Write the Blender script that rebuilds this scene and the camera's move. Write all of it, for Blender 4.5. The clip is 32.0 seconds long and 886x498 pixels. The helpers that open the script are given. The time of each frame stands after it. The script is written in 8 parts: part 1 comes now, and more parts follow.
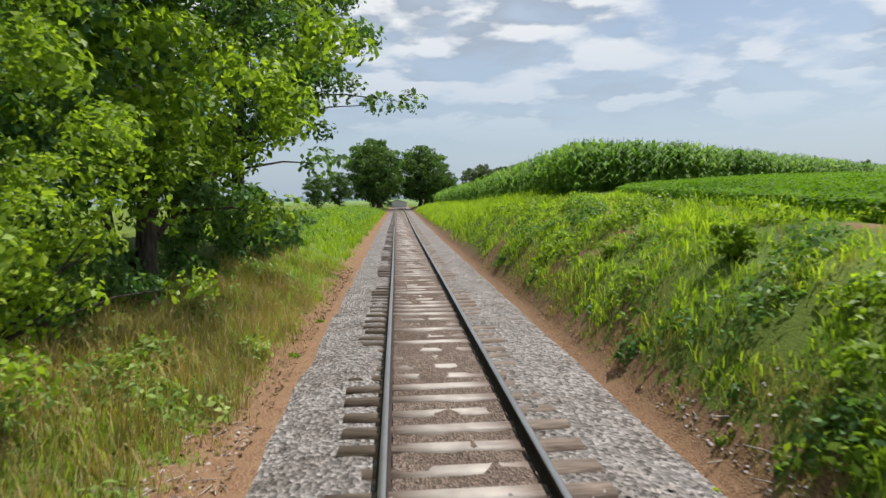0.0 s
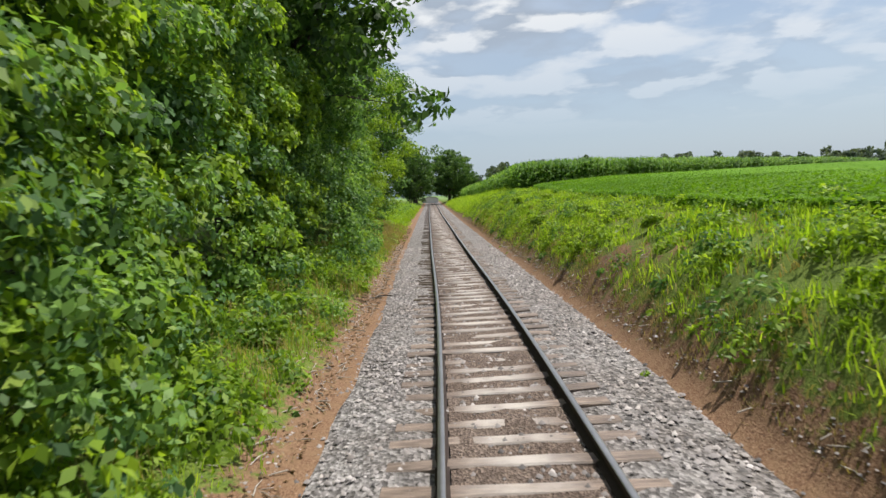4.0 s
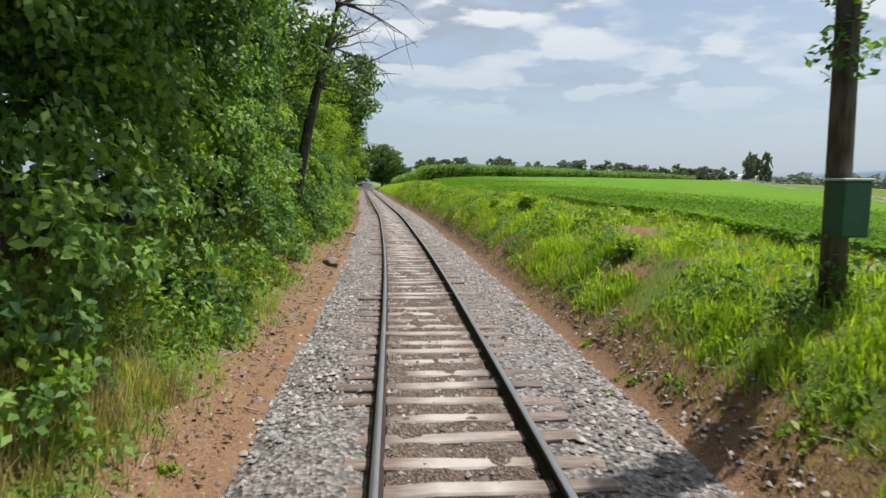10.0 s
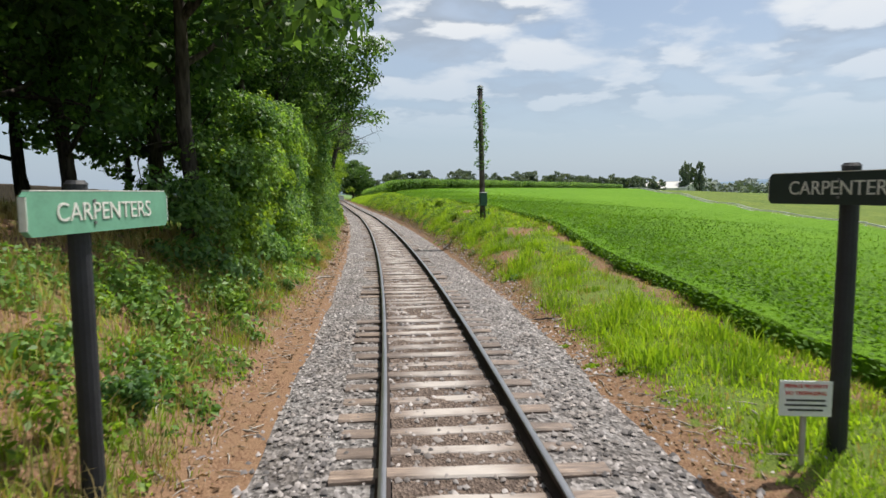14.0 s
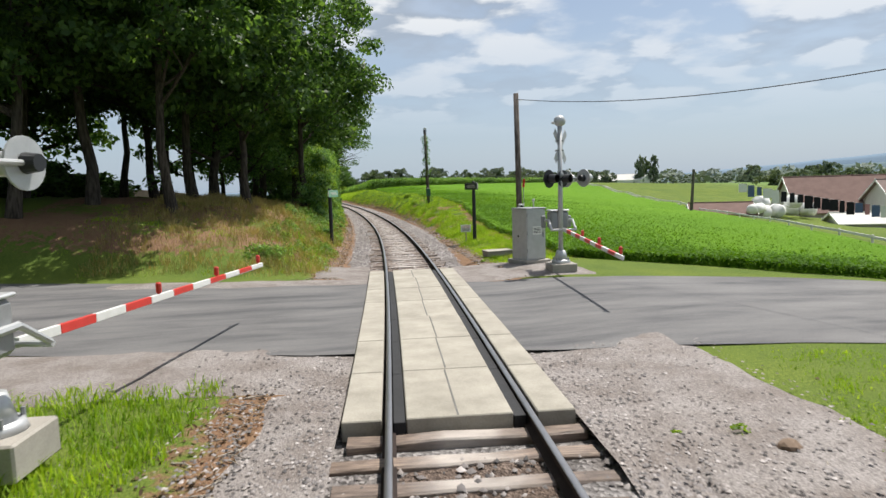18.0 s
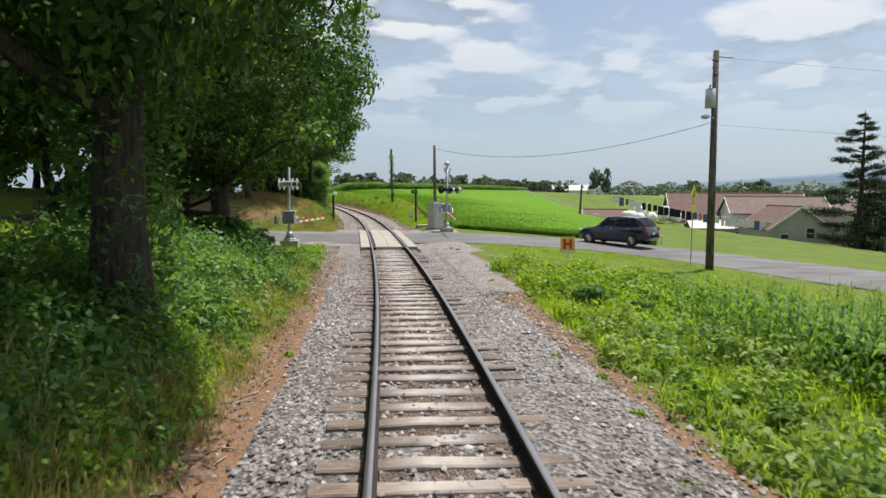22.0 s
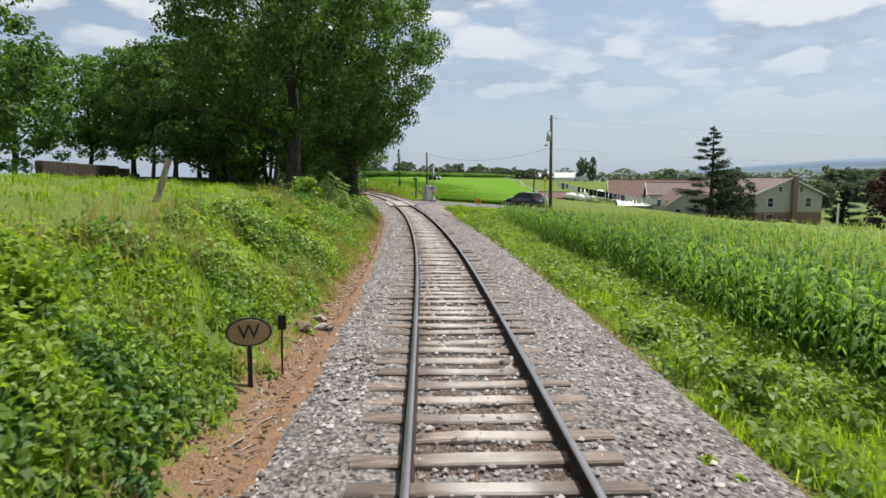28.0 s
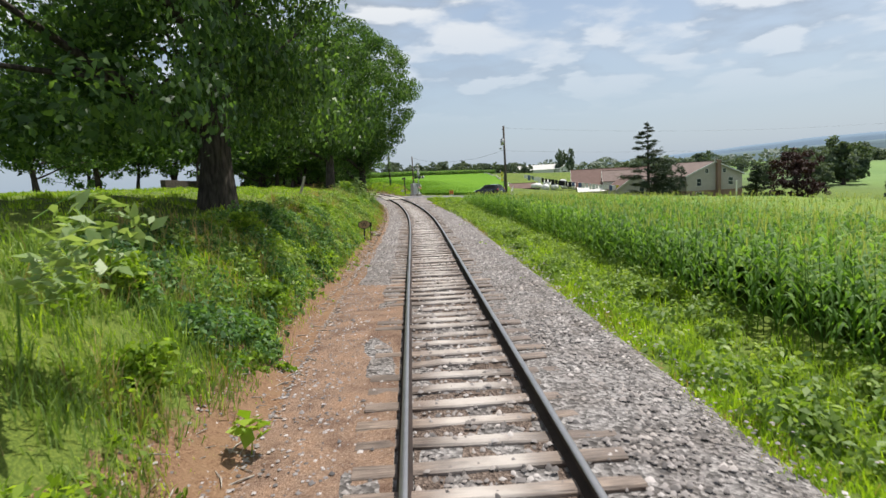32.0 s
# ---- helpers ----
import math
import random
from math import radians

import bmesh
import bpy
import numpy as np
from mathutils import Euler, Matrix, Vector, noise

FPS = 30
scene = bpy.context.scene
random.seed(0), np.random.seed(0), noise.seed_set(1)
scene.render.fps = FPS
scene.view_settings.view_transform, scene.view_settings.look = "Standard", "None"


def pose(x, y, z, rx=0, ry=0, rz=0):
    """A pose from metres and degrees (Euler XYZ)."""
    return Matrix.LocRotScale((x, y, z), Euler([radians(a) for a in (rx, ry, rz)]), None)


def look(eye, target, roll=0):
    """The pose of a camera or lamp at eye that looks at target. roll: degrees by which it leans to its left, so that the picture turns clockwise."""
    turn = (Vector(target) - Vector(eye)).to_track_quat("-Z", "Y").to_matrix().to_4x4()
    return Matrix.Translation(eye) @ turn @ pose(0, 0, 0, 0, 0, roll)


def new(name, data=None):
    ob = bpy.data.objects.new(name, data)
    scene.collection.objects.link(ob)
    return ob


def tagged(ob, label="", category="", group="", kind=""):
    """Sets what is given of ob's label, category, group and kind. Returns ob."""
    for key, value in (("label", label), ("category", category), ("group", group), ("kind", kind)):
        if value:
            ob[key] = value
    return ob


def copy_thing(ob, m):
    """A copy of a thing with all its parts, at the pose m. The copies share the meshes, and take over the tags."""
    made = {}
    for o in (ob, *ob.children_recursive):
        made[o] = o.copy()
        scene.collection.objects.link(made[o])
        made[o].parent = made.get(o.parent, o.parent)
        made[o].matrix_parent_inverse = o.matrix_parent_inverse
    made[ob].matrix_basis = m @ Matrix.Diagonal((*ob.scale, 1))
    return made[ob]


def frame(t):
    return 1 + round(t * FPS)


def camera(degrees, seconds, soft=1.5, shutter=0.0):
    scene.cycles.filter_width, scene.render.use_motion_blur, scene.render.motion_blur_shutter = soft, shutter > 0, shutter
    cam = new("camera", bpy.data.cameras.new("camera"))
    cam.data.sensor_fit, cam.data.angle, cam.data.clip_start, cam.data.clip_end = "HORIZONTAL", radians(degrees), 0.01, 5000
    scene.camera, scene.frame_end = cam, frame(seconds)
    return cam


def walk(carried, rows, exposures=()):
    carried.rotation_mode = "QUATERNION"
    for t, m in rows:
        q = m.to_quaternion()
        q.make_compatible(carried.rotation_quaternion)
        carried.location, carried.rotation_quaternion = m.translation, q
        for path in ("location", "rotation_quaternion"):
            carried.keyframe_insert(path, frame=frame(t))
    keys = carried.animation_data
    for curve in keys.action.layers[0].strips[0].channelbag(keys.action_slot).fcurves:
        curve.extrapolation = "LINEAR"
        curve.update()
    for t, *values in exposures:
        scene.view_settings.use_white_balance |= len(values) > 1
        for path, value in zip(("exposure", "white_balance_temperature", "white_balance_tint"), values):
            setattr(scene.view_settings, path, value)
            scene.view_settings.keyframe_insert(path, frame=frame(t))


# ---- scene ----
EXPOSURES = ()
cam = camera(71.83, 32.0, 1.5, 0.14)

# seconds, x, y, z, yaw, pitch, roll
PATH = [
    (0, -0.592, 6.921, 2.426, -4.65, -4.85, 0.85),
    (0.5, -0.597, 3.767, 2.394, -5.84, -5.10, -0.83),
    (1, -0.582, 0.616, 2.409, -2.72, -5.13, 1.29),
    (1.5, -0.598, -2.654, 2.426, -3.09, -5.60, 2.87),
    (2, -0.604, -5.752, 2.427, -4.33, -5.23, 2.69),
    (2.5, -0.616, -8.979, 2.405, -5.55, -4.38, 2.08),
    (3, -0.737, -12.294, 2.414, -1.76, -4.59, 3.44),
    (3.5, -0.817, -15.523, 2.412, -1.07, -5.11, 3.40),
    (5.5, -1.161, -26.979, 2.442, -6.19, -5.10, 1.28),
    (6, -1.228, -29.764, 2.425, -6.85, -4.79, 0.88),
    (6.5, -1.338, -32.470, 2.403, -4.81, -4.91, 1.70),
    (7, -1.463, -35.171, 2.426, -4.34, -5.35, 0.89),
    (7.5, -1.618, -37.952, 2.459, -5.23, -5.64, 1.29),
    (8, -1.705, -40.811, 2.495, -5.28, -6.85, 0.30),
    (8.5, -1.828, -43.443, 2.437, -6.03, -6.56, 0.38),
    (9, -2.009, -46.205, 2.404, -4.40, -6.97, 1.08),
    (9.5, -2.196, -48.924, 2.393, -5.67, -6.85, 0.77),
    (10, -2.297, -51.414, 2.349, -7.91, -6.26, -0.62),
    (10.5, -2.448, -54.112, 2.359, -9.90, -6.37, -0.37),
    (11, -2.632, -56.971, 2.365, -9.31, -6.02, 0.53),
    (11.5, -2.901, -59.734, 2.396, -10.05, -6.43, 0.76),
    (12, -3.159, -62.556, 2.433, -11.25, -6.48, 0.23),
    (12.5, -3.431, -65.349, 2.427, -11.04, -5.55, 0.09),
    (13, -3.723, -68.163, 2.457, -12.17, -4.78, -0.48),
    (13.5, -4.018, -70.989, 2.462, -11.25, -4.90, 0.08),
    (14, -4.358, -73.831, 2.423, -10.90, -5.26, 0.35),
    (14.5, -4.702, -76.643, 2.427, -11.11, -5.35, 0.75),
    (16.5, -6.144, -88.062, 2.392, -12.87, -5.71, 1.40),
    (17, -6.523, -90.841, 2.337, -14.97, -7.00, 0.82),
    (17.5, -6.892, -93.408, 2.371, -12.29, -5.64, 1.35),
    (18, -7.361, -96.100, 2.386, -13.01, -5.65, 1.68),
    (18.5, -7.720, -98.749, 2.418, -14.05, -5.20, 2.16),
    (19, -8.101, -101.453, 2.384, -11.30, -5.58, 3.65),
    (19.5, -8.592, -103.974, 2.380, -12.86, -5.68, 1.36),
    (20, -9.091, -106.449, 2.380, -14.17, -6.27, 0.24),
    (20.5, -9.537, -109.083, 2.375, -15.27, -5.65, -0.81),
    (21, -10.005, -111.633, 2.385, -14.24, -5.43, 0.34),
    (21.5, -10.438, -114.088, 2.382, -14.42, -5.01, 0.15),
    (22, -10.895, -116.611, 2.389, -15.80, -5.27, -0.24),
    (22.5, -11.420, -119.212, 2.411, -16.46, -5.74, 0.49),
    (23, -11.918, -121.668, 2.414, -15.97, -5.92, 1.24),
    (23.5, -12.445, -124.134, 2.421, -15.13, -6.31, 1.96),
    (24, -12.944, -126.546, 2.437, -16.29, -6.25, 2.02),
    (24.5, -13.486, -128.921, 2.451, -17.37, -7.00, 2.27),
    (25, -14.050, -131.339, 2.404, -16.49, -7.19, 0.67),
    (25.5, -14.711, -133.744, 2.408, -15.75, -7.81, 0.29),
    (27.5, -17.208, -143.989, 2.406, -17.81, -6.73, -0.53),
    (28, -17.802, -146.203, 2.388, -15.73, -6.46, -0.19),
    (28.5, -18.414, -148.605, 2.379, -16.25, -6.39, -1.23),
    (29, -19.002, -150.955, 2.393, -16.39, -6.09, -1.07),
    (29.5, -19.541, -153.263, 2.405, -17.89, -5.64, -0.88),
    (30, -20.130, -155.551, 2.451, -15.83, -6.12, 0.68),
    (30.5, -20.718, -157.752, 2.426, -15.37, -6.20, 1.04),
    (31, -21.208, -159.931, 2.419, -15.70, -6.25, 1.32),
    (31.5, -21.746, -162.185, 2.446, -16.42, -6.19, -0.03),
    (32, -22.277, -164.324, 2.437, -16.93, -6.72, 2.84),
]
walk(cam, [(t, pose(x, y, z, 90 + pitch, roll, yaw)) for t, x, y, z, yaw, pitch, roll in PATH], EXPOSURES)

# the track's centre line: curvature per 100 m at even steps
BEND_AT = np.arange(-200.0, 161.0, 12.0)
BEND = np.array([0.037, 0.037, 0.037, 0.038, -0.063, 0.077, 0.305, 0.161, 0.273, 0.125, 0.153, 0.252, 0.212, 0.110, 0.176, -0.011, 0.267, -0.054, -0.029, 0.038, -0.019, -0.03, 0.0, 0.0, 0.0, 0.0, 0.0, 0.0, 0.0, 0.0, 0.0]) / 100
scene.view_settings.exposure = 0.25

# ---------------------------------------------------------------- light
SUN_ELEVATION, SUN_AZIMUTH = radians(63), math.atan2(0.87, 0.49)  # azimuth from +y towards +x
world = bpy.data.worlds.new("sky")
scene.world = world
world.use_nodes = True
wn, wl = world.node_tree.nodes, world.node_tree.links
wn.clear()


def node(tree, kind, inputs=None, **values):
    n = tree.nodes.new(kind)
    for key, value in values.items():
        setattr(n, key, value)
    for key, value in (inputs or {}).items():
        n.inputs[key].default_value = value
    return n


def build_sky():
    t = world.node_tree
    sky = node(t, "ShaderNodeTexSky", sky_type="NISHITA", sun_disc=False, sun_elevation=SUN_ELEVATION,
               sun_rotation=SUN_AZIMUTH, air_density=1.0, dust_density=2.2, ozone_density=1.0, altitude=120)
    coord = node(t, "ShaderNodeTexCoord")
    split = node(t, "ShaderNodeSeparateXYZ")
    wl.new(coord.outputs["Generated"], split.inputs[0])

    def math_node(kind, a, b):
        m = node(t, "ShaderNodeMath", operation=kind)
        for k, v in enumerate((a, b)):
            if isinstance(v, (int, float)):
                m.inputs[k].default_value = v
            else:
                wl.new(v, m.inputs[k])
        return m.outputs[0]

    # heaped clouds in a level layer, their bases grey and their tops bright
    def field(lift, scale, detail, rough):
        low = math_node("MAXIMUM", math_node("ADD", split.outputs["Z"], 0.16 + lift), 0.05)
        flat = node(t, "ShaderNodeCombineXYZ")
        wl.new(math_node("DIVIDE", split.outputs["X"], low), flat.inputs[0])
        wl.new(math_node("DIVIDE", split.outputs["Y"], low), flat.inputs[1])
        wl.new(math_node("MULTIPLY", split.outputs["Z"], 2.2), flat.inputs[2])
        m = node(t, "ShaderNodeMapping")
        m.inputs["Location"].default_value = CLOUD_SHIFT
        wl.new(flat.outputs[0], m.inputs[0])
        n = node(t, "ShaderNodeTexNoise", {"Scale": scale, "Detail": detail, "Roughness": rough, "Distortion": 0.15})
        wl.new(m.outputs[0], n.inputs["Vector"])
        return n.outputs["Fac"]

    body, above = field(0.0, 2.6, 7.0, 0.5), field(0.04, 2.6, 6.0, 0.5)
    cover = node(t, "ShaderNodeMapRange", {1: 0.39, 2: 0.59, 3: 0.0, 4: 1.0}, interpolation_type="SMOOTHSTEP")
    wl.new(body, cover.inputs[0])
    lit = node(t, "ShaderNodeMapRange", {1: -0.05, 2: 0.04, 3: 0.0, 4: 1.0})
    wl.new(math_node("SUBTRACT", body, above), lit.inputs[0])
    dense = node(t, "ShaderNodeValToRGB")
    dense.color_ramp.elements[0].color = (3.5, 4.1, 4.95, 1)
    dense.color_ramp.elements[1].color = (7.7, 7.9, 8.1, 1)
    wl.new(lit.outputs[0], dense.inputs[0])
    # haze towards the horizon, and a thin high veil
    low = node(t, "ShaderNodeMapRange", {1: 0.0, 2: 0.34, 3: 0.72, 4: 0.12})
    wl.new(split.outputs["Z"], low.inputs[0])
    haze = node(t, "ShaderNodeMix", data_type="RGBA")
    haze.inputs["B"].default_value = (4.5, 5.6, 6.9, 1)
    wl.new(low.outputs[0], haze.inputs["Factor"])
    wl.new(sky.outputs[0], haze.inputs["A"])
    veil = node(t, "ShaderNodeMapRange", {1: 0.4, 2: 0.7, 3: 0.0, 4: 0.4})
    wl.new(field(0.1, 1.1, 3.0, 0.5), veil.inputs[0])
    thin = node(t, "ShaderNodeMix", data_type="RGBA")
    thin.inputs["B"].default_value = (6.3, 6.8, 7.4, 1)
    high = node(t, "ShaderNodeMapRange", {1: 0.1, 2: 0.3, 3: 0.0, 4: 1.0})
    wl.new(split.outputs["Z"], high.inputs[0])
    wl.new(math_node("MULTIPLY", veil.outputs[0], high.outputs[0]), thin.inputs["Factor"])
    wl.new(haze.outputs["Result"], thin.inputs["A"])
    fade = node(t, "ShaderNodeMapRange", {1: 0.08, 2: 0.26, 3: 0.0, 4: 0.9})
    wl.new(split.outputs["Z"], fade.inputs[0])
    mix = node(t, "ShaderNodeMix", data_type="RGBA")
    wl.new(math_node("MULTIPLY", cover.outputs[0], fade.outputs[0]), mix.inputs["Factor"])
    wl.new(thin.outputs["Result"], mix.inputs["A"])
    wl.new(dense.outputs[0], mix.inputs["B"])
    back = node(t, "ShaderNodeBackground", {"Strength": SKY_STRENGTH})
    wl.new(mix.outputs["Result"], back.inputs["Color"])
    out = node(t, "ShaderNodeOutputWorld")
    wl.new(back.outputs[0], out.inputs[0])


SKY_STRENGTH = 0.095
CLOUD_SHIFT = (5.3, 2.2, 0.0)
build_sky()
sun_data = bpy.data.lights.new("sun", "SUN")
sun_data.energy, sun_data.angle, sun_data.color = 5.0, radians(0.6), (1.0, 0.955, 0.88)
sun = new("sun", sun_data)
sun_way = Vector((math.sin(SUN_AZIMUTH) * math.cos(SUN_ELEVATION), math.cos(SUN_AZIMUTH) * math.cos(SUN_ELEVATION), math.sin(SUN_ELEVATION)))
sun.matrix_world = look(sun_way * 200, (0, 0, 0))


# ---------------------------------------------------------------- materials
def material(name, rough=0.7, metal=0.0, spec=0.5):
    m = bpy.data.materials.new(name)
    m.use_nodes = True
    b = m.node_tree.nodes["Principled BSDF"]
    b.inputs["Roughness"].default_value, b.inputs["Metallic"].default_value = rough, metal
    b.inputs["Specular IOR Level"].default_value = spec
    return m, m.node_tree, b


def ramp(tree, source, stops):
    r = node(tree, "ShaderNodeValToRGB")
    while len(r.color_ramp.elements) < len(stops):
        r.color_ramp.elements.new(0.5)
    for e, (at, colour) in zip(r.color_ramp.elements, stops):
        e.position, e.color = at, (*colour, 1)
    tree.links.new(source, r.inputs[0])
    return r.outputs[0]


def world_noise(tree, scale, detail=4.0, rough=0.6, out="Fac", stretch=None):
    g = node(tree, "ShaderNodeNewGeometry")
    n = node(tree, "ShaderNodeTexNoise", {"Scale": scale, "Detail": detail, "Roughness": rough})
    if stretch:
        m = node(tree, "ShaderNodeMapping")
        m.inputs["Scale"].default_value = stretch
        tree.links.new(g.outputs["Position"], m.inputs[0])
        tree.links.new(m.outputs[0], n.inputs["Vector"])
    else:
        tree.links.new(g.outputs["Position"], n.inputs["Vector"])
    return n.outputs[out]


def local_noise(tree, scale, detail=4.0, stretch=(1, 1, 1)):
    c = node(tree, "ShaderNodeTexCoord")
    m = node(tree, "ShaderNodeMapping")
    m.inputs["Scale"].default_value = stretch
    tree.links.new(c.outputs["Object"], m.inputs[0])
    n = node(tree, "ShaderNodeTexNoise", {"Scale": scale, "Detail": detail})
    info = node(tree, "ShaderNodeObjectInfo")
    shift = node(tree, "ShaderNodeVectorMath", operation="MULTIPLY_ADD")
    tree.links.new(m.outputs[0], shift.inputs[2])
    spread = node(tree, "ShaderNodeCombineXYZ")
    for k in range(3):
        tree.links.new(info.outputs["Random"], spread.inputs[k])
    tree.links.new(spread.outputs[0], shift.inputs[0])
    shift.inputs[1].default_value = (37.0, 91.0, 53.0)
    tree.links.new(shift.outputs[0], n.inputs["Vector"])
    return n.outputs["Fac"]


def mixed(tree, fac, a, b, blend="MIX"):
    m = node(tree, "ShaderNodeMix", data_type="RGBA", blend_type=blend)
    for socket, v in (("Factor", fac), ("A", a), ("B", b)):
        if isinstance(v, (int, float)):
            m.inputs[socket].default_value = v
        elif isinstance(v, tuple):
            m.inputs[socket].default_value = (*v, 1)
        else:
            tree.links.new(v, m.inputs[socket])
    return m.outputs["Result"]


def bump(tree, bsdf, height, strength=0.3, distance=0.02):
    b = node(tree, "ShaderNodeBump", {"Strength": strength, "Distance": distance})
    tree.links.new(height, b.inputs["Height"])
    tree.links.new(b.outputs[0], bsdf.inputs["Normal"])


def plain(name, colour, rough=0.6, metal=0.0, spec=0.5, vary=0.15, scale=6.0, relief=0.0):
    """Paint, metal, plastic and the like: one colour with wear at two scales."""
    m, t, b = material(name, rough, metal, spec)
    n1, n2 = local_noise(t, scale, 5.0), local_noise(t, scale * 7, 3.0)
    dark = tuple(c * (1 - vary) for c in colour)
    light = tuple(min(1, c * (1 + vary * 0.5)) for c in colour)
    c = ramp(t, n1, [(0.3, dark), (0.7, light)])
    c = mixed(t, 0.35, c, ramp(t, n2, [(0.3, dark), (0.7, light)]))
    t.links.new(c, b.inputs["Base Color"])
    if relief:
        bump(t, b, n2, relief, 0.01)
    return m


def leafy(name, dark, mid, light, through_light=0.35, rough=0.42, patches=0.25):
    """Foliage: each leaf its own shade, patches over the whole, light through the blade."""
    m, t, b = material(name, rough + 0.1, 0.0, 0.3)
    g = node(t, "ShaderNodeNewGeometry")
    c = ramp(t, g.outputs["Random Per Island"], [(0.0, dark), (0.5, mid), (1.0, light)])
    big = ramp(t, world_noise(t, patches, 3.0), [(0.35, (0.62, 0.68, 0.6)), (0.65, (1.25, 1.15, 1.0))])
    c = mixed(t, 0.8, c, big, "MULTIPLY")
    t.links.new(c, b.inputs["Base Color"])
    tr = node(t, "ShaderNodeBsdfTranslucent")
    warm = mixed(t, 1.0, c, (1.28, 1.3, 0.52), "MULTIPLY")
    t.links.new(warm, tr.inputs["Color"])
    mx = node(t, "ShaderNodeMixShader", {"Fac": through_light})
    out = t.nodes["Material Output"]
    t.links.new(b.outputs[0], mx.inputs[1])
    t.links.new(tr.outputs[0], mx.inputs[2])
    t.links.new(mx.outputs[0], out.inputs["Surface"])
    return m


LEAF_TREE = leafy("tree_leaves", (0.038, 0.08, 0.032), (0.068, 0.138, 0.05), (0.145, 0.25, 0.078), 0.55, 0.36)
LEAF_LIGHT = leafy("light_leaves", (0.10, 0.18, 0.024), (0.21, 0.34, 0.04), (0.34, 0.48, 0.065), 0.5, 0.42)
LEAF_HEDGE = leafy("hedge_leaves", (0.055, 0.122, 0.044), (0.102, 0.213, 0.072), (0.182, 0.33, 0.106), 0.46, 0.42, 0.5)
LEAF_VINE = leafy("vine_leaves", (0.078, 0.158, 0.042), (0.162, 0.30, 0.075), (0.285, 0.455, 0.122), 0.46, 0.40, 0.5)
LEAF_PINE = leafy("pine_needles", (0.03, 0.05, 0.035), (0.045, 0.072, 0.046), (0.062, 0.095, 0.055), 0.1, 0.6)
LEAF_MAPLE = leafy("maroon_leaves", (0.022, 0.010, 0.012), (0.035, 0.015, 0.018), (0.055, 0.025, 0.028), 0.2, 0.5)
# far trees: grey-blue distance haze mixed into the leaf colours
LEAF_FAR_HAZE = leafy("far_leaf_haze", (0.10, 0.135, 0.12), (0.12, 0.158, 0.138), (0.14, 0.18, 0.152), 0.3, 0.7, 0.08)
LEAF_DITCH = leafy("ditch_leaves", (0.115, 0.205, 0.045), (0.22, 0.33, 0.085), (0.34, 0.45, 0.145), 0.42, 0.45, 0.6)
# more distant trees, with somewhat less haze mixed into the colours
LEAF_MID_HAZE = leafy("hedgerow_leaf_haze", (0.08, 0.115, 0.085), (0.10, 0.14, 0.10), (0.125, 0.165, 0.115), 0.3, 0.7, 0.08)
GRASS = leafy("grass", (0.18, 0.31, 0.024), (0.28, 0.44, 0.036), (0.40, 0.52, 0.065), 0.45, 0.5, 0.6)
GRASS_TALL = leafy("weeds", (0.19, 0.32, 0.028), (0.32, 0.49, 0.044), (0.45, 0.59, 0.075), 0.52, 0.5, 0.7)
STRAW = leafy("dry_grass", (0.30, 0.23, 0.12), (0.42, 0.33, 0.17), (0.30, 0.31, 0.10), 0.35, 0.6, 0.9)
CORN = leafy("corn_leaves", (0.075, 0.165, 0.035), (0.14, 0.275, 0.06), (0.235, 0.385, 0.095), 0.5, 0.52, 0.15)
SOY = leafy("soy_leaves", (0.075, 0.17, 0.010), (0.10, 0.215, 0.013), (0.13, 0.255, 0.018), 0.45, 0.6, 0.12)
LITTER = leafy("dead_leaves", (0.07, 0.042, 0.026), (0.14, 0.09, 0.052), (0.27, 0.19, 0.115), 0.1, 0.7, 0.8)
TASSEL = leafy("corn_tassels", (0.26, 0.33, 0.12), (0.35, 0.41, 0.16), (0.45, 0.49, 0.21), 0.45, 0.6, 0.3)


def bark_material(name, dark, light):
    m, t, b = material(name, 0.9, 0.0, 0.2)
    n = local_noise(t, 5.0, 6.0, (3.0, 3.0, 0.5))
    t.links.new(ramp(t, n, [(0.35, dark), (0.65, light)]), b.inputs["Base Color"])
    bump(t, b, n, 0.8, 0.03)
    return m


BARK = bark_material("bark", (0.03, 0.025, 0.021), (0.09, 0.075, 0.063))
BARK_DEAD = bark_material("dead_wood", (0.22, 0.19, 0.16), (0.42, 0.38, 0.33))


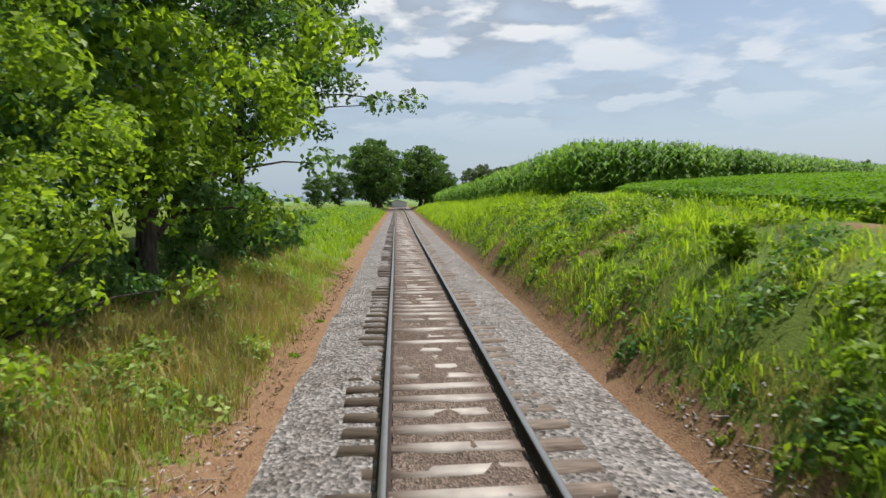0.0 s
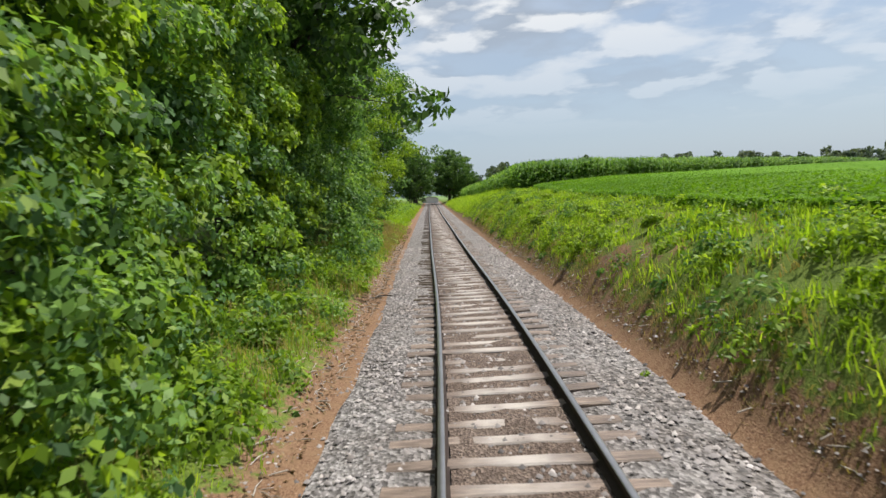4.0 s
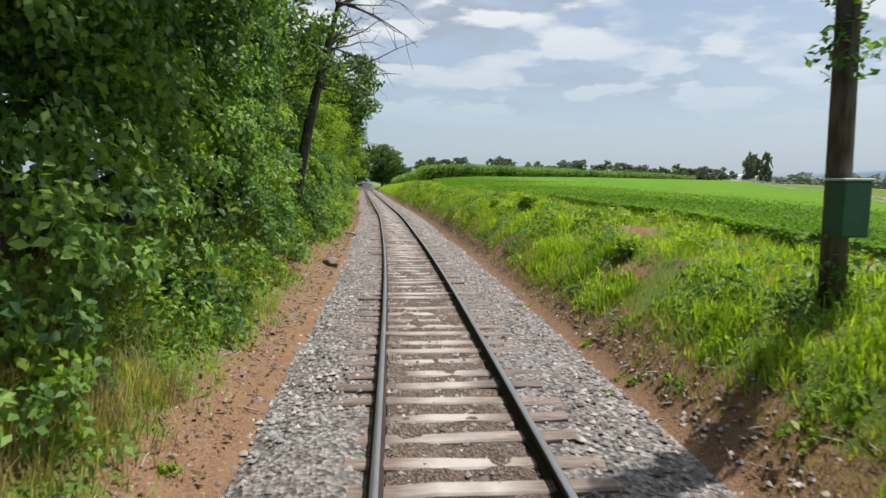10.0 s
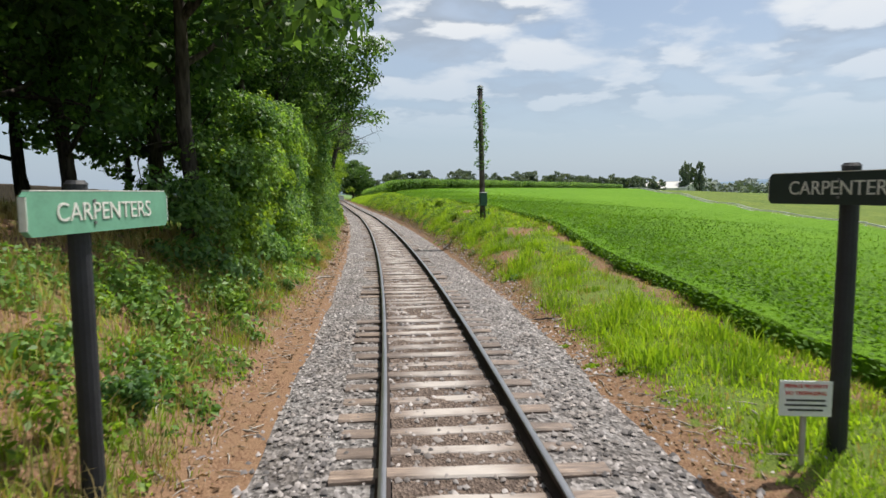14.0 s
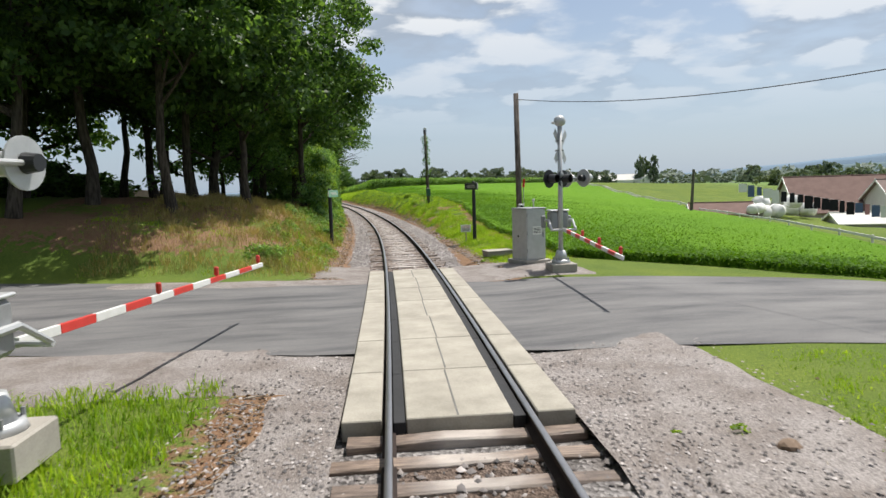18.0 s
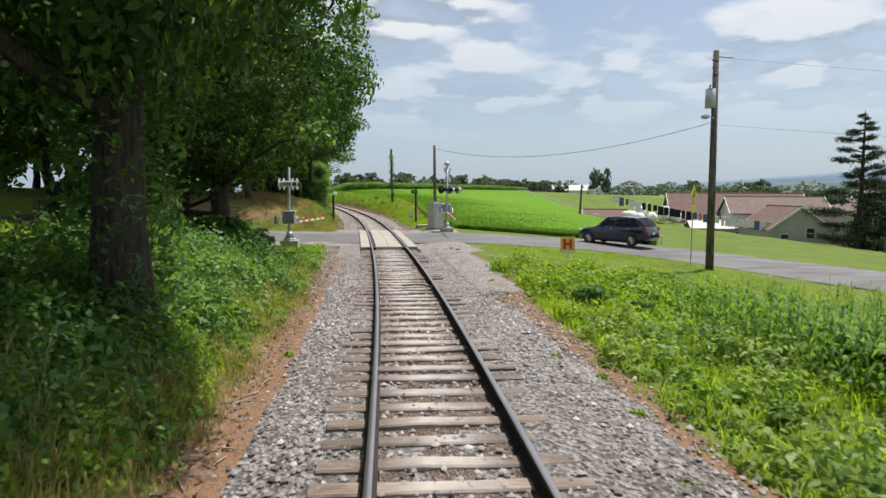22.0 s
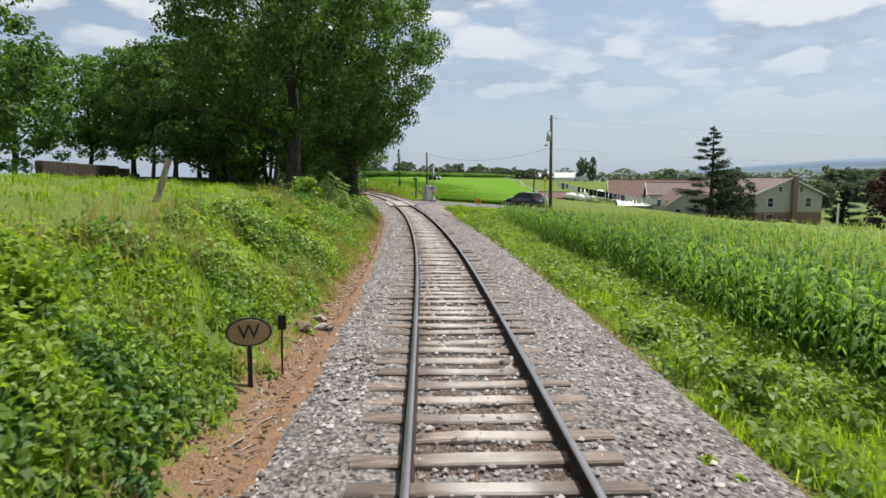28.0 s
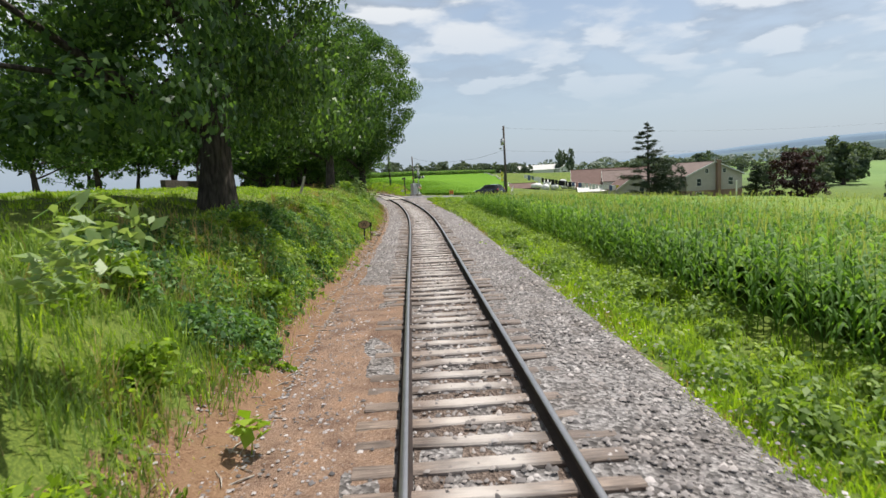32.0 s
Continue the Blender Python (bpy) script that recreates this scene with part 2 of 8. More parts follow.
def ground_material():
    """Earth, dry litter and short grass, by the stored share of green."""
    m, t, b = material("earth_and_grass", 0.95, 0.0, 0.15)
    fine, mid, wide = world_noise(t, 38.0, 5.0), world_noise(t, 4.5, 5.0), world_noise(t, 0.35, 4.0)
    soil = ramp(t, fine, [(0.25, (0.05, 0.031, 0.022)), (0.5, (0.185, 0.106, 0.063)), (0.75, (0.35, 0.232, 0.15))])
    soil = mixed(t, ramp(t, mid, [(0.42, (0, 0, 0)), (0.62, (0.75, 0.75, 0.75))]), soil, (0.225, 0.142, 0.084))
    green = ramp(t, fine, [(0.25, (0.05, 0.075, 0.02)), (0.5, (0.10, 0.15, 0.03)), (0.66, (0.16, 0.21, 0.045)), (0.85, (0.27, 0.25, 0.11))])
    green = mixed(t, 0.7, green, ramp(t, wide, [(0.35, (0.75, 0.8, 0.7)), (0.65, (1.3, 1.15, 0.9))]), "MULTIPLY")
    a = node(t, "ShaderNodeAttribute", attribute_name="green")
    edge = node(t, "ShaderNodeMath", operation="ADD")
    t.links.new(a.outputs["Fac"], edge.inputs[0])
    wob = node(t, "ShaderNodeMapRange", {1: 0.3, 2: 0.7, 3: -0.32, 4: 0.32})
    t.links.new(mid, wob.inputs[0])
    t.links.new(wob.outputs[0], edge.inputs[1])
    sharp = ramp(t, edge.outputs[0], [(0.4, (0, 0, 0)), (0.6, (1, 1, 1))])
    c = mixed(t, sharp, soil, green)
    far = node(t, "ShaderNodeAttribute", attribute_name="far")
    c = mixed(t, far.outputs["Fac"], c, ramp(t, world_noise(t, 0.012, 3.0), [(0.35, (0.12, 0.20, 0.07)), (0.5, (0.16, 0.25, 0.08)), (0.65, (0.10, 0.15, 0.08))]))
    t.links.new(c, b.inputs["Base Color"])
    bump(t, b, fine, 0.7, 0.03)
    return m


def ballast_material(name, low, high, scale=26.0, relief=0.03):
    m, t, b = material(name, 0.85, 0.0, 0.3)
    g = node(t, "ShaderNodeNewGeometry")
    v = node(t, "ShaderNodeTexVoronoi", {"Scale": scale})
    t.links.new(g.outputs["Position"], v.inputs["Vector"])
    sep = node(t, "ShaderNodeSeparateColor")
    t.links.new(v.outputs["Color"], sep.inputs[0])
    c = ramp(t, sep.outputs[0], [(0.0, low), (0.6, tuple((a + q) / 2 for a, q in zip(low, high))), (1.0, high)])
    c = mixed(t, 0.75, c, ramp(t, world_noise(t, 1.3, 4.0), [(0.35, (0.68, 0.61, 0.57)), (0.6, (1.08, 1.06, 1.06))]), "MULTIPLY")
    t.links.new(c, b.inputs["Base Color"])
    bump(t, b, v.outputs["Distance"], 1.0, relief)
    return m


def stone_material():
    m, t, b = material("ballast_stone", 0.8, 0.0, 0.35)
    g = node(t, "ShaderNodeNewGeometry")
    c = ramp(t, g.outputs["Random Per Island"], [(0.0, (0.07, 0.066, 0.066)), (0.4, (0.205, 0.19, 0.187)), (0.85, (0.325, 0.302, 0.292)), (1.0, (0.48, 0.45, 0.44))])
    c = mixed(t, 0.7, c, ramp(t, world_noise(t, 0.9, 4.0), [(0.35, (0.74, 0.67, 0.62)), (0.6, (1.08, 1.06, 1.07))]), "MULTIPLY")
    t.links.new(c, b.inputs["Base Color"])
    return m


def tie_material():
    """Weathered, worn timber: grey, with a bleached, polished middle and darker grain."""
    m, t, b = material("tie_timber", 0.55, 0.0, 0.5)
    grain = local_noise(t, 7.0, 6.0, (0.6, 6.0, 6.0))
    blotch = local_noise(t, 2.2, 4.0)
    c = ramp(t, grain, [(0.3, (0.08, 0.062, 0.053)), (0.5, (0.165, 0.132, 0.113)), (0.72, (0.29, 0.245, 0.21))])
    info = node(t, "ShaderNodeObjectInfo")
    c = mixed(t, 0.8, c, ramp(t, info.outputs["Random"], [(0.0, (0.62, 0.56, 0.52)), (0.5, (1.0, 0.94, 0.9)), (1.0, (1.3, 1.2, 1.1))]), "MULTIPLY")
    c = mixed(t, 0.6, c, ramp(t, blotch, [(0.35, (0.6, 0.55, 0.5)), (0.6, (1.15, 1.12, 1.1))]), "MULTIPLY")
    # worn, bleached middle third
    tc, xyz, far_off = node(t, "ShaderNodeTexCoord"), node(t, "ShaderNodeSeparateXYZ"), node(t, "ShaderNodeMath", operation="ABSOLUTE")
    t.links.new(tc.outputs["Object"], xyz.inputs[0])
    t.links.new(xyz.outputs["X"], far_off.inputs[0])
    wear = node(t, "ShaderNodeMapRange", {1: 0.22, 2: 0.62, 3: 0.75, 4: 0.0})
    t.links.new(far_off.outputs[0], wear.inputs[0])
    patchy = node(t, "ShaderNodeMath", operation="MULTIPLY")
    t.links.new(wear.outputs[0], patchy.inputs[0])
    t.links.new(ramp(t, blotch, [(0.3, (0.35, 0.35, 0.35)), (0.6, (1, 1, 1))]), patchy.inputs[1])
    c = mixed(t, patchy.outputs[0], c, (0.50, 0.455, 0.42))
    t.links.new(c, b.inputs["Base Color"])
    r = node(t, "ShaderNodeMapRange", {1: 0.3, 2: 0.7, 3: 0.42, 4: 0.75})
    t.links.new(grain, r.inputs[0])
    t.links.new(r.outputs[0], b.inputs["Roughness"])
    bump(t, b, grain, 0.6, 0.012)
    return m


def concrete_material(name, low, high, scale=1.0, rough=0.85):
    m, t, b = material(name, rough, 0.0, 0.3)
    fine, wide = world_noise(t, 45.0 * scale, 5.0), world_noise(t, 1.6 * scale, 5.0)
    c = ramp(t, wide, [(0.3, low), (0.7, high)])
    c = mixed(t, 0.4, c, ramp(t, fine, [(0.3, (0.7, 0.7, 0.7)), (0.7, (1.2, 1.2, 1.2))]), "MULTIPLY")
    t.links.new(c, b.inputs["Base Color"])
    bump(t, b, fine, 0.35, 0.006)
    return m


GROUND = ground_material()
BED = ballast_material("ballast_bed", (0.06, 0.055, 0.053), (0.325, 0.31, 0.303), 21.0)
BED_DARK = ballast_material("fouled_bed", (0.07, 0.05, 0.04), (0.22, 0.17, 0.14), 34.0)
STONE = stone_material()


def earth_material():
    m, t, b = material("bare_earth", 0.95, 0.0, 0.15)
    fine, mid = world_noise(t, 42.0, 5.0), world_noise(t, 2.2, 5.0)
    c = ramp(t, fine, [(0.25, (0.11, 0.07, 0.05)), (0.5, (0.235, 0.155, 0.11)), (0.75, (0.40, 0.31, 0.245))])
    c = mixed(t, 0.85, c, ramp(t, mid, [(0.35, (0.55, 0.5, 0.5)), (0.5, (0.95, 0.93, 0.92)), (0.68, (1.2, 1.1, 1.0))]), "MULTIPLY")
    t.links.new(c, b.inputs["Base Color"])
    bump(t, b, fine, 0.8, 0.03)
    return m


EARTH = earth_material()
TIE = tie_material()
CONCRETE = concrete_material("concrete_panel", (0.27, 0.25, 0.21), (0.42, 0.39, 0.335))
BROWN_STONE = concrete_material("brown_stone", (0.12, 0.082, 0.058), (0.25, 0.18, 0.13), 2.0)
FOUNDATION = concrete_material("old_concrete", (0.28, 0.26, 0.23), (0.42, 0.39, 0.35))


def asphalt_material():
    """Worn asphalt with darker wheel tracks and patches drawn out along the way."""
    m, t, b = material("asphalt", 0.82, 0.0, 0.3)
    fine, wide = world_noise(t, 60.0, 4.0), world_noise(t, 0.9, 5.0, stretch=(0.35, 1.6, 1.0))
    c = ramp(t, wide, [(0.32, (0.075, 0.075, 0.08)), (0.5, (0.135, 0.132, 0.133)), (0.7, (0.18, 0.176, 0.174))])
    c = mixed(t, 0.55, c, ramp(t, fine, [(0.3, (0.65, 0.65, 0.65)), (0.7, (1.3, 1.3, 1.3))]), "MULTIPLY")
    t.links.new(c, b.inputs["Base Color"])
    bump(t, b, fine, 0.5, 0.006)
    return m


ASPHALT = asphalt_material()
GRAVEL = ballast_material("gravel", (0.15, 0.135, 0.128), (0.34, 0.315, 0.30), 75.0, 0.004)
RAIL_STEEL = plain("rail_head_steel", (0.36, 0.35, 0.35), 0.33, 0.9, 0.5, 0.2, 1.0)
RAIL_RUST = plain("rusty_rail_web", (0.045, 0.032, 0.028), 0.85, 0.1, 0.3, 0.4, 3.0, 0.3)
WHITE = plain("white_paint", (0.75, 0.75, 0.73), 0.5, 0, 0.5, 0.1)
ALU = plain("aluminium_paint", (0.50, 0.51, 0.52), 0.42, 0.35, 0.5, 0.15)
BLACK = plain("black_paint", (0.018, 0.019, 0.022), 0.45, 0, 0.5, 0.3)
RED = plain("red_paint", (0.62, 0.045, 0.035), 0.4, 0, 0.5, 0.15)
POLE_WOOD = bark_material("pole_timber", (0.06, 0.05, 0.045), (0.17, 0.145, 0.13))


# ---------------------------------------------------------------- mesh helpers
def track_line():
    at = np.arange(-200.0, 161.0, 1.0)
    k = np.interp(at, BEND_AT, BEND)
    turn = np.concatenate([[0], np.cumsum((k[1:] + k[:-1]) / 2)])
    turn -= np.interp(0, at, turn)
    d = np.stack([-np.sin(turn), np.cos(turn)], 1)
    p = np.concatenate([[[0, 0]], np.cumsum((d[1:] + d[:-1]) / 2, 0)])
    return at, turn, p - p[200]


LINE_AT, LINE_TURN, LINE = track_line()


def heading(s):
    return np.interp(s, LINE_AT, LINE_TURN)


def along(s, off, z=0.0):
    """World places from the way along the track, the offset to its right and the height over the rails."""
    s, off, z = np.broadcast_arrays(np.asarray(s, float), np.asarray(off, float), np.asarray(z, float))
    c = np.clip(s, -200, 160)
    a = np.interp(c, LINE_AT, LINE_TURN)
    x = np.interp(c, LINE_AT, LINE[:, 0]) - np.sin(a) * (s - c) + np.cos(a) * off
    y = np.interp(c, LINE_AT, LINE[:, 1]) + np.cos(a) * (s - c) + np.sin(a) * off
    return np.stack([x, y, z], -1)


def place(s, off, z=0.0, turn=0.0):
    """A pose there, its y along the track; turn in degrees to the left."""
    x, y, z = along(s, off, z)
    return pose(x, y, z, 0, 0, math.degrees(heading(s)) + turn)


def np_mesh(name, v, f, mat, smooth=False):
    """A mesh from arrays: vertices (n, 3) and faces of one size (m, 3 or 4)."""
    me = bpy.data.meshes.new(name)
    v, f = np.ascontiguousarray(v, np.float32), np.ascontiguousarray(f, np.int32)
    me.vertices.add(len(v))
    me.vertices.foreach_set("co", v.ravel())
    me.loops.add(f.size)
    me.loops.foreach_set("vertex_index", f.ravel())
    me.polygons.add(len(f))
    me.polygons.foreach_set("loop_start", np.arange(len(f), dtype=np.int32) * f.shape[1])
    me.polygons.foreach_set("loop_total", np.full(len(f), f.shape[1], np.int32))
    if smooth:
        me.polygons.foreach_set("use_smooth", np.ones(len(f), bool))
    me.materials.append(mat)
    me.update(calc_edges=True)
    me.validate()
    return me


def mesh_part(name, me, parent=None, label=""):
    ob = new(name, me)
    if parent is not None:
        ob.parent = parent
    return tagged(ob, label)


def part(name, bm, mat, parent=None, label="", smooth=False):
    me = bpy.data.meshes.new(name)
    bm.normal_update()
    bm.to_mesh(me)
    bm.free()
    if smooth:
        me.polygons.foreach_set("use_smooth", np.ones(len(me.polygons), bool))
    me.materials.append(mat)
    return mesh_part(name, me, parent, label)


def thing(name, m, label, category, group="", kind=""):
    ob = new(name)
    ob.matrix_world = m
    return tagged(ob, label, category, group, kind)


def box(bm, size, at=(0, 0, 0), turn=(0, 0, 0), bevel=0.0):
    made = bmesh.ops.create_cube(bm, size=1.0, matrix=pose(*at, *turn) @ Matrix.Diagonal((*size, 1)))
    if bevel:
        edges = {e for v in made["verts"] for e in v.link_edges}
        bmesh.ops.bevel(bm, geom=list(edges), offset=bevel, segments=1, affect="EDGES")
    return bm


def rod(bm, a, b, r1, r2=None, sides=10, caps=True):
    """A round bar from a to b."""
    a, b = Vector(a), Vector(b)
    m = Matrix.Translation((a + b) / 2) @ (b - a).to_track_quat("Z", "Y").to_matrix().to_4x4()
    bmesh.ops.create_cone(bm, cap_ends=caps, segments=sides, radius1=r1, radius2=r1 if r2 is None else r2, depth=(b - a).length, matrix=m)
    return bm


def ball(bm, r, at, squash=(1, 1, 1), detail=2):
    bmesh.ops.create_icosphere(bm, subdivisions=detail, radius=r, matrix=pose(*at) @ Matrix.Diagonal((*squash, 1)))
    return bm


def prism(bm, outline, depth, m=Matrix()):
    """An outline of (x, z) pushed along y by depth, centred."""
    rings = [[bm.verts.new(m @ Vector((x, y, z))) for x, z in outline] for y in (-depth / 2, depth / 2)]
    bm.faces.new(rings[0])
    bm.faces.new(rings[1][::-1])
    for i in range(len(outline)):
        j = (i + 1) % len(outline)
        bm.faces.new([rings[0][j], rings[0][i], rings[1][i], rings[1][j]])
    return bm


def bm_new():
    return bmesh.new()


def tube_arrays(points, radii, sides=7):
    """Vertices and faces of a bent, tapered tube."""
    points, radii = np.asarray(points, float), np.asarray(radii, float)
    d = np.gradient(points, axis=0)
    d /= np.linalg.norm(d, axis=1, keepdims=True) + 1e-9
    ref = np.where(np.abs(d[:, 2:3]) > 0.9, [[1.0, 0, 0]], [[0, 0, 1.0]])
    u = np.cross(d, ref)
    u /= np.linalg.norm(u, axis=1, keepdims=True)
    w = np.cross(d, u)
    a = np.linspace(0, 2 * np.pi, sides, endpoint=False)
    v = points[:, None] + radii[:, None, None] * (u[:, None] * np.cos(a)[None, :, None] + w[:, None] * np.sin(a)[None, :, None])
    i, j = np.meshgrid(np.arange(len(points) - 1), np.arange(sides), indexing="ij")
    k = (j + 1) % sides
    f = np.stack([i * sides + j, i * sides + k, (i + 1) * sides + k, (i + 1) * sides + j], -1).reshape(-1, 4)
    return v.reshape(-1, 3), f


def joined(pieces):
    vs, fs, n = [], [], 0
    for v, f in pieces:
        vs.append(v)
        fs.append(f + n)
        n += len(v)
    return np.concatenate(vs), np.concatenate(fs)


def repeated(v, f, m):
    """Copies of a template at the 3x4 or 4x4 matrices m."""
    m = np.asarray(m)
    out = np.einsum("nij,vj->nvi", m[:, :3, :3], v) + m[:, None, :3, 3]
    faces = f[None] + (np.arange(len(m)) * len(v))[:, None, None]
    return out.reshape(-1, 3), faces.reshape(-1, f.shape[1])


def turned(at, yaw, size, lean=None):
    """Matrices that stand things at places, turned about z, scaled and leaned."""
    n = len(at)
    c, s = np.cos(yaw), np.sin(yaw)
    m = np.zeros((n, 4, 4))
    m[:, 0, 0], m[:, 0, 1], m[:, 1, 0], m[:, 1, 1], m[:, 2, 2], m[:, 3, 3] = c, -s, s, c, 1, 1
    m[:, :3, :3] *= np.broadcast_to(np.asarray(size, float), (n,))[:, None, None]
    if lean is not None:
        m[:, 0, 2], m[:, 1, 2] = lean[:, 0], lean[:, 1]
    m[:, :3, 3] = at
    return m


def leaves(at, size, rng, droop=0.35, slim=0.42, face=None, loose=0.5):
    """One folded blade at each place, turned towards its face where one is given."""
    n = len(at)
    if face is None:
        face = np.tile([0, 0, 1.0], (n, 1))
    nrm = face / (np.linalg.norm(face, axis=1, keepdims=True) + 1e-9) + rng.normal(size=(n, 3)) * loose
    nrm /= np.linalg.norm(nrm, axis=1, keepdims=True) + 1e-9
    d = rng.normal(size=(n, 3)) - [0, 0, droop * 1.6]
    d -= nrm * (d * nrm).sum(1, keepdims=True)
    d /= np.linalg.norm(d, axis=1, keepdims=True) + 1e-9
    w = np.cross(d, nrm)
    size = np.broadcast_to(size, (n,))[:, None] * rng.uniform(0.6, 1.3, (n, 1))
    fold = nrm * size * 0.09
    v = np.stack([at - d * size * 0.5, at + w * size * slim * 0.5 + fold, at + d * size * 0.5 - nrm * size * 0.06, at - w * size * slim * 0.5 + fold], 1)
    f = np.arange(4 * n).reshape(n, 4)
    return v.reshape(-1, 3), f


def in_ball(n, rng):
    d = rng.normal(size=(n, 3))
    return d / np.linalg.norm(d, axis=1, keepdims=True) * rng.uniform(0, 1, (n, 1)) ** (1 / 3)


def clumped(n, centres, radii, rng, hollow=0.45, flat=0.72):
    """Places in clumps, denser at each clump's skin, and the way out of the clump."""
    which = rng.choice(len(centres), n, p=radii ** 2 / (radii ** 2).sum())
    d = rng.normal(size=(n, 3))
    d[:, 2] += 0.35
    d /= np.linalg.norm(d, axis=1, keepdims=True)
    r = radii[which] * (hollow + (1.05 - hollow) * rng.uniform(0, 1, n) ** 0.6)
    return centres[which] + d * r[:, None] * [1, 1, flat], d + [0, 0, 0.35]


def domes(s, o, z, radius, height, count, rng, lean=0.0):
    """Leaf places on rounded tufts along the track, and their outward ways; lean tips the tufts to the right."""
    which = rng.choice(len(s), count, p=radius ** 2 / (radius ** 2).sum())
    d = rng.normal(size=(count, 3))
    d[:, 0] += lean
    d[:, 2] = np.abs(d[:, 2]) - 0.15
    d /= np.linalg.norm(d, axis=1, keepdims=True)
    k = 0.55 + 0.5 * rng.uniform(0, 1, count) ** 0.5
    q, off = s[which] + d[:, 1] * radius[which] * k, o[which] + d[:, 0] * radius[which] * k
    a = heading(q)
    face = np.stack([d[:, 0] * np.cos(a) - d[:, 1] * np.sin(a), d[:, 0] * np.sin(a) + d[:, 1] * np.cos(a), d[:, 2] + 0.3], 1)
    return q, off, z[which] + d[:, 2] * height[which] * k, face


def blades(at, height, width, rng, bend=0.5):
    """Grass: one bent, pointed blade of two faces at each place."""
    n = len(at)
    a = rng.uniform(0, 2 * np.pi, n)
    side = np.stack([np.cos(a), np.sin(a), 0 * a], 1) * (np.broadcast_to(width, (n,)) * 0.5)[:, None]
    h = (np.broadcast_to(height, (n,)) * rng.uniform(0.55, 1.25, n))[:, None]
    b = rng.uniform(0, 2 * np.pi, n)
    out = np.stack([np.cos(b), np.sin(b), 0 * b], 1) * rng.uniform(0.1, bend, (n, 1)) * h
    mid = at + out * 0.35 + h * [0, 0, 0.62]
    tip = at + out + h * [0, 0, 1.0] - np.abs(out).sum(1, keepdims=True) * [0, 0, 0.25]
    v = np.stack([at - side, at + side, mid + side * 0.8, mid - side * 0.8, tip + side * 0.05, tip - side * 0.05], 1)
    f = (np.arange(n) * 6)[:, None, None] + np.array([[0, 1, 2, 3], [3, 2, 4, 5]])
    return v.reshape(-1, 3), f.reshape(-1, 4)


# ---------------------------------------------------------------- the lie of the land
OFFS_R = np.array([0, 1.9, 2.3, 2.8, 3.4, 4.2, 5.5, 8, 14, 30, 60, 120, 250, 600, 1500.0])
RIGHT = [  # way along the track, then heights at those offsets
    (-230, [-.22, -.24, -.30, -.42, -.55, -.72, -.85, -1.0, -1.15, -1.9, -4.4, -5, -4, 1, 4]),
    (-120, [-.22, -.24, -.30, -.42, -.55, -.72, -.85, -1.0, -1.15, -1.9, -4.4, -5, -4, 1, 4]),
    (-106, [-.22, -.24, -.28, -.32, -.36, -.42, -.5, -.7, -1.0, -1.6, -4.4, -5, -4, 1, 4]),
    (-97, [-.22, -.22, -.2, -.15, -.12, -.12, -.16, -.45, -.95, -1.5, -4.4, -5, -4, 1, 4]),
    (-91, [-.14, -.14, -.12, -.1, -.1, -.12, -.16, -.33, -.78, -1.4, -4.4, -5, -4, 1, 4]),
    (-77, [-.14, -.14, -.12, -.08, -.05, -.04, -.06, -.18, -.45, -1.3, -4.4, -5, -4, 1, 4]),
    (-70, [-.22, -.24, -.22, -.14, -.04, .04, .08, .04, -.16, -1.1, -4.3, -5, -4, 1, 4]),
    (-60, [-.22, -.24, -.28, -.1, .1, .25, .3, .3, .1, -.9, -4.2, -5, -4, 1, 4]),
    (-46, [-.22, -.24, -.3, .2, .6, 1.0, 1.12, 1.05, .8, -.7, -4.0, -5, -4, 1, 4]),
    (-34, [-.22, -.24, -.28, .25, .75, 1.15, 1.35, 1.4, 1.25, .2, -3.2, -5, -4, 1, 4]),
    (-20, [-.22, -.24, -.22, .6, 1.2, 1.5, 1.65, 1.68, 1.55, .8, -2.0, -5, -4, 1, 4]),
    (-10, [-.22, -.24, -.28, .4, 1.0, 1.42, 1.66, 1.78, 1.75, 1.3, -.6, -4, -4, 1, 4]),
    (10, [-.22, -.24, -.3, .25, .95, 1.5, 1.82, 2.05, 2.2, 2.1, 1.4, -2, -3, 1, 4]),
    (32, [-.22, -.24, -.3, .35, 1.1, 1.75, 2.15, 2.5, 2.8, 2.9, 2.6, 0, -2, 1, 4]),
    (70, [-.22, -.24, -.3, .2, .7, 1.1, 1.4, 1.9, 2.3, 2.6, 2.6, 1.5, 0, 1, 4]),
    (170, [-.22, -.24, -.3, 0, .2, .2, .2, .2, .3, 1, 1.5, 1.5, 0, 1, 4]),
    (1500, [-.5, -1, -1, -1, -1, -1, -1, -1, -1, -1, -1, 0, 0, 1, 4]),
]
OFFS_L = np.array([0, 1.9, 2.3, 2.7, 3.2, 4.0, 5.0, 7, 10, 16, 30, 60, 200, 1500.0])
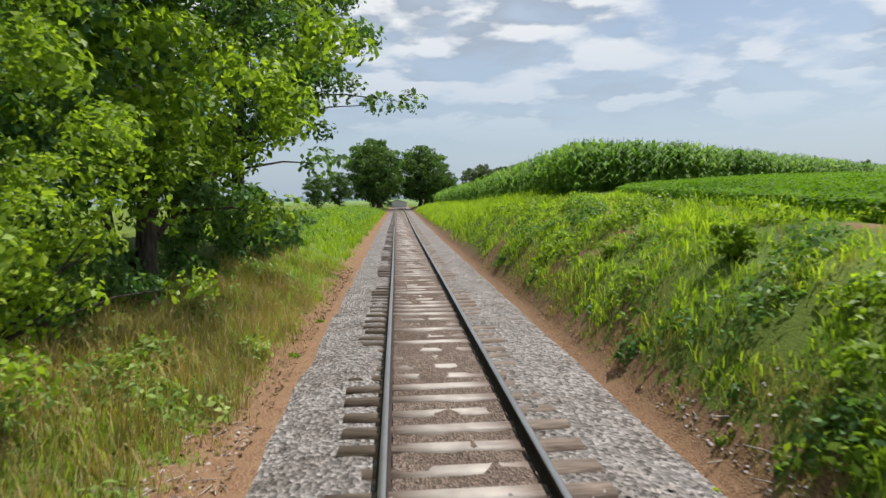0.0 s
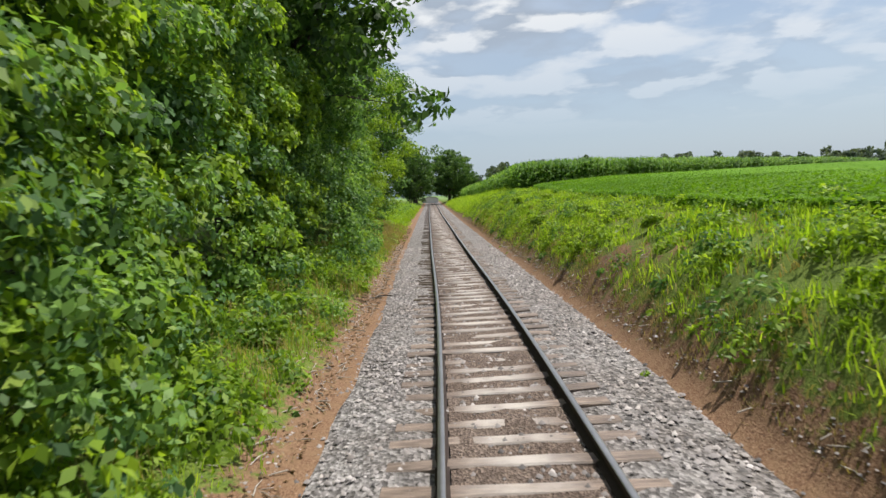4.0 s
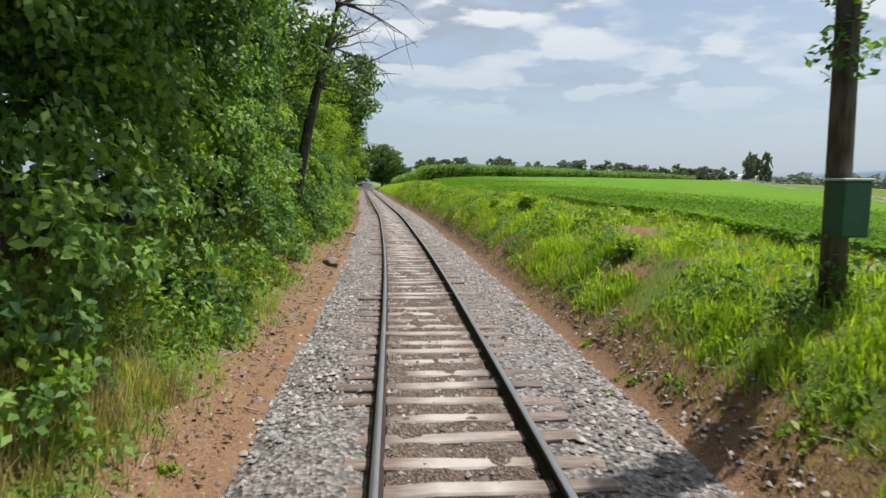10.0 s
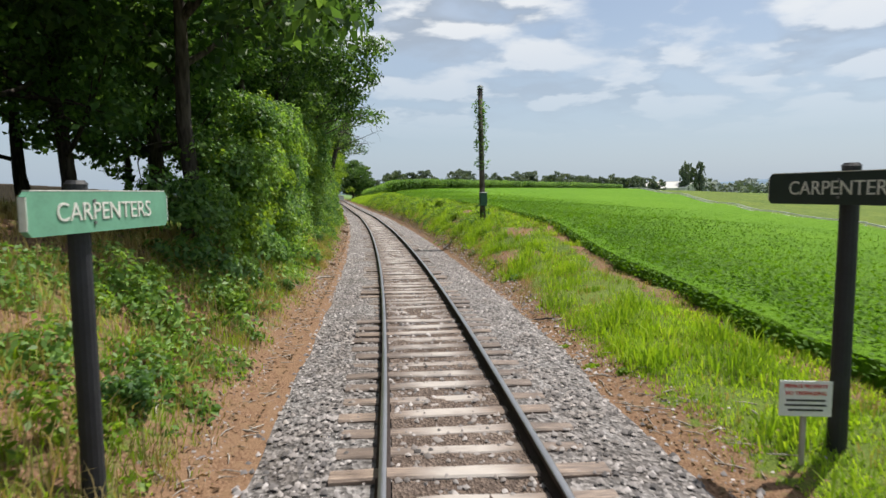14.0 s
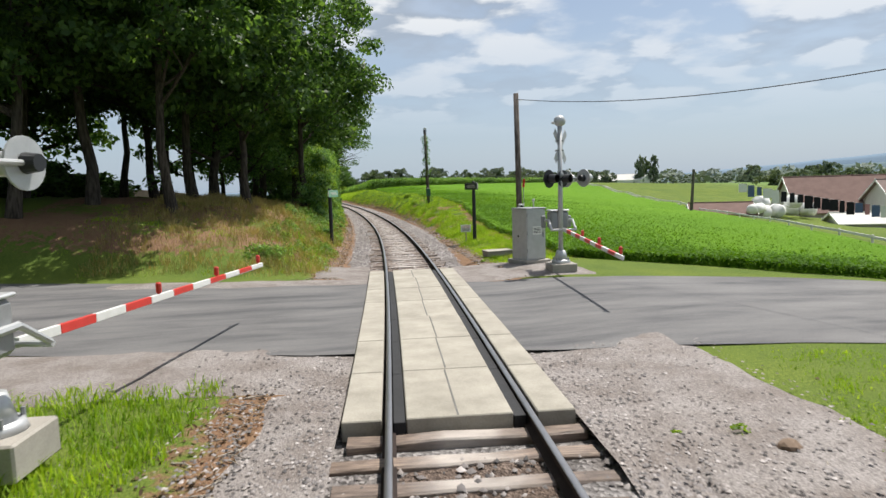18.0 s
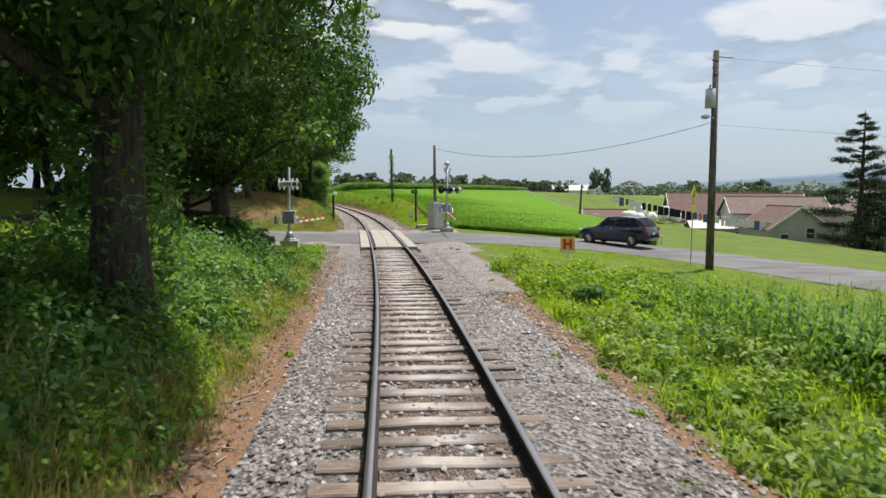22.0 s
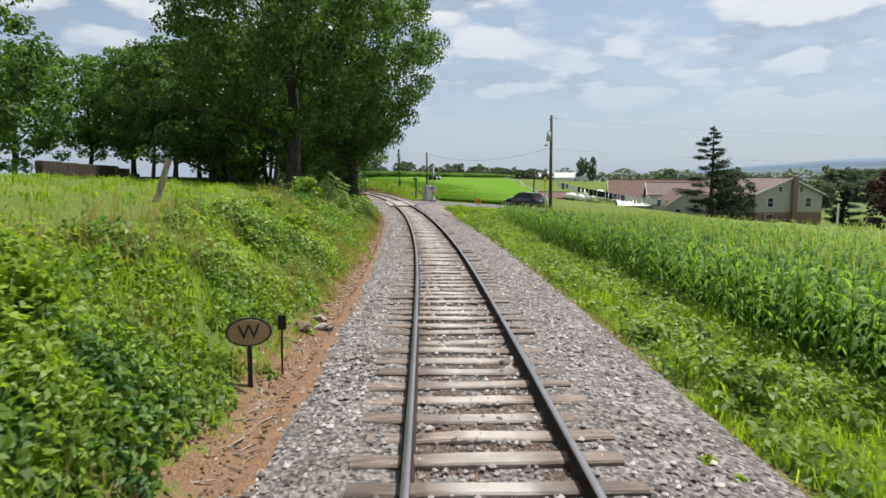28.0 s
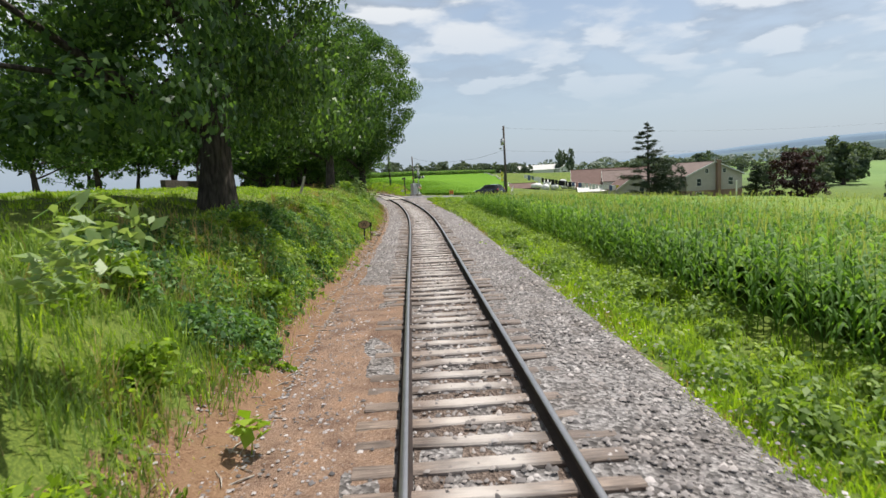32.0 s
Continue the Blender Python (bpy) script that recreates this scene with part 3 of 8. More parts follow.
LEFT = [
    (-230, [-.22, -.24, -.2, -.05, .35, 1.1, 1.75, 2.1, 2.3, 2.5, 2.9, 3, 2, -6]),
    (-130, [-.22, -.24, -.2, -.05, .35, 1.1, 1.75, 2.1, 2.3, 2.5, 2.9, 3, 2, -6]),
    (-104, [-.22, -.24, -.2, -.1, .1, .5, .9, 1.4, 1.8, 2.1, 2.5, 3, 2, -6]),
    (-95, [-.22, -.24, -.2, -.16, -.1, .05, .2, .35, .5, .8, 1.6, 2.5, 2, -6]),
    (-90, [-.14, -.14, -.12, -.1, -.1, -.1, -.1, -.1, -.1, -.15, -.2, 0, 0, -6]),
    (-77.5, [-.14, -.14, -.12, -.1, -.1, -.08, -.05, 0, .0, 0, 0, 0, 0, -6]),
    (-74, [-.22, -.24, -.2, -.1, .05, .35, .7, 1.2, 1.6, 1.9, 2.2, 2, 1, -6]),
    (-68, [-.22, -.24, -.18, 0, .3, .9, 1.5, 2.0, 2.3, 2.5, 2.6, 2.4, 1, -6]),
    (-45, [-.22, -.24, -.18, 0, .3, .7, 1.1, 1.5, 1.8, 2.0, 2.2, 2.2, 1, -6]),
    (10, [-.22, -.24, -.2, -.1, .1, .35, .6, .9, 1.1, 1.2, 1.2, 1.2, 1, -6]),
    (170, [-.22, -.24, -.2, -.1, 0, .2, .4, .6, .6, .6, .6, .6, .5, -6]),
    (1500, [-.5, -1, -1, -1, -1, -1, -1, -1, -1, -1, -1, -2, -3, -6]),
]


def land(s, off):
    """The ground's height over the rails."""
    s, off = np.broadcast_arrays(np.asarray(s, float), np.asarray(off, float))
    z = np.zeros(s.shape)
    for side, offs, rows in ((1, OFFS_R, RIGHT), (-1, OFFS_L, LEFT)):
        here = off * side >= 0
        o = np.abs(off[here])
        keys = np.array([r[0] for r in rows], float)
        table = np.stack([np.interp(o, offs, r[1]) for r in rows], 0)
        q = s[here]
        i = np.clip(np.searchsorted(keys, q) - 1, 0, len(keys) - 2)
        k = np.clip((q - keys[i]) / (keys[i + 1] - keys[i]), 0, 1)
        k = k * k * (3 - 2 * k)
        n = np.arange(len(q))
        z[here] = table[i, n] * (1 - k) + table[i + 1, n] * k
    return z


def bumps(s, off):
    """Small unevenness of the ground away from the track."""
    return (np.sin(s * 1.7 + off * 2.3) * np.sin(s * 0.9 - off * 1.1) * 0.11 + np.sin(s * 3.9 + 1) * np.sin(off * 4.3 + s) * 0.03) * np.clip((np.abs(off) - 2.3) / 1.5, 0, 1) * np.clip(1.2 - np.abs(s + 84) ** -1 * 8, 0, 1)


def lumps(s, o, seed=0.0):
    """Rounded unevenness from -1 to 1 for foliage."""
    return (np.sin(s * 1.31 + seed) * np.sin(o * 1.73 + s * 0.37 + seed * 2) + 0.6 * np.sin(s * 2.9 + o * 2.1 + seed) * np.sin(o * 3.3 - s * 0.8) + 0.4 * np.sin(s * 0.43 + seed * 3)) / 1.7


def ground_z(s, off):
    return land(s, off) + bumps(s, off) * np.clip((np.abs(s - road_middle(off)) - 5) / 4, 0, 1)


def road_middle(off):
    """How far along the track the road's middle lies at an offset, and its half width."""
    off = np.asarray(off, float)
    mid = 0.0
    for d in (-1.6, -0.8, 0.0, 0.8, 1.6):
        mid = mid + np.interp(off + d, [-60, -14, -4, 3, 8, 11, 13, 15.8, 18.2, 20, 22, 32, 60, 140], [-74, -80.8, -83.6, -84.45, -84.3, -84.4, -85.5, -88.2, -92, -96, -99.5, -117, -165, -300]) / 5
    return mid


def on_road(s, off, margin=0.0):
    slope = np.hypot(1, (road_middle(off + 0.5) - road_middle(off - 0.5)))
    return np.abs(s - road_middle(off)) < (3.5 + margin) * slope


def soy_near(s):
    return np.interp(s, [-77, -66, -50, -36, -22, -6, 12, 30], [5.6, 5.0, 6.4, 7.0, 6.2, 5.6, 6.4, 7.5])


def worn(s, o):
    """Bare, dry spots on the cut bank, above about 0.3."""
    return lumps(s * 0.55, o * 1.1, 3.0) + 0.5 * lumps(s * 1.6, o * 2.0, 8.0) + 0.25 * ((s < -36) & (s > -56) & (o > 4.2)) - 0.22 * (s > -34)


def bare(s, o):
    """The strip of open earth at the foot of the wooded bank, and the scar behind the big stone."""
    foot = (o > -2.72 - 0.42 * lumps(s * 0.8, s * 0.0, 41.0)) & (o < 0) & (s > -78) & (s < 12)
    return foot | (((s + 33.0) / 3.6) ** 2 + ((o + 2.7) / 0.95) ** 2 < 1)


def ballast_edge(s, right):
    """How far the loose stone reaches on either side."""
    return np.where(right, np.interp(s, [-176, -160, -150, -140, -120, -100, -92, -66, -58, -46, -40, 0], [2.55, 2.55, 2.8, 2.65, 3.3, 3.2, 2.8, 2.4, 3.05, 3.05, 2.4, 2.5]), np.interp(s, [-160, -62, -56, -50], [2.3, 2.25, 2.65, 2.2]))


def build_ground():
    s = np.unique(np.concatenate([np.linspace(-1500, -230, 12), np.arange(-230, 180, 0.8), np.linspace(180, 1500, 14)]))
    o = np.concatenate([np.arange(0, 2.2, 0.5), np.arange(2.2, 9, 0.3), np.arange(9, 24, 0.6), np.arange(24, 60, 3.0), np.arange(60, 300, 20.0), np.linspace(300, 1500, 9)])
    o = np.concatenate([-o[:0:-1], o])
    S, O = np.meshgrid(s, o, indexing="ij")
    Z = ground_z(S, O)
    Z -= np.where(on_road(S, O, -1.2) & (np.abs(O) < 150), 0.05, 0)
    Z -= np.where(np.abs(O) < 1.75, 0.16, 0)
    v = along(S, O, Z).reshape(-1, 3)
    i, j = np.meshgrid(np.arange(len(s) - 1), np.arange(len(o) - 1), indexing="ij")
    n = len(o)
    f = np.stack([i * n + j, i * n + j + 1, (i + 1) * n + j + 1, (i + 1) * n + j], -1).reshape(-1, 4)
    me = np_mesh("ground", v, f, GROUND, True)
    edge = np.where(O > 0, np.interp(S, [-200, -120, -100, -92, -76, -60, -45, -38, 0, 60], [2.7, 2.85, 3.2, 3.4, 2.7, 2.95, 3.1, 2.8, 2.8, 2.75]), np.interp(S, [-230, -158, -151, -145, -130, -92, -76, -60, -20, 30], [2.9, 3.1, 3.0, 2.8, 2.7, 2.75, 2.9, 2.9, 2.7, 2.8]))
    green = np.clip(0.5 + (np.abs(O) - edge) * 0.9, 0, 1)
    # worn brown spots on the cut bank
    dry = worn(S, O)
    green = np.where((O > 2.6) & (O < 6.4) & (S > -58) & (S < 36), np.clip(green + 0.1 - 1.6 * np.clip(dry - 0.2, 0, 0.6), 0, 1), green)
    green = np.where((O > 3) & (S > -77) & (S < -22) & (np.abs(O - soy_near(S) + 0.25) < 0.3), 0.36, green)
    green = np.where(((S + 33.0) / 3.6) ** 2 + ((O + 2.9) / 1.5) ** 2 < 1, 0.1, green)
    # bare earth under the trees by the crossing
    shade = (O < -3.0) & (O > -14) & (S > -76) & (S < -58)
    green = np.where(shade, 0.36 + 0.3 * np.sin(S * 1.3) * np.sin(O * 0.9), green)
    a = me.attributes.new("green", "FLOAT", "POINT")
    a.data.foreach_set("value", green.ravel().astype(np.float32))
    a = me.attributes.new("far", "FLOAT", "POINT")
    a.data.foreach_set("value", np.clip((np.hypot(O, S * 0.5) - 90) / 60, 0, 1).ravel().astype(np.float32))
    tagged(mesh_part("ground", me), "uneven ground of reddish earth and grass beside the track", "ground", kind="structure")


build_ground()


def strip(name, s, offs, z, mat, label, category, kind="structure"):
    """A sheet along the track."""
    S, O = np.meshgrid(s, offs, indexing="ij")
    Z = np.broadcast_to(z, S.shape) if np.ndim(z) else np.full(S.shape, z)
    i, j = np.meshgrid(np.arange(len(s) - 1), np.arange(len(offs) - 1), indexing="ij")
    n = len(offs)
    f = np.stack([i * n + j, i * n + j + 1, (i + 1) * n + j + 1, (i + 1) * n + j], -1).reshape(-1, 4)
    return tagged(mesh_part(name, np_mesh(name, along(S, O, Z).reshape(-1, 3), f, mat, True)), label, category, kind=kind)


# ---------------------------------------------------------------- ballast and road
def build_bed():
    s = np.concatenate([np.arange(-230, 170, 0.5), np.arange(170, 420, 10)])
    o = np.array([-2.75, -2.35, -2.0, -1.6, -1.3, -1.0, -0.8, -0.6, 0, 0.6, 0.8, 1.0, 1.3, 1.6, 2.0, 2.35, 2.75])
    S, O = np.meshgrid(s, o, indexing="ij")
    z = np.interp(np.abs(O), [0, 0.6, 0.9, 1.4, 1.9, 2.35, 2.75], [-.205, -.205, -.2, -.2, -.215, -.255, -.36]) + np.sin(S * 2.1 + O * 3) * np.sin(S * 0.7 + O * 5) * 0.012
    z = z + np.interp(S, [-92, -91, -72, -60], [0.8, 0, 0, 1]) * np.clip(1.75 - np.abs(O), 0, 0.3) / 0.3 * (np.abs(O) > 0.9) * (0.028 + 0.02 * np.sin(S * 1.3 + O))
    z = np.where((S > -91) & (S < -77), np.minimum(z, -.16) - 0.05, z)
    strip("ballast_bed", s, o, z, BED, "grey crushed-stone ballast bed under the railway track", "ballast")


build_bed()


def build_bare_shoulder():
    q, o = np.arange(-178, -143, 0.4), np.array([-3.3, -2.9, -2.5, -2.1, -1.7, -1.35, -1.0, -0.86])
    S, O = np.meshgrid(q, o, indexing="ij")
    z = np.interp(np.abs(O), [0.8, 1.35, 2.1, 2.5, 2.9, 3.3], [-.168, -.172, -.19, -.2, -.1, .1]) + 0.014 * np.sin(S * 3.1 + O * 4) * np.sin(S * 1.1 - O * 3)
    z -= np.clip(1 - (-148.5 - S) / 3, 0, 1) * 0.12
    strip("bare_earth", q, o, z, EARTH, "bare reddish earth trodden over the ballast shoulder", "earth")


build_bare_shoulder()


def build_road():
    o = np.concatenate([np.arange(-60, -16, 4.0), np.arange(-16, -1.4, 0.5), [-1.27, 1.27], np.arange(1.75, 30, 0.4), np.arange(30, 141, 5.0)])
    mid = road_middle(o)
    p = along(mid, o)[:, :2]
    d = np.gradient(p, axis=0)
    d /= np.linalg.norm(d, axis=1, keepdims=True)
    nrm = np.stack([-d[:, 1], d[:, 0]], 1)
    track_way = np.stack([-np.sin(heading(mid)), np.cos(heading(mid))], 1)
    k = np.clip((np.abs(o) - 2.5) / 6, 0, 1)[:, None]
    nrm = track_way * (1 - k) + nrm * k
    wide = np.linspace(-3.45, 3.45, 9)
    P = p[:, None] + nrm[:, None] * wide[None, :, None]
    S9 = mid[:, None] + wide[None, :] * np.sum(nrm * track_way, 1)[:, None]
    O9 = o[:, None] + wide[None, :] * (nrm[:, 0] * track_way[:, 1] - nrm[:, 1] * track_way[:, 0])[:, None]
    Z = land(S9, O9) + np.interp(np.abs(o), [1.3, 2.5, 5], [0.08, 0.055, 0.016])[:, None] + 0.05 * (1 - (wide / 3.45) ** 2)[None, :] * np.clip((np.abs(o) - 2.2) / 3, 0, 1)[:, None]
    v = np.concatenate([P, Z[..., None]], -1).reshape(-1, 3)
    i, j = np.meshgrid(np.arange(len(o) - 1), np.arange(8), indexing="ij")
    f = np.stack([i * 9 + j, (i + 1) * 9 + j, (i + 1) * 9 + j + 1, i * 9 + j + 1], -1).reshape(-1, 4)
    # leave the rails and panels free
    mids = np.abs((o[i] + o[np.minimum(i + 1, len(o) - 1)]) / 2).reshape(-1)
    f = f[mids > 0.5]
    tagged(mesh_part("road", np_mesh("road", v, f, ASPHALT, True)), "worn grey asphalt country road crossing the track", "road", kind="structure")


build_road()


# ---------------------------------------------------------------- track
RAIL_OUTLINE = [(-.036, -.035), (-.036, -.006), (-.028, 0), (.028, 0), (.036, -.006), (.036, -.035), (.009, -.05), (.009, -.135), (.07, -.148), (.07, -.16), (-.07, -.16), (-.07, -.148), (-.009, -.135), (-.009, -.05)]


def build_track():
    track = thing("railway_track", Matrix(), "single railway track of steel rails on weathered timber ties", "track", kind="structure")
    s = np.concatenate([np.arange(-225, 165, 0.75), np.arange(165, 420, 15)])
    out = np.array(RAIL_OUTLINE)
    n = len(out)
    for side in (-1, 1):
        S, X = np.meshgrid(s, out[:, 0] + side * 0.7525, indexing="ij")
        v = along(S, X, np.broadcast_to(out[:, 1], S.shape)).reshape(-1, 3)
        i, j = np.meshgrid(np.arange(len(s) - 1), np.arange(n), indexing="ij")
        f = np.stack([i * n + j, (i + 1) * n + j, (i + 1) * n + (j + 1) % n, i * n + (j + 1) % n], -1).reshape(-1, 4)
        me = np_mesh("rail", v, f, RAIL_RUST)
        me.materials.append(RAIL_STEEL)
        head = np.isin(np.tile(np.arange(n), len(s) - 1), (1, 2, 3))
        me.polygons.foreach_set("material_index", head.astype(np.int32))
        mesh_part("rail", me, track, "steel rail with a polished running surface and rusty web")
    rng = np.random.default_rng(3)
    kinds = []
    for k in range(6):
        half = 1.27 + rng.uniform(-.04, .04)
        rings = []
        for x in np.linspace(-half, half, 6):
            y0, y1, top = -.112 + rng.normal() * .012, .112 + rng.normal() * .012, .085 + rng.normal() * .005
            rings.append([[x, y0, -.085], [x, y1, -.085], [x, y1, top - .018], [x, y1 - .02, top], [x, y0 + .02, top], [x, y0, top - .018]])
        v = np.array(rings).reshape(-1, 3)
        f = [[a * 6 + b, a * 6 + (b + 1) % 6, a * 6 + 6 + (b + 1) % 6, a * 6 + 6 + b] for a in range(5) for b in range(6)]
        me = bpy.data.meshes.new("tie")
        me.from_pydata(v.tolist(), [], [q[::-1] for q in f] + [list(range(6)), list(range(35, 29, -1))])
        me.materials.append(TIE)
        kinds.append(me)
    spots = [q for q in np.arange(-222, 160, 0.52) if not -90.4 < q < -78.2]
    near = [q for q in spots if -172 < q < -4]
    rest = [q for q in spots if not -172 < q < -4]
    for q in near[:300]:
        ob = mesh_part("tie", kinds[rng.integers(6)], track)
        ob.matrix_world = place(q + rng.uniform(-.03, .03), rng.uniform(-.06, .06), -0.245 + rng.uniform(-.012, .02), rng.uniform(-1.4, 1.4)) @ pose(0, 0, 0, rng.uniform(-1, 1), rng.uniform(-.6, .6), 0)
    rest = rest + near[300:]
    cube = np.array([[x, y, z] for z in (-.085, .085) for x, y in ((-1.27, -.112), (1.27, -.112), (1.27, .112), (-1.27, .112))])
    cf = np.array([[4, 5, 6, 7], [0, 1, 5, 4], [2, 3, 7, 6], [1, 2, 6, 5], [3, 0, 4, 7]])
    at = np.array([along(q, rng.uniform(-.06, .06), -.245 + rng.uniform(-.012, .02)) for q in rest])
    v, f = repeated(cube, cf, turned(at, heading(np.array(rest)) + rng.normal(size=len(rest)) * 0.02, 1.0))
    tagged(mesh_part("tie_row", np_mesh("tie_row", v, f, TIE), track), kind="stuff")


build_track()


# ---------------------------------------------------------------- trees
def tree_meshes(seed, height, spread, trunk_r, count, leaf, clear=0.22, clumps=46, slim=0.56, tuft=(0.10, 0.23), skirt=0):
    """Trunk with limbs, and a crown of clumped leaves."""
    rng = np.random.default_rng(seed)
    z = np.linspace(0, height * 0.8, 9)
    wander = np.cumsum(rng.normal(size=(9, 2)) * 0.09 * height / 10, 0)
    pts = np.column_stack([wander, z])
    rad = trunk_r * np.interp(z / height, [0, .04, .3, .8], [1.35, 1.0, .72, .12])
    pieces = [tube_arrays(pts, rad, 9)]
    ends = []
    for k in range(13):
        h = rng.uniform(clear * 0.9, 0.7) * height
        b = np.array([np.interp(h, z, wander[:, 0]), np.interp(h, z, wander[:, 1]), h])
        a = k * 2.4 + rng.uniform(-.4, .4)
        reach = spread * rng.uniform(0.55, 0.95) * math.sin(min(1, (h / height) * 1.2 + 0.45) * math.pi) ** 0.5
        e = b + [math.cos(a) * reach, math.sin(a) * reach, height * rng.uniform(0.1, 0.28)]
        m = (b + e) / 2 + [0, 0, -0.04 * height] + rng.normal(size=3) * 0.15
        q = np.linspace(0, 1, 6)[:, None]
        line = b * (1 - q) ** 2 + 2 * m * q * (1 - q) + e * q ** 2
        pieces.append(tube_arrays(line, np.linspace(trunk_r * 0.4, trunk_r * 0.06, 6), 6))
        ends += [e, line[3]]
        for _ in range(2):
            e2 = line[3] + rng.normal(size=3) * [spread * .3, spread * .3, height * .07]
            pieces.append(tube_arrays(np.array([line[2], (line[3] + e2) / 2, e2]), [trunk_r * .18, trunk_r * .1, trunk_r * .03], 5))
            ends.append(e2)
    trunk = joined(pieces)
    d = in_ball(clumps, rng)
    d /= np.linalg.norm(d, axis=1, keepdims=True) ** 0.6
    centres = d * [spread * 0.86, spread * 0.86, height * (1 - clear) * 0.43] + [0, 0, height * (clear + (1 - clear) * 0.53)]
    centres = np.concatenate([centres, np.array(ends)])
    if skirt:   # low boughs hanging round the crown
        a, r = rng.uniform(0, 2 * np.pi, skirt), spread * rng.uniform(0.4, 0.98, skirt)
        centres = np.concatenate([centres, np.stack([np.cos(a) * r, np.sin(a) * r, height * (clear + rng.uniform(0.0, 0.13, skirt))], 1)])
    radii = rng.uniform(*tuft, len(centres)) * spread
    radii[clumps:] = np.maximum(radii[clumps:], 0.65 * tuft[1] * spread)
    at, face = clumped(count, centres, radii, rng, 0.3, 0.62)
    crown = leaves(at, leaf, rng, 0.22, slim, face, 0.6)
    return trunk, crown


def make_tree(name, meshes, m, leaf_mat, label, category="tree", group="", bark=None):
    t = thing(name, m, label, category, group)
    mesh_part("trunk", np_mesh("trunk", *meshes[0], bark or BARK, True), t)
    mesh_part("crown", np_mesh("crown", *meshes[1], leaf_mat), t)
    return t


def shrub_mesh(seed, w, h, count, leaf, slim=0.5):
    rng = np.random.default_rng(seed)
    c = in_ball(16, rng) * [w * .75, w * .75, h * .38] + [0, 0, h * .5]
    at, face = clumped(count, c, rng.uniform(.2, .42, 16) * w, rng, 0.4)
    at[:, 2] = np.abs(at[:, 2])
    stems = [tube_arrays([[0, 0, -.05], p * [.45, .45, .5], p], [.014, .010, .004], 5) for p in c[:6]]
    return joined(stems), leaves(at, leaf, rng, 0.3, slim, face)



def stuff(name, arrays, mat, label, category):
    return tagged(mesh_part(name, np_mesh(name, *arrays, mat)), label, category, kind="stuff")


# dirt and fine stone packed between the rails
def build_fill():
    for a, b in ((-225, -90.6), (-78.0, 168)):
        q = np.arange(a, b, 0.26)
        o = np.linspace(-0.67, 0.67, 9)
        S, O = np.meshgrid(q, o, indexing="ij")
        deep = np.interp(S, [-225, -95, -85, -60, -20, 160], [-.205, -.198, -.185, -.172, -.164, -.164])
        strip("fouled_ballast", q, o, deep + 0.016 * np.sin(S * 5.1 + O * 3) * np.sin(S * 1.9 - O * 6) + 0.008 * np.sin(O * 9 + S), BED_DARK, "dark brown fouled ballast packed between the rails", "ballast")


build_fill()


# ballast stones, loose on the bed
def build_stones():
    rng = np.random.default_rng(5)
    v = np.array([[1, 0, 0], [0, 1, 0], [-1, 0, 0], [0, -1, 0], [0.2, 0.1, 0.8], [-0.1, 0.2, -0.7]], float)
    f = np.array([[0, 1, 4], [1, 2, 4], [2, 3, 4], [3, 0, 4]])
    n = 74000
    s = rng.uniform(-176, 12, n)
    side = rng.choice([-1, 1], n)
    o = np.where(rng.random(n) < 0.74, side * (0.86 + (ballast_edge(s, side > 0) + 0.12 - 0.86) * rng.triangular(0, 0.35, 1, n)), rng.uniform(-0.68, 0.68, n))
    keep = ~((s > -91) & (s < -77.8) & (np.abs(o) < 2.6)) & ~((s < -149) & (o < -0.86) & (rng.random(n) < 0.9))
    s, o = s[keep], o[keep]
    bed = np.interp(np.abs(o), [0, 0.9, 1.4, 1.9, 2.35, 2.75], [-.185, -.18, -.185, -.21, -.25, -.35])
    z = np.maximum(bed + rng.uniform(-.02, .025, len(s)), np.where(np.abs(o) > 2.3, ground_z(s, o) + 0.01, -1))
    size = rng.uniform(0.020, 0.052, len(s))
    m = turned(along(s, o, z), rng.uniform(0, 6.28, len(s)), size)
    m[:, :3, :3] *= rng.uniform(0.6, 1.2, (len(s), 1, 3))
    stuff("ballast_stones", repeated(v, f, m), STONE, "loose grey and tan crushed ballast stones", "stones")


build_stones()

# ---------------------------------------------------------------- trees on the bank
WOOD = [make_tree("broadleaf_tree", tree_meshes(11 + k, 12.5, 5.0, (0.24, 0.24, 0.24, 0.24, 0.22, 0.22, 0.18, 0.18, 0.22)[k], (22000, 22000, 22000, 22000, 8500, 8500, 17000, 17000, 13000)[k], (0.20, 0.20, 0.20, 0.20, 0.38, 0.38, 0.27, 0.27, 0.30)[k], (0.14, 0.14, 0.14, 0.12, 0.14, 0.14, 0.22, 0.22, 0.03)[k], 130, tuft=(0.085, 0.2)),
                  Matrix(), (LEAF_TREE, LEAF_HEDGE, LEAF_HEDGE, LEAF_LIGHT, LEAF_TREE, LEAF_HEDGE, LEAF_TREE, LEAF_TREE, LEAF_TREE)[k],
                  "tall leafy deciduous tree growing beside the railway cutting", "tree", "trees along the track") for k in range(9)]
USED = [False] * 9


def plant(k, q, o, size, rng, wide=1.0):
    m = place(q, o, float(land(q, o)) - 0.15, rng.uniform(0, 360)) @ Matrix.Diagonal((size * wide, size * wide, size, 1))
    if not USED[k]:
        WOOD[k].matrix_world, USED[k] = m, True
        return WOOD[k]
    ob = copy_thing(WOOD[k], m)
    ob.matrix_world = m
    return ob


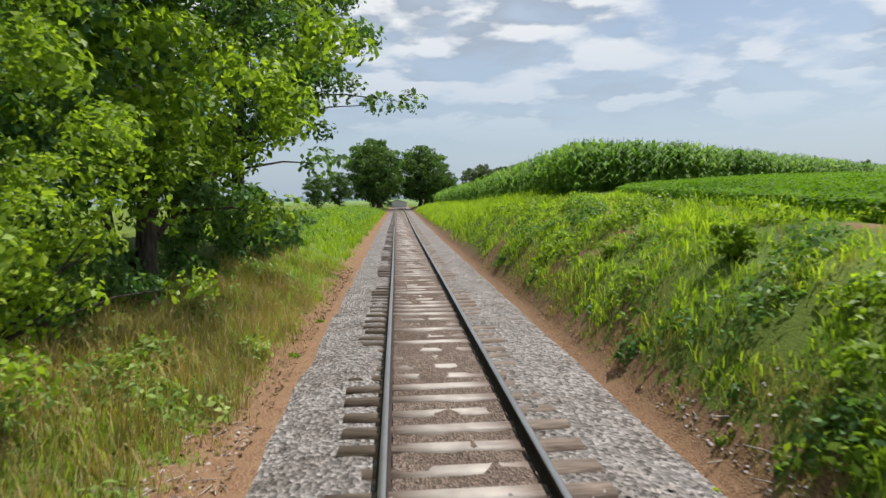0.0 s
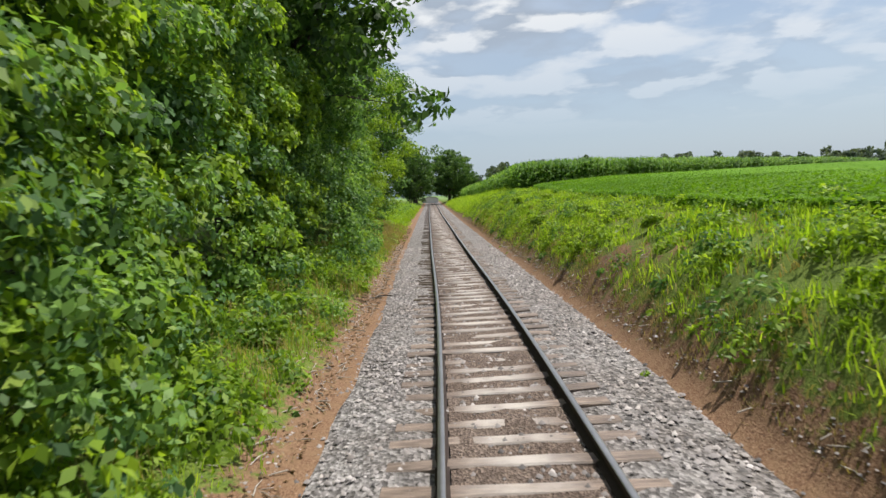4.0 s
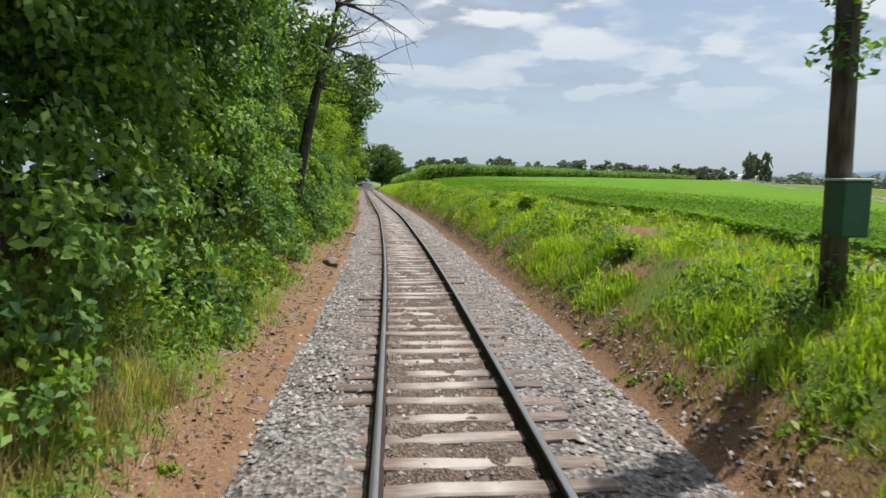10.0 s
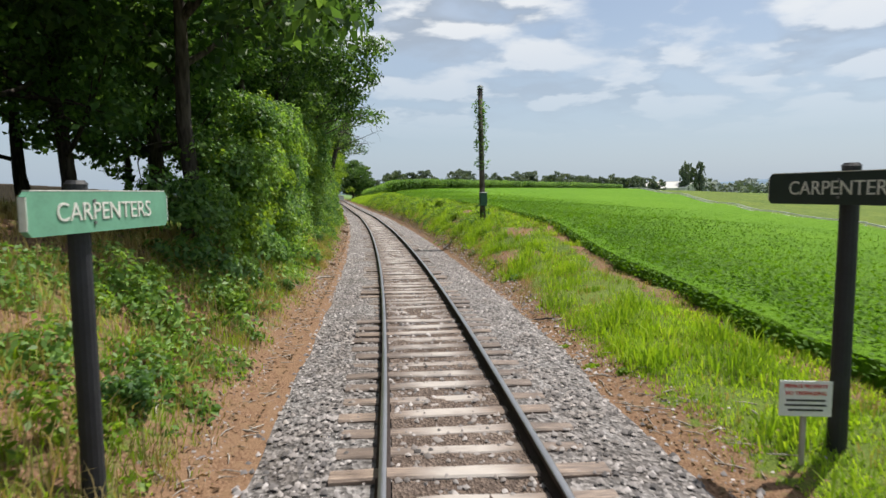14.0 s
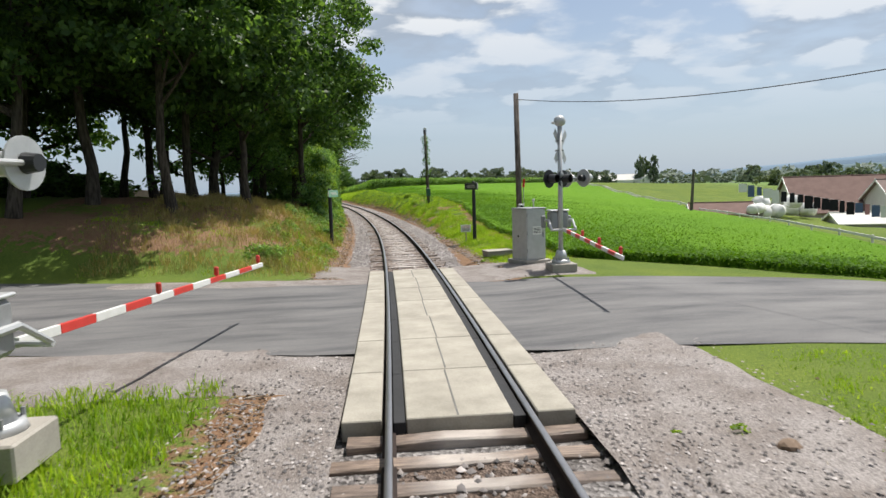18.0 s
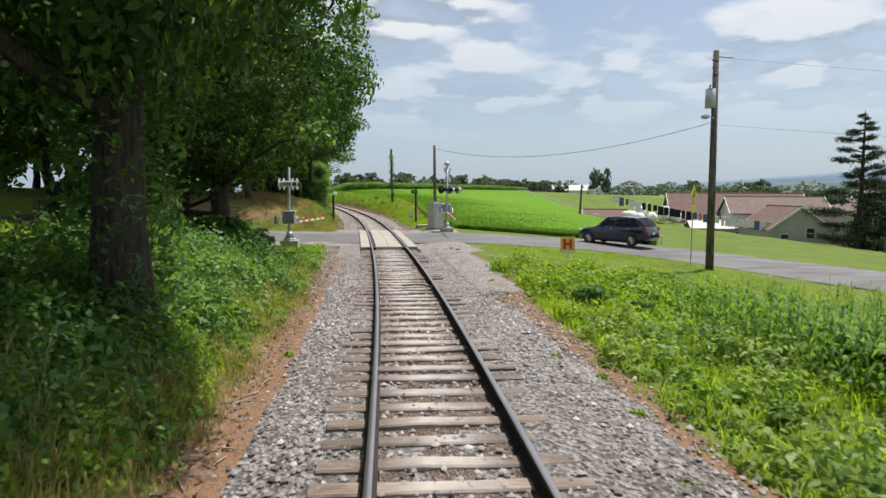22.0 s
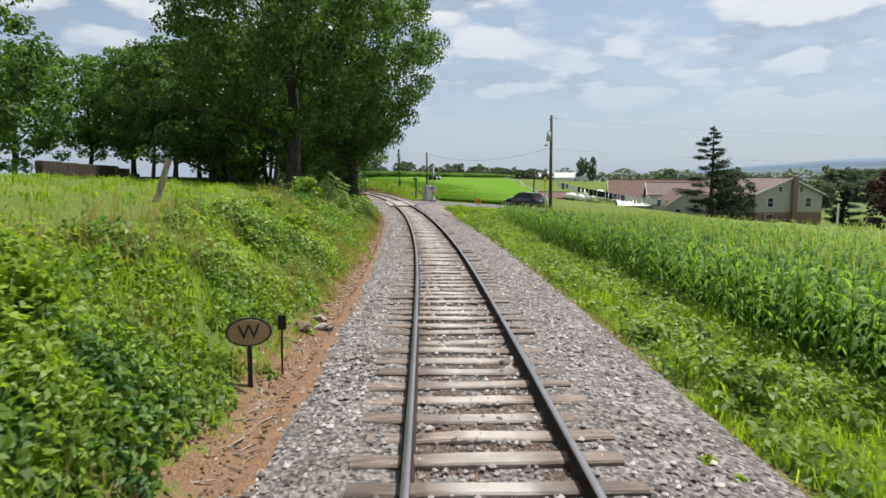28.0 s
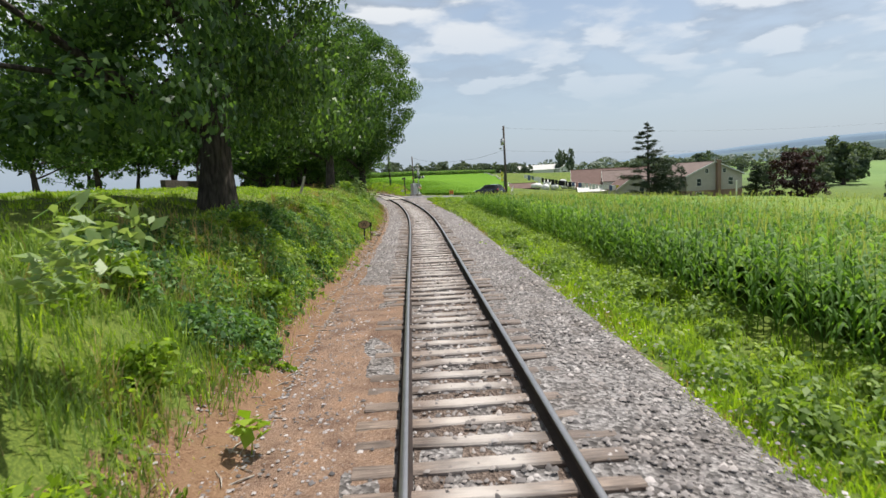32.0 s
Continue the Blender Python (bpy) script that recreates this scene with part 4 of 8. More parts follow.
def plant_trees():
    rng = np.random.default_rng(8)
    near = [(q, -8.4 if -29 < q < 1 or q < -50 else -rng.uniform(5.6, 6.8), rng.uniform(.8, 1.05)) for q in np.arange(28, -58, -5.0) if not 6 < q < 20]
    near += [(-44, -5.4, 1.1), (-60.5, -9.6, 1.1), (-4.5, -8.0, 1.0), (7.5, -6.8, 0.95), (12.5, -8.8, 1.0), (-93.4, -7.4, 0.85)]
    light = [(17.7, -4.9, 0.82), (12.0, -4.5, 0.4), (-20.5, -5.0, 0.62), (-24.5, -5.2, 0.6)]
    back = [(q, -rng.uniform(10, 13), rng.uniform(.85, 1.1)) for q in np.arange(30, -56, -9.0)]
    # on the slope by the crossing, with bare trunks
    high = [(-67.3, -6.8, 1.0), (-66.2, -9.4, 1.2), (-60.3, -13.0, 1.25), (-57.0, -15.7, 1.2), (-59.8, -5.0, 1.08), (-70.5, -12.5, 1.3), (-66, -17, 1.3), (-74, -19.5, 1.35), (-71, -25, 1.3), (-76, -26, 1.3), (-62, -12, 1.2), (-71.5, -8.8, 1.1), (-73.6, -13.5, 1.2), (-50, -9.2, 1.15), (-1.5, -5.6, 1.1), (-95.0, -11.5, 1.1)]
    # past the crossing, on the higher ground
    back += [(-64, -20, 1.2), (-59, -28, 1.2), (-54, -22, 1.2), (-76, -40, 1.3), (-62, -24, 1.2), (-66, -31, 1.3), (-58, -33, 1.3), (-60, -38, 1.3)]
    low = [(-101, -14.5, 1.0), (-95, -15, 1.1), (-107, -28, 1.15), (-116, -29, 1.0), (-104, -12.5, 0.9)]
    for first, kinds, spots in ((0, 3, near), (3, 1, light), (4, 2, back), (6, 2, high), (8, 1, low)):
        for k, (q, o, size) in enumerate(spots):
            plant(first + k % kinds, q + rng.uniform(-.2, .2), o, size, rng)


plant_trees()

def lopsided(arrays, low=0.5, middle=0.72, high=1.0):
    """The crown drawn in on its right side, low down."""
    v, f = arrays
    v = v.copy()
    k = np.interp(v[:, 2], [0, 5, 10], [low, middle, high])
    v[:, 0] = np.where(v[:, 0] > 0.5, 0.5 + (v[:, 0] - 0.5) * k, v[:, 0])
    return v, f


GIANT = tree_meshes(71, 17.0, 8.2, 0.48, 54000, 0.25, 0.10, 330, tuft=(0.065, 0.16))


BROAD = tree_meshes(75, 14.0, 7.4, 0.42, 68000, 0.21, 0.14, 260, tuft=(0.075, 0.18), skirt=90)


def plant_giants():
    rng = np.random.default_rng(4)
    first = None
    one_sided = tuple(lopsided(a) for a in GIANT)
    for q, o, size, wide, label in ((-108.9, -4.1, 0.95, 0.8, "huge old deciduous tree with a vine-clad trunk on the bank"), (-117.7, -6.4, 0.84, 0.9, "large dark-leaved tree on the bank above the track"),
                              (-95.2, -6.0, 0.78, 0.92, "large leafy tree overhanging the crossing signal")):
        m = place(q, o, float(land(q, o)) - 0.2, 90 if q > -100 else rng.uniform(-25, 25)) @ Matrix.Diagonal((size * wide, size * wide, size, 1))
        if first is None:
            first = make_tree("large_tree", one_sided, m, LEAF_TREE, label, "tree", "large trees on the bank")
        else:
            ob = copy_thing(first, m)
            ob.matrix_world = m
            tagged(ob, label)
    make_tree("spreading_tree", tuple(lopsided(a, 0.45, 0.6, 0.85) for a in BROAD), place(-150.4, -5.45, float(land(-150.4, -5.45)) - 0.2), LEAF_TREE, "large spreading tree casting shade over the bank", "tree", "large trees on the bank")
    # vines on the big trunk
    n = 2600
    a, z = rng.uniform(0, 6.28, n), rng.uniform(0, 1, n) ** 0.8 * 6.5
    r = 0.5 + rng.uniform(0, 0.35, n)
    at = along(-108.9, -4.1, float(land(-108.9, -4.1))) + np.stack([np.cos(a) * r, np.sin(a) * r, z], 1)
    v, f = leaves(at, 0.15, rng, 0.4, 0.6)
    vine = mesh_part("climbing_vine", np_mesh("climbing_vine", v, f, LEAF_HEDGE))
    tagged(vine, "dense green creeper climbing the big tree trunk", "vine")


plant_giants()


ROUND = tree_meshes(91, 13.6, 5.9, 0.4, 9000, 0.5, 0.03, 130)


def plant_wood_edge():
    """The round trees where the track vanishes."""
    rng = np.random.default_rng(6)
    first = None
    for q, o, size in ((124, -4.2, 1.0), (132, -5.6, 1.05), (141, 4.4, 1.0), (148, 5.8, 1.05), (150, -4.4, 0.95), (118, -11, 0.5), (136, 9, 0.6), (112, -14, 0.45)):
        m = place(q, o, float(land(q, o)) - 0.2, rng.uniform(0, 360)) @ Matrix.Scale(size, 4)
        if first is None:
            first = make_tree("round_tree", ROUND, m, LEAF_TREE, "round dense green tree at the far end of the track", "tree", "trees at the track's end")
        else:
            copy_thing(first, m).matrix_world = m


plant_wood_edge()


def leaning_tree():
    """Dark leaning trunk with bare twigs over the track."""
    rng = np.random.default_rng(33)
    q = -31.9
    t = thing("leaning_tree", Matrix(), "leaning dark tree trunk with bare spreading twigs", "tree")
    base = along(np.full(7, q), [-3.9, -3.6, -3.35, -3.1, -2.85, -2.55, -2.2], [0.2, 1.6, 3.0, 4.3, 5.4, 6.6, 8.0])
    base[:, 1] += np.linspace(0, 1.2, 7)
    mesh_part("trunk", np_mesh("trunk", *tube_arrays(base, [.22, .19, .17, .16, .14, .12, .07], 9), BARK, True), t)
    pieces = []
    for k in range(26):
        b = base[rng.integers(4, 7)] + rng.normal(size=3) * 0.05
        d = np.array([rng.uniform(0.1, 1.0), rng.uniform(-.7, .9), rng.uniform(-.1, 0.9)])
        length = rng.uniform(1.6, 3.6)
        line = [b]
        for _ in range(5):
            d = d + rng.normal(size=3) * 0.16 - [0, 0, 0.04]
            d /= np.linalg.norm(d)
            line.append(line[-1] + d * length / 5)
        pieces.append(tube_arrays(line, np.linspace(.035, .006, 6), 4))
        for j in (2, 3, 4):
            e = line[j] + (d + rng.normal(size=3) * 0.6) * length * 0.22
            pieces.append(tube_arrays([line[j], (line[j] + e) / 2 + rng.normal(size=3) * .04, e], [.012, .008, .004], 3))
    mesh_part("twigwork", np_mesh("twigwork", *joined(pieces), BARK), t, "bare grey twigs")
    stub = along(np.full(4, -41.0), [-4.5, -4.3, -4.1, -4.2], [0.9, 2.2, 3.5, 4.2])
    d = thing("dead_stump", Matrix(), "bleached broken dead tree stub among leaves", "dead tree")
    mesh_part("trunk", np_mesh("trunk", *tube_arrays(stub, [.09, .075, .06, .025], 7), BARK_DEAD, True), d)
    mesh_part("branch", np_mesh("branch", *tube_arrays(along(np.full(3, -41.0), [-4.15, -3.95, -3.8], [3.0, 3.6, 3.9]), [.04, .03, .015], 6), BARK_DEAD, True), d)


leaning_tree()


# ---------------------------------------------------------------- the leafy wall left of the track
def build_curtain():
    """Vines and brush from the ground up into the crowns, in hanging tufts."""
    rng = np.random.default_rng(14)
    for name, n, s0, s1, mat, size, seed in (("brush_wall", 96000, 17, -63, LEAF_HEDGE, 0.13, 0.0), ("vine_wall", 80000, 14, -62, LEAF_VINE, 0.125, 4.0), ("bright_wall", 26000, 12, -60, LEAF_LIGHT, 0.13, 9.0), ("sunny_wall", 40000, -2, -31, LEAF_LIGHT, 0.16, 12.0), ("sunny_brush", 30000, -44, -60, LEAF_VINE, 0.13, 15.0), ("sunny_sprays", 14000, -45, -61, LEAF_LIGHT, 0.12, 17.0), ("bank_brush", 16000, 34, 12, LEAF_HEDGE, 0.17, 2.0), ("inner_brush", 30000, 16, -53, LEAF_TREE, 0.26, 21.0)):
        c = n // 64
        s = rng.uniform(s1, s0, c)
        top = np.interp(s, [-63, -58, -50, -40, -31, -23, -16, -6, 0, 14, 20, 34], [1.2, 3.4, 4.6, 5.6, 4.4, 3.3, 3.8, 5.6, 6.2, 5.0, 2.2, 1.2]) * (1 + 0.22 * lumps(s * 0.6, s * 0, 1.0))
        h = rng.uniform(0, 1, c) ** 0.85
        z = h * top
        o = -2.75 - 0.4 * np.sin(h * 2.6) - 0.9 * (h - 0.2) + 0.5 * lumps(s, z * 1.2, seed) - rng.exponential(0.25, c)
        o -= np.interp(s, [-63, -54, -52, -48.5, -45, -36, -33, -30, -15, -11, -3, 2, 8, 13, 34], [1.0, 0.55, 1.2, 1.0, 0.3, 0.25, 0.7, 0.25, 0.2, 1.2, 1.2, 0.6, 0.4, 2.4, 2.2]) * np.clip(1.2 - h, 0, 1)
        keep = lumps(s * 0.9, z * 0.9, seed + 7) + 0.5 > rng.uniform(-0.2, 0.5, c)
        s, z, o = s[keep], z[keep], o[keep]
        if name == "inner_brush":
            o, z = o - 4.2, z * 1.1
        radius = rng.uniform(0.2, 0.62, len(s)) * np.interp(z, [0, 2.5], [0.75, 1.1])
        o = np.minimum(o, -2.45 - radius * 0.6)
        z = np.maximum(land(s, o), -.1) + z * 0.96
        q, off, up, face = domes(s, o, z, radius, radius * 0.8, n, rng, 0.8)
        up -= 0.25 * rng.exponential(0.4, n) * (rng.random(n) < 0.3)
        keep = (off < -2.25) & (up > land(q, off))
        at = along(q[keep], off[keep], up[keep])
        stuff(name, leaves(at, size, rng, 0.5, 0.55, face[keep]), mat, "dense wall of vines and brush hanging beside the track", "brush")


build_curtain()


def carpet(name, s0, s1, o0, o1, count, height, size, mat, label, category, seed, spots=None, slim=0.5, nearest=2.35, fade=None):
    """Low rounded tufts of leaves over the ground, with gaps between them."""
    rng = np.random.default_rng(seed)
    c = count // 34
    s, o = rng.uniform(min(s0, s1), max(s0, s1), c), rng.uniform(o0, o1, c)
    l = 0.75 * lumps(s * 1.3, o * 1.6, seed) + 0.5 * lumps(s * 3.1, o * 3.3, seed + 5)
    keep = np.abs(o) > nearest + 0.08
    if fade:
        keep &= rng.random(c) < np.clip((s - fade[0]) / (fade[1] - fade[0]), 0, 1)
    if spots is not None:
        keep &= l > spots
    keep &= ~on_road(s, o, 0.7) & ~(bare(s, o) & (rng.random(c) < 0.88))
    s, o, l = s[keep], o[keep], l[keep]
    tall = height * np.clip((np.abs(o) - 2.0) / 1.3, 0.3, 1) * np.clip(0.6 + 0.7 * l, 0.2, 1.3) * rng.uniform(0.55, 1.15, len(s))
    radius = np.clip(tall * rng.uniform(0.6, 1.1, len(s)), 0.09, 0.55)
    q, off, z, face = domes(s, o, land(s, o), radius, tall, int(count * keep.mean()), rng)
    ok = (np.abs(off) > nearest - 0.1) & ~on_road(q, off, 0.3)
    q, off, z, face = q[ok], off[ok], z[ok], face[ok]
    return stuff(name, leaves(along(q, off, np.maximum(z, land(q, off) + 0.02)), size, rng, 0.2, slim, face), mat, label, category)


def sward(name, s0, s1, o0, o1, count, height, width, mat, label, category, seed, spots=None, shape=None, fade=None):
    """Grass over the ground, in tufts."""
    rng = np.random.default_rng(seed)
    c = count // 9
    s, o = rng.uniform(min(s0, s1), max(s0, s1), c), rng.uniform(o0, o1, c)
    l = lumps(s * 1.7, o * 1.9, seed * 0.7)
    keep = (np.abs(o) > 2.3) & ~on_road(s, o, 0.35) & ~(bare(s, o) & (rng.random(c) < 0.85))
    if fade:
        keep &= rng.random(c) < np.clip((s - fade[0]) / (fade[1] - fade[0]), 0, 1)
    if spots is not None:
        keep &= l > spots
    if shape is not None:
        keep &= shape(s, o)
    s, o, l = (np.repeat(a[keep], 9) for a in (s, o, l))
    tall = np.repeat(rng.uniform(0.55, 1.25, len(s) // 9), 9)
    s, o = s + rng.normal(size=len(s)) * 0.10, o + rng.normal(size=len(s)) * 0.10
    return stuff(name, blades(along(s, o, ground_z(s, o) - 0.02), height * tall * (1 + 0.4 * l) * np.clip((np.abs(o) - 1.9) / 1.2, 0.35, 1), width, rng, 0.8), mat, label, category)


def build_low_plants():
    # left, before the crossing: foot of the wall, dry grass, and the bank under the trees
    sward("dry_grass", 30, -78, -5.4, -2.4, 30000, 0.40, 0.012, STRAW, "dry tan grass along the foot of the bank", "grass", 61, -0.3)
    sward("bank_grass", 60, -64, -4.6, -2.5, 16000, 0.30, 0.014, GRASS_TALL, "green grass along the foot of the bank", "grass", 62, 0.05)
    carpet("ground_ivy", 4, -66, -4.8, -2.5, 34000, 0.5, 0.11, LEAF_VINE, "low leafy weeds at the foot of the bank", "weeds", 63, -0.1)
    sward("slope_grass", -58, -77.3, -10, -2.6, 26000, 0.32, 0.013, STRAW, "thin dry grass on the earthen slope under trees", "grass", 64, -0.4)
    carpet("slope_weeds", -60, -76.0, -5.2, -2.6, 24000, 0.34, 0.10, LEAF_VINE, "leafy weeds around the station sign post", "weeds", 65, 0.02)
    carpet("slope_sprays", -64, -77.0, -4.6, -2.6, 9000, 0.3, 0.10, LEAF_LIGHT, "bright leafy weeds around the station sign post", "weeds", 196, 0.15)
    sward("pale_patch", -45, -54, -5.0, -2.6, 15000, 0.42, 0.012, STRAW, "pale dry grass at the foot of the bank", "grass", 88, -0.3)
    sward("foot_grass", 30, -77, -4.2, -2.55, 30000, 0.24, 0.014, GRASS, "green grass at the foot of the brush", "grass", 162, -0.3)
    sward("foot_hay", -94, -178, -4.6, -2.6, 36000, 0.24, 0.013, GRASS_TALL, "green grass between the creepers", "grass", 163, -0.4)
    carpet("sunny_weeds", 8.5, -17, -5.0, -2.75, 34000, 0.55, 0.12, LEAF_LIGHT, "bright leafy weeds in the sun below the trees", "weeds", 164, -0.05)
    carpet("pale_weeds", 24, 8.5, -5.0, -2.7, 12000, 0.45, 0.11, LEAF_DITCH, "pale leafy weeds in the dry grass", "weeds", 197, 0.1)
    # left, past the crossing
    carpet("hedge_bank", -93.5, -112, -7, -2.6, 36000, 0.55, 0.12, LEAF_VINE, "thick green vines covering the bank", "vines", 66, -0.5)
    carpet("bright_vines", -96, -150, -4.9, -2.75, 74000, 0.40, 0.095, LEAF_LIGHT, "bright green vines and weeds on the bank", "vines", 67, -0.1)
    carpet("shade_brush", -99, -119, -7.0, -3.5, 34000, 0.9, 0.13, LEAF_HEDGE, "dark leafy brush below the large trees", "shrubs", 191, -0.25)
    sward("foot_straw", -98, -136, -3.3, -2.45, 20000, 0.3, 0.012, STRAW, "dry tan grass along the foot of the bank", "grass", 192, -0.35)
    carpet("dark_vines", -142, -159, -5.0, -2.75, 40000, 0.42, 0.10, LEAF_HEDGE, "dense green creepers covering the bank", "vines", 68)
    carpet("end_vines", -128, -178, -4.9, -2.8, 40000, 0.36, 0.09, LEAF_LIGHT, "bright green weeds on the bank", "vines", 69, 0.1)
    carpet("pale_vines", -127, -156, -5.0, -2.8, 34000, 0.42, 0.11, LEAF_DITCH, "pale green brambles on the bank", "vines", 193, 0.0)
    carpet("mixed_vines", -108, -150, -5.0, -2.7, 34000, 0.40, 0.10, LEAF_VINE, "green creepers and brambles covering the bank", "vines", 168, -0.2)
    sward("bank_weeds_end", -157, -178, -5.2, -2.7, 24000, 0.32, 0.014, LEAF_DITCH, "tall pale green grass and weeds on the bank", "grass", 169, -0.5)
    carpet("dark_mounds", -98, -130, -5.2, -3.0, 26000, 0.8, 0.11, LEAF_HEDGE, "dark green shrubby mounds on the bank", "shrubs", 190, 0.42)
    sward("bank_hay", -96, -178, -5.2, -2.6, 22000, 0.5, 0.012, STRAW, "dry seeding grass on the bank", "grass", 70, 0.1)
    sward("meadow", -96, -178, -18, -4.9, 42000, 0.16, 0.026, GRASS, "mown green meadow above the bank", "grass", 71)
    sward("dry_patch", 23, 8.5, -5.0, -2.6, 17000, 0.42, 0.012, STRAW, "thick dry tan grass around the tree foot", "grass", 82)
    carpet("edge_weeds", 30, -176, -2.7, -1.95, 9000, 0.22, 0.09, LEAF_LIGHT, "small weeds at the ballast edge", "weeds", 83, 0.3, 0.5, 1.95)
    carpet("edge_weeds", 30, -176, 1.95, 2.7, 9000, 0.2, 0.09, LEAF_LIGHT, "small weeds at the ballast edge", "weeds", 84, 0.3, 0.5, 1.95)
    carpet("earth_weeds", -118, -176, -3.4, -2.3, 14000, 0.36, 0.11, LEAF_LIGHT, "leafy weeds creeping over the bare earth", "weeds", 85, 0.12)
    sward("slope_green", -68, -77.6, -11, -2.7, 9000, 0.10, 0.014, GRASS, "patchy low grass on the earthen slope", "grass", 86, 0.0)
    sward("edge_hay", -126, -178, 2.6, 3.4, 12000, 0.16, 0.012, STRAW, "short yellow grass along the ballast edge", "grass", 87, -0.1)
    # right bank before the crossing
    sward("tall_weeds", 36, -60, 2.75, 7.0, 90000, 0.25, 0.02, GRASS_TALL, "tall green grass and weeds on the right bank", "grass", 72, -0.2, lambda s, o: worn(s, o) < 0.35, (-60, -34))
    sward("far_verge", 36, 114, 2.7, 8.5, 34000, 0.5, 0.035, GRASS_TALL, "tall green grass along the far track", "grass", 198, -0.6)
    sward("far_bank", 32, 114, -10, -2.6, 26000, 0.45, 0.035, GRASS, "rough green grass along the far track", "grass", 199, -0.6)
    carpet("far_brush", 34, 112, -8.5, -3.2, 15000, 0.9, 0.2, LEAF_VINE, "leafy bushes along the far track", "shrubs", 200, 0.1)
    sward("bank_sward", -24, -77.3, 2.55, 7.5, 64000, 0.14, 0.018, GRASS, "bright green grass on the bank", "grass", 73, -0.7,
          lambda s, o: (o < np.interp(s, [-77, -66, -50, -36, -20], [5.2, 4.7, 6.0, 6.6, 6.4])) & (o > np.interp(s, [-77, -64, -56, -44, -36], [2.7, 2.55, 2.95, 3.0, 2.8])) & (worn(s, o) < 0.3) & (o < soy_near(s) - 0.4))
    sward("bank_tufts", -36, -70, 2.7, 4.6, 26000, 0.3, 0.02, GRASS, "bright tufts of grass on the bank", "grass", 89, 0.1, lambda s, o: worn(s, o) < 0.35)
    carpet("bank_weeds", 36, -54, 2.7, 6.6, 84000, 0.36, 0.11, LEAF_LIGHT, "broad-leaved green weeds on the right bank", "weeds", 74, 0.0, fade=(-54, -34))
    carpet("bank_brambles", 30, -46, 2.75, 5.4, 30000, 0.42, 0.10, LEAF_HEDGE, "dark tangled weeds hanging over the cut bank", "weeds", 174, 0.1)
    sward("bank_straw", 30, -77, 2.3, 6.2, 30000, 0.16, 0.012, STRAW, "dry grass at the foot of the right bank", "grass", 75, -0.1)
    sward("sign_lawn", -62, -77.4, 2.7, 5.3, 26000, 0.11, 0.016, GRASS_TALL, "bright mown grass around the station sign", "grass", 194, -0.5)
    sward("field_margin", -40, -77, 4.4, 7.4, 8000, 0.12, 0.014, STRAW, "dry margin between bank and field", "grass", 76, -0.2,
          lambda s, o: np.abs(o - np.interp(s, [-77, -66, -50, -36], [5.3, 4.85, 6.2, 6.8])) < 0.4)
    sward("foot_stalks", 30, -60, 2.42, 3.15, 22000, 0.2, 0.01, STRAW, "dry stalks and roots at the foot of the cut bank", "grass", 175, -0.3)
    carpet("foot_weeds", 30, -58, 2.55, 3.1, 9000, 0.3, 0.09, LEAF_HEDGE, "dark weeds at the foot of the cut bank", "weeds", 176, 0.3)
    # lawn by the crossing
    sward("lawn", -87.6, -101, 3.0, 14.5, 36000, 0.075, 0.016, GRASS, "short mown lawn beside the crossing", "lawn", 77, None,
          lambda s, o: o > np.interp(s, [-101, -97, -92, -89.5], [2.6, 2.95, 3.4, 4.6]))
    sward("verge_grass", -88.6, -97, -9.0, -2.75, 26000, 0.2, 0.016, GRASS, "green grass verge beside the gravel", "grass", 177, -0.75,
          lambda s, o: o < np.interp(s, [-97, -91.5, -88.8], [-3.1, -3.0, -2.9]))
    carpet("lawn_weeds", -96.5, -110, 3.1, 9.0, 30000, 0.5, 0.13, LEAF_LIGHT, "dark and bright leafy weeds in the ditch", "weeds", 78, -0.15)
    # right, past the crossing
    carpet("ditch_weeds", -106, -178, 3.0, 6.2, 62000, 0.6, 0.14, LEAF_DITCH, "pale green leafy weeds between ballast and corn", "weeds", 79, -0.45)
    sward("edge_green", -140, -178, 2.65, 3.9, 34000, 0.17, 0.018, GRASS_TALL, "short bright grass along the ballast edge", "grass", 195, -0.3)
    sward("ditch_grass", -102, -178, 3.0, 6.2, 30000, 0.34, 0.016, GRASS_TALL, "green grass between ballast and corn", "grass", 80, -0.3)


build_low_plants()


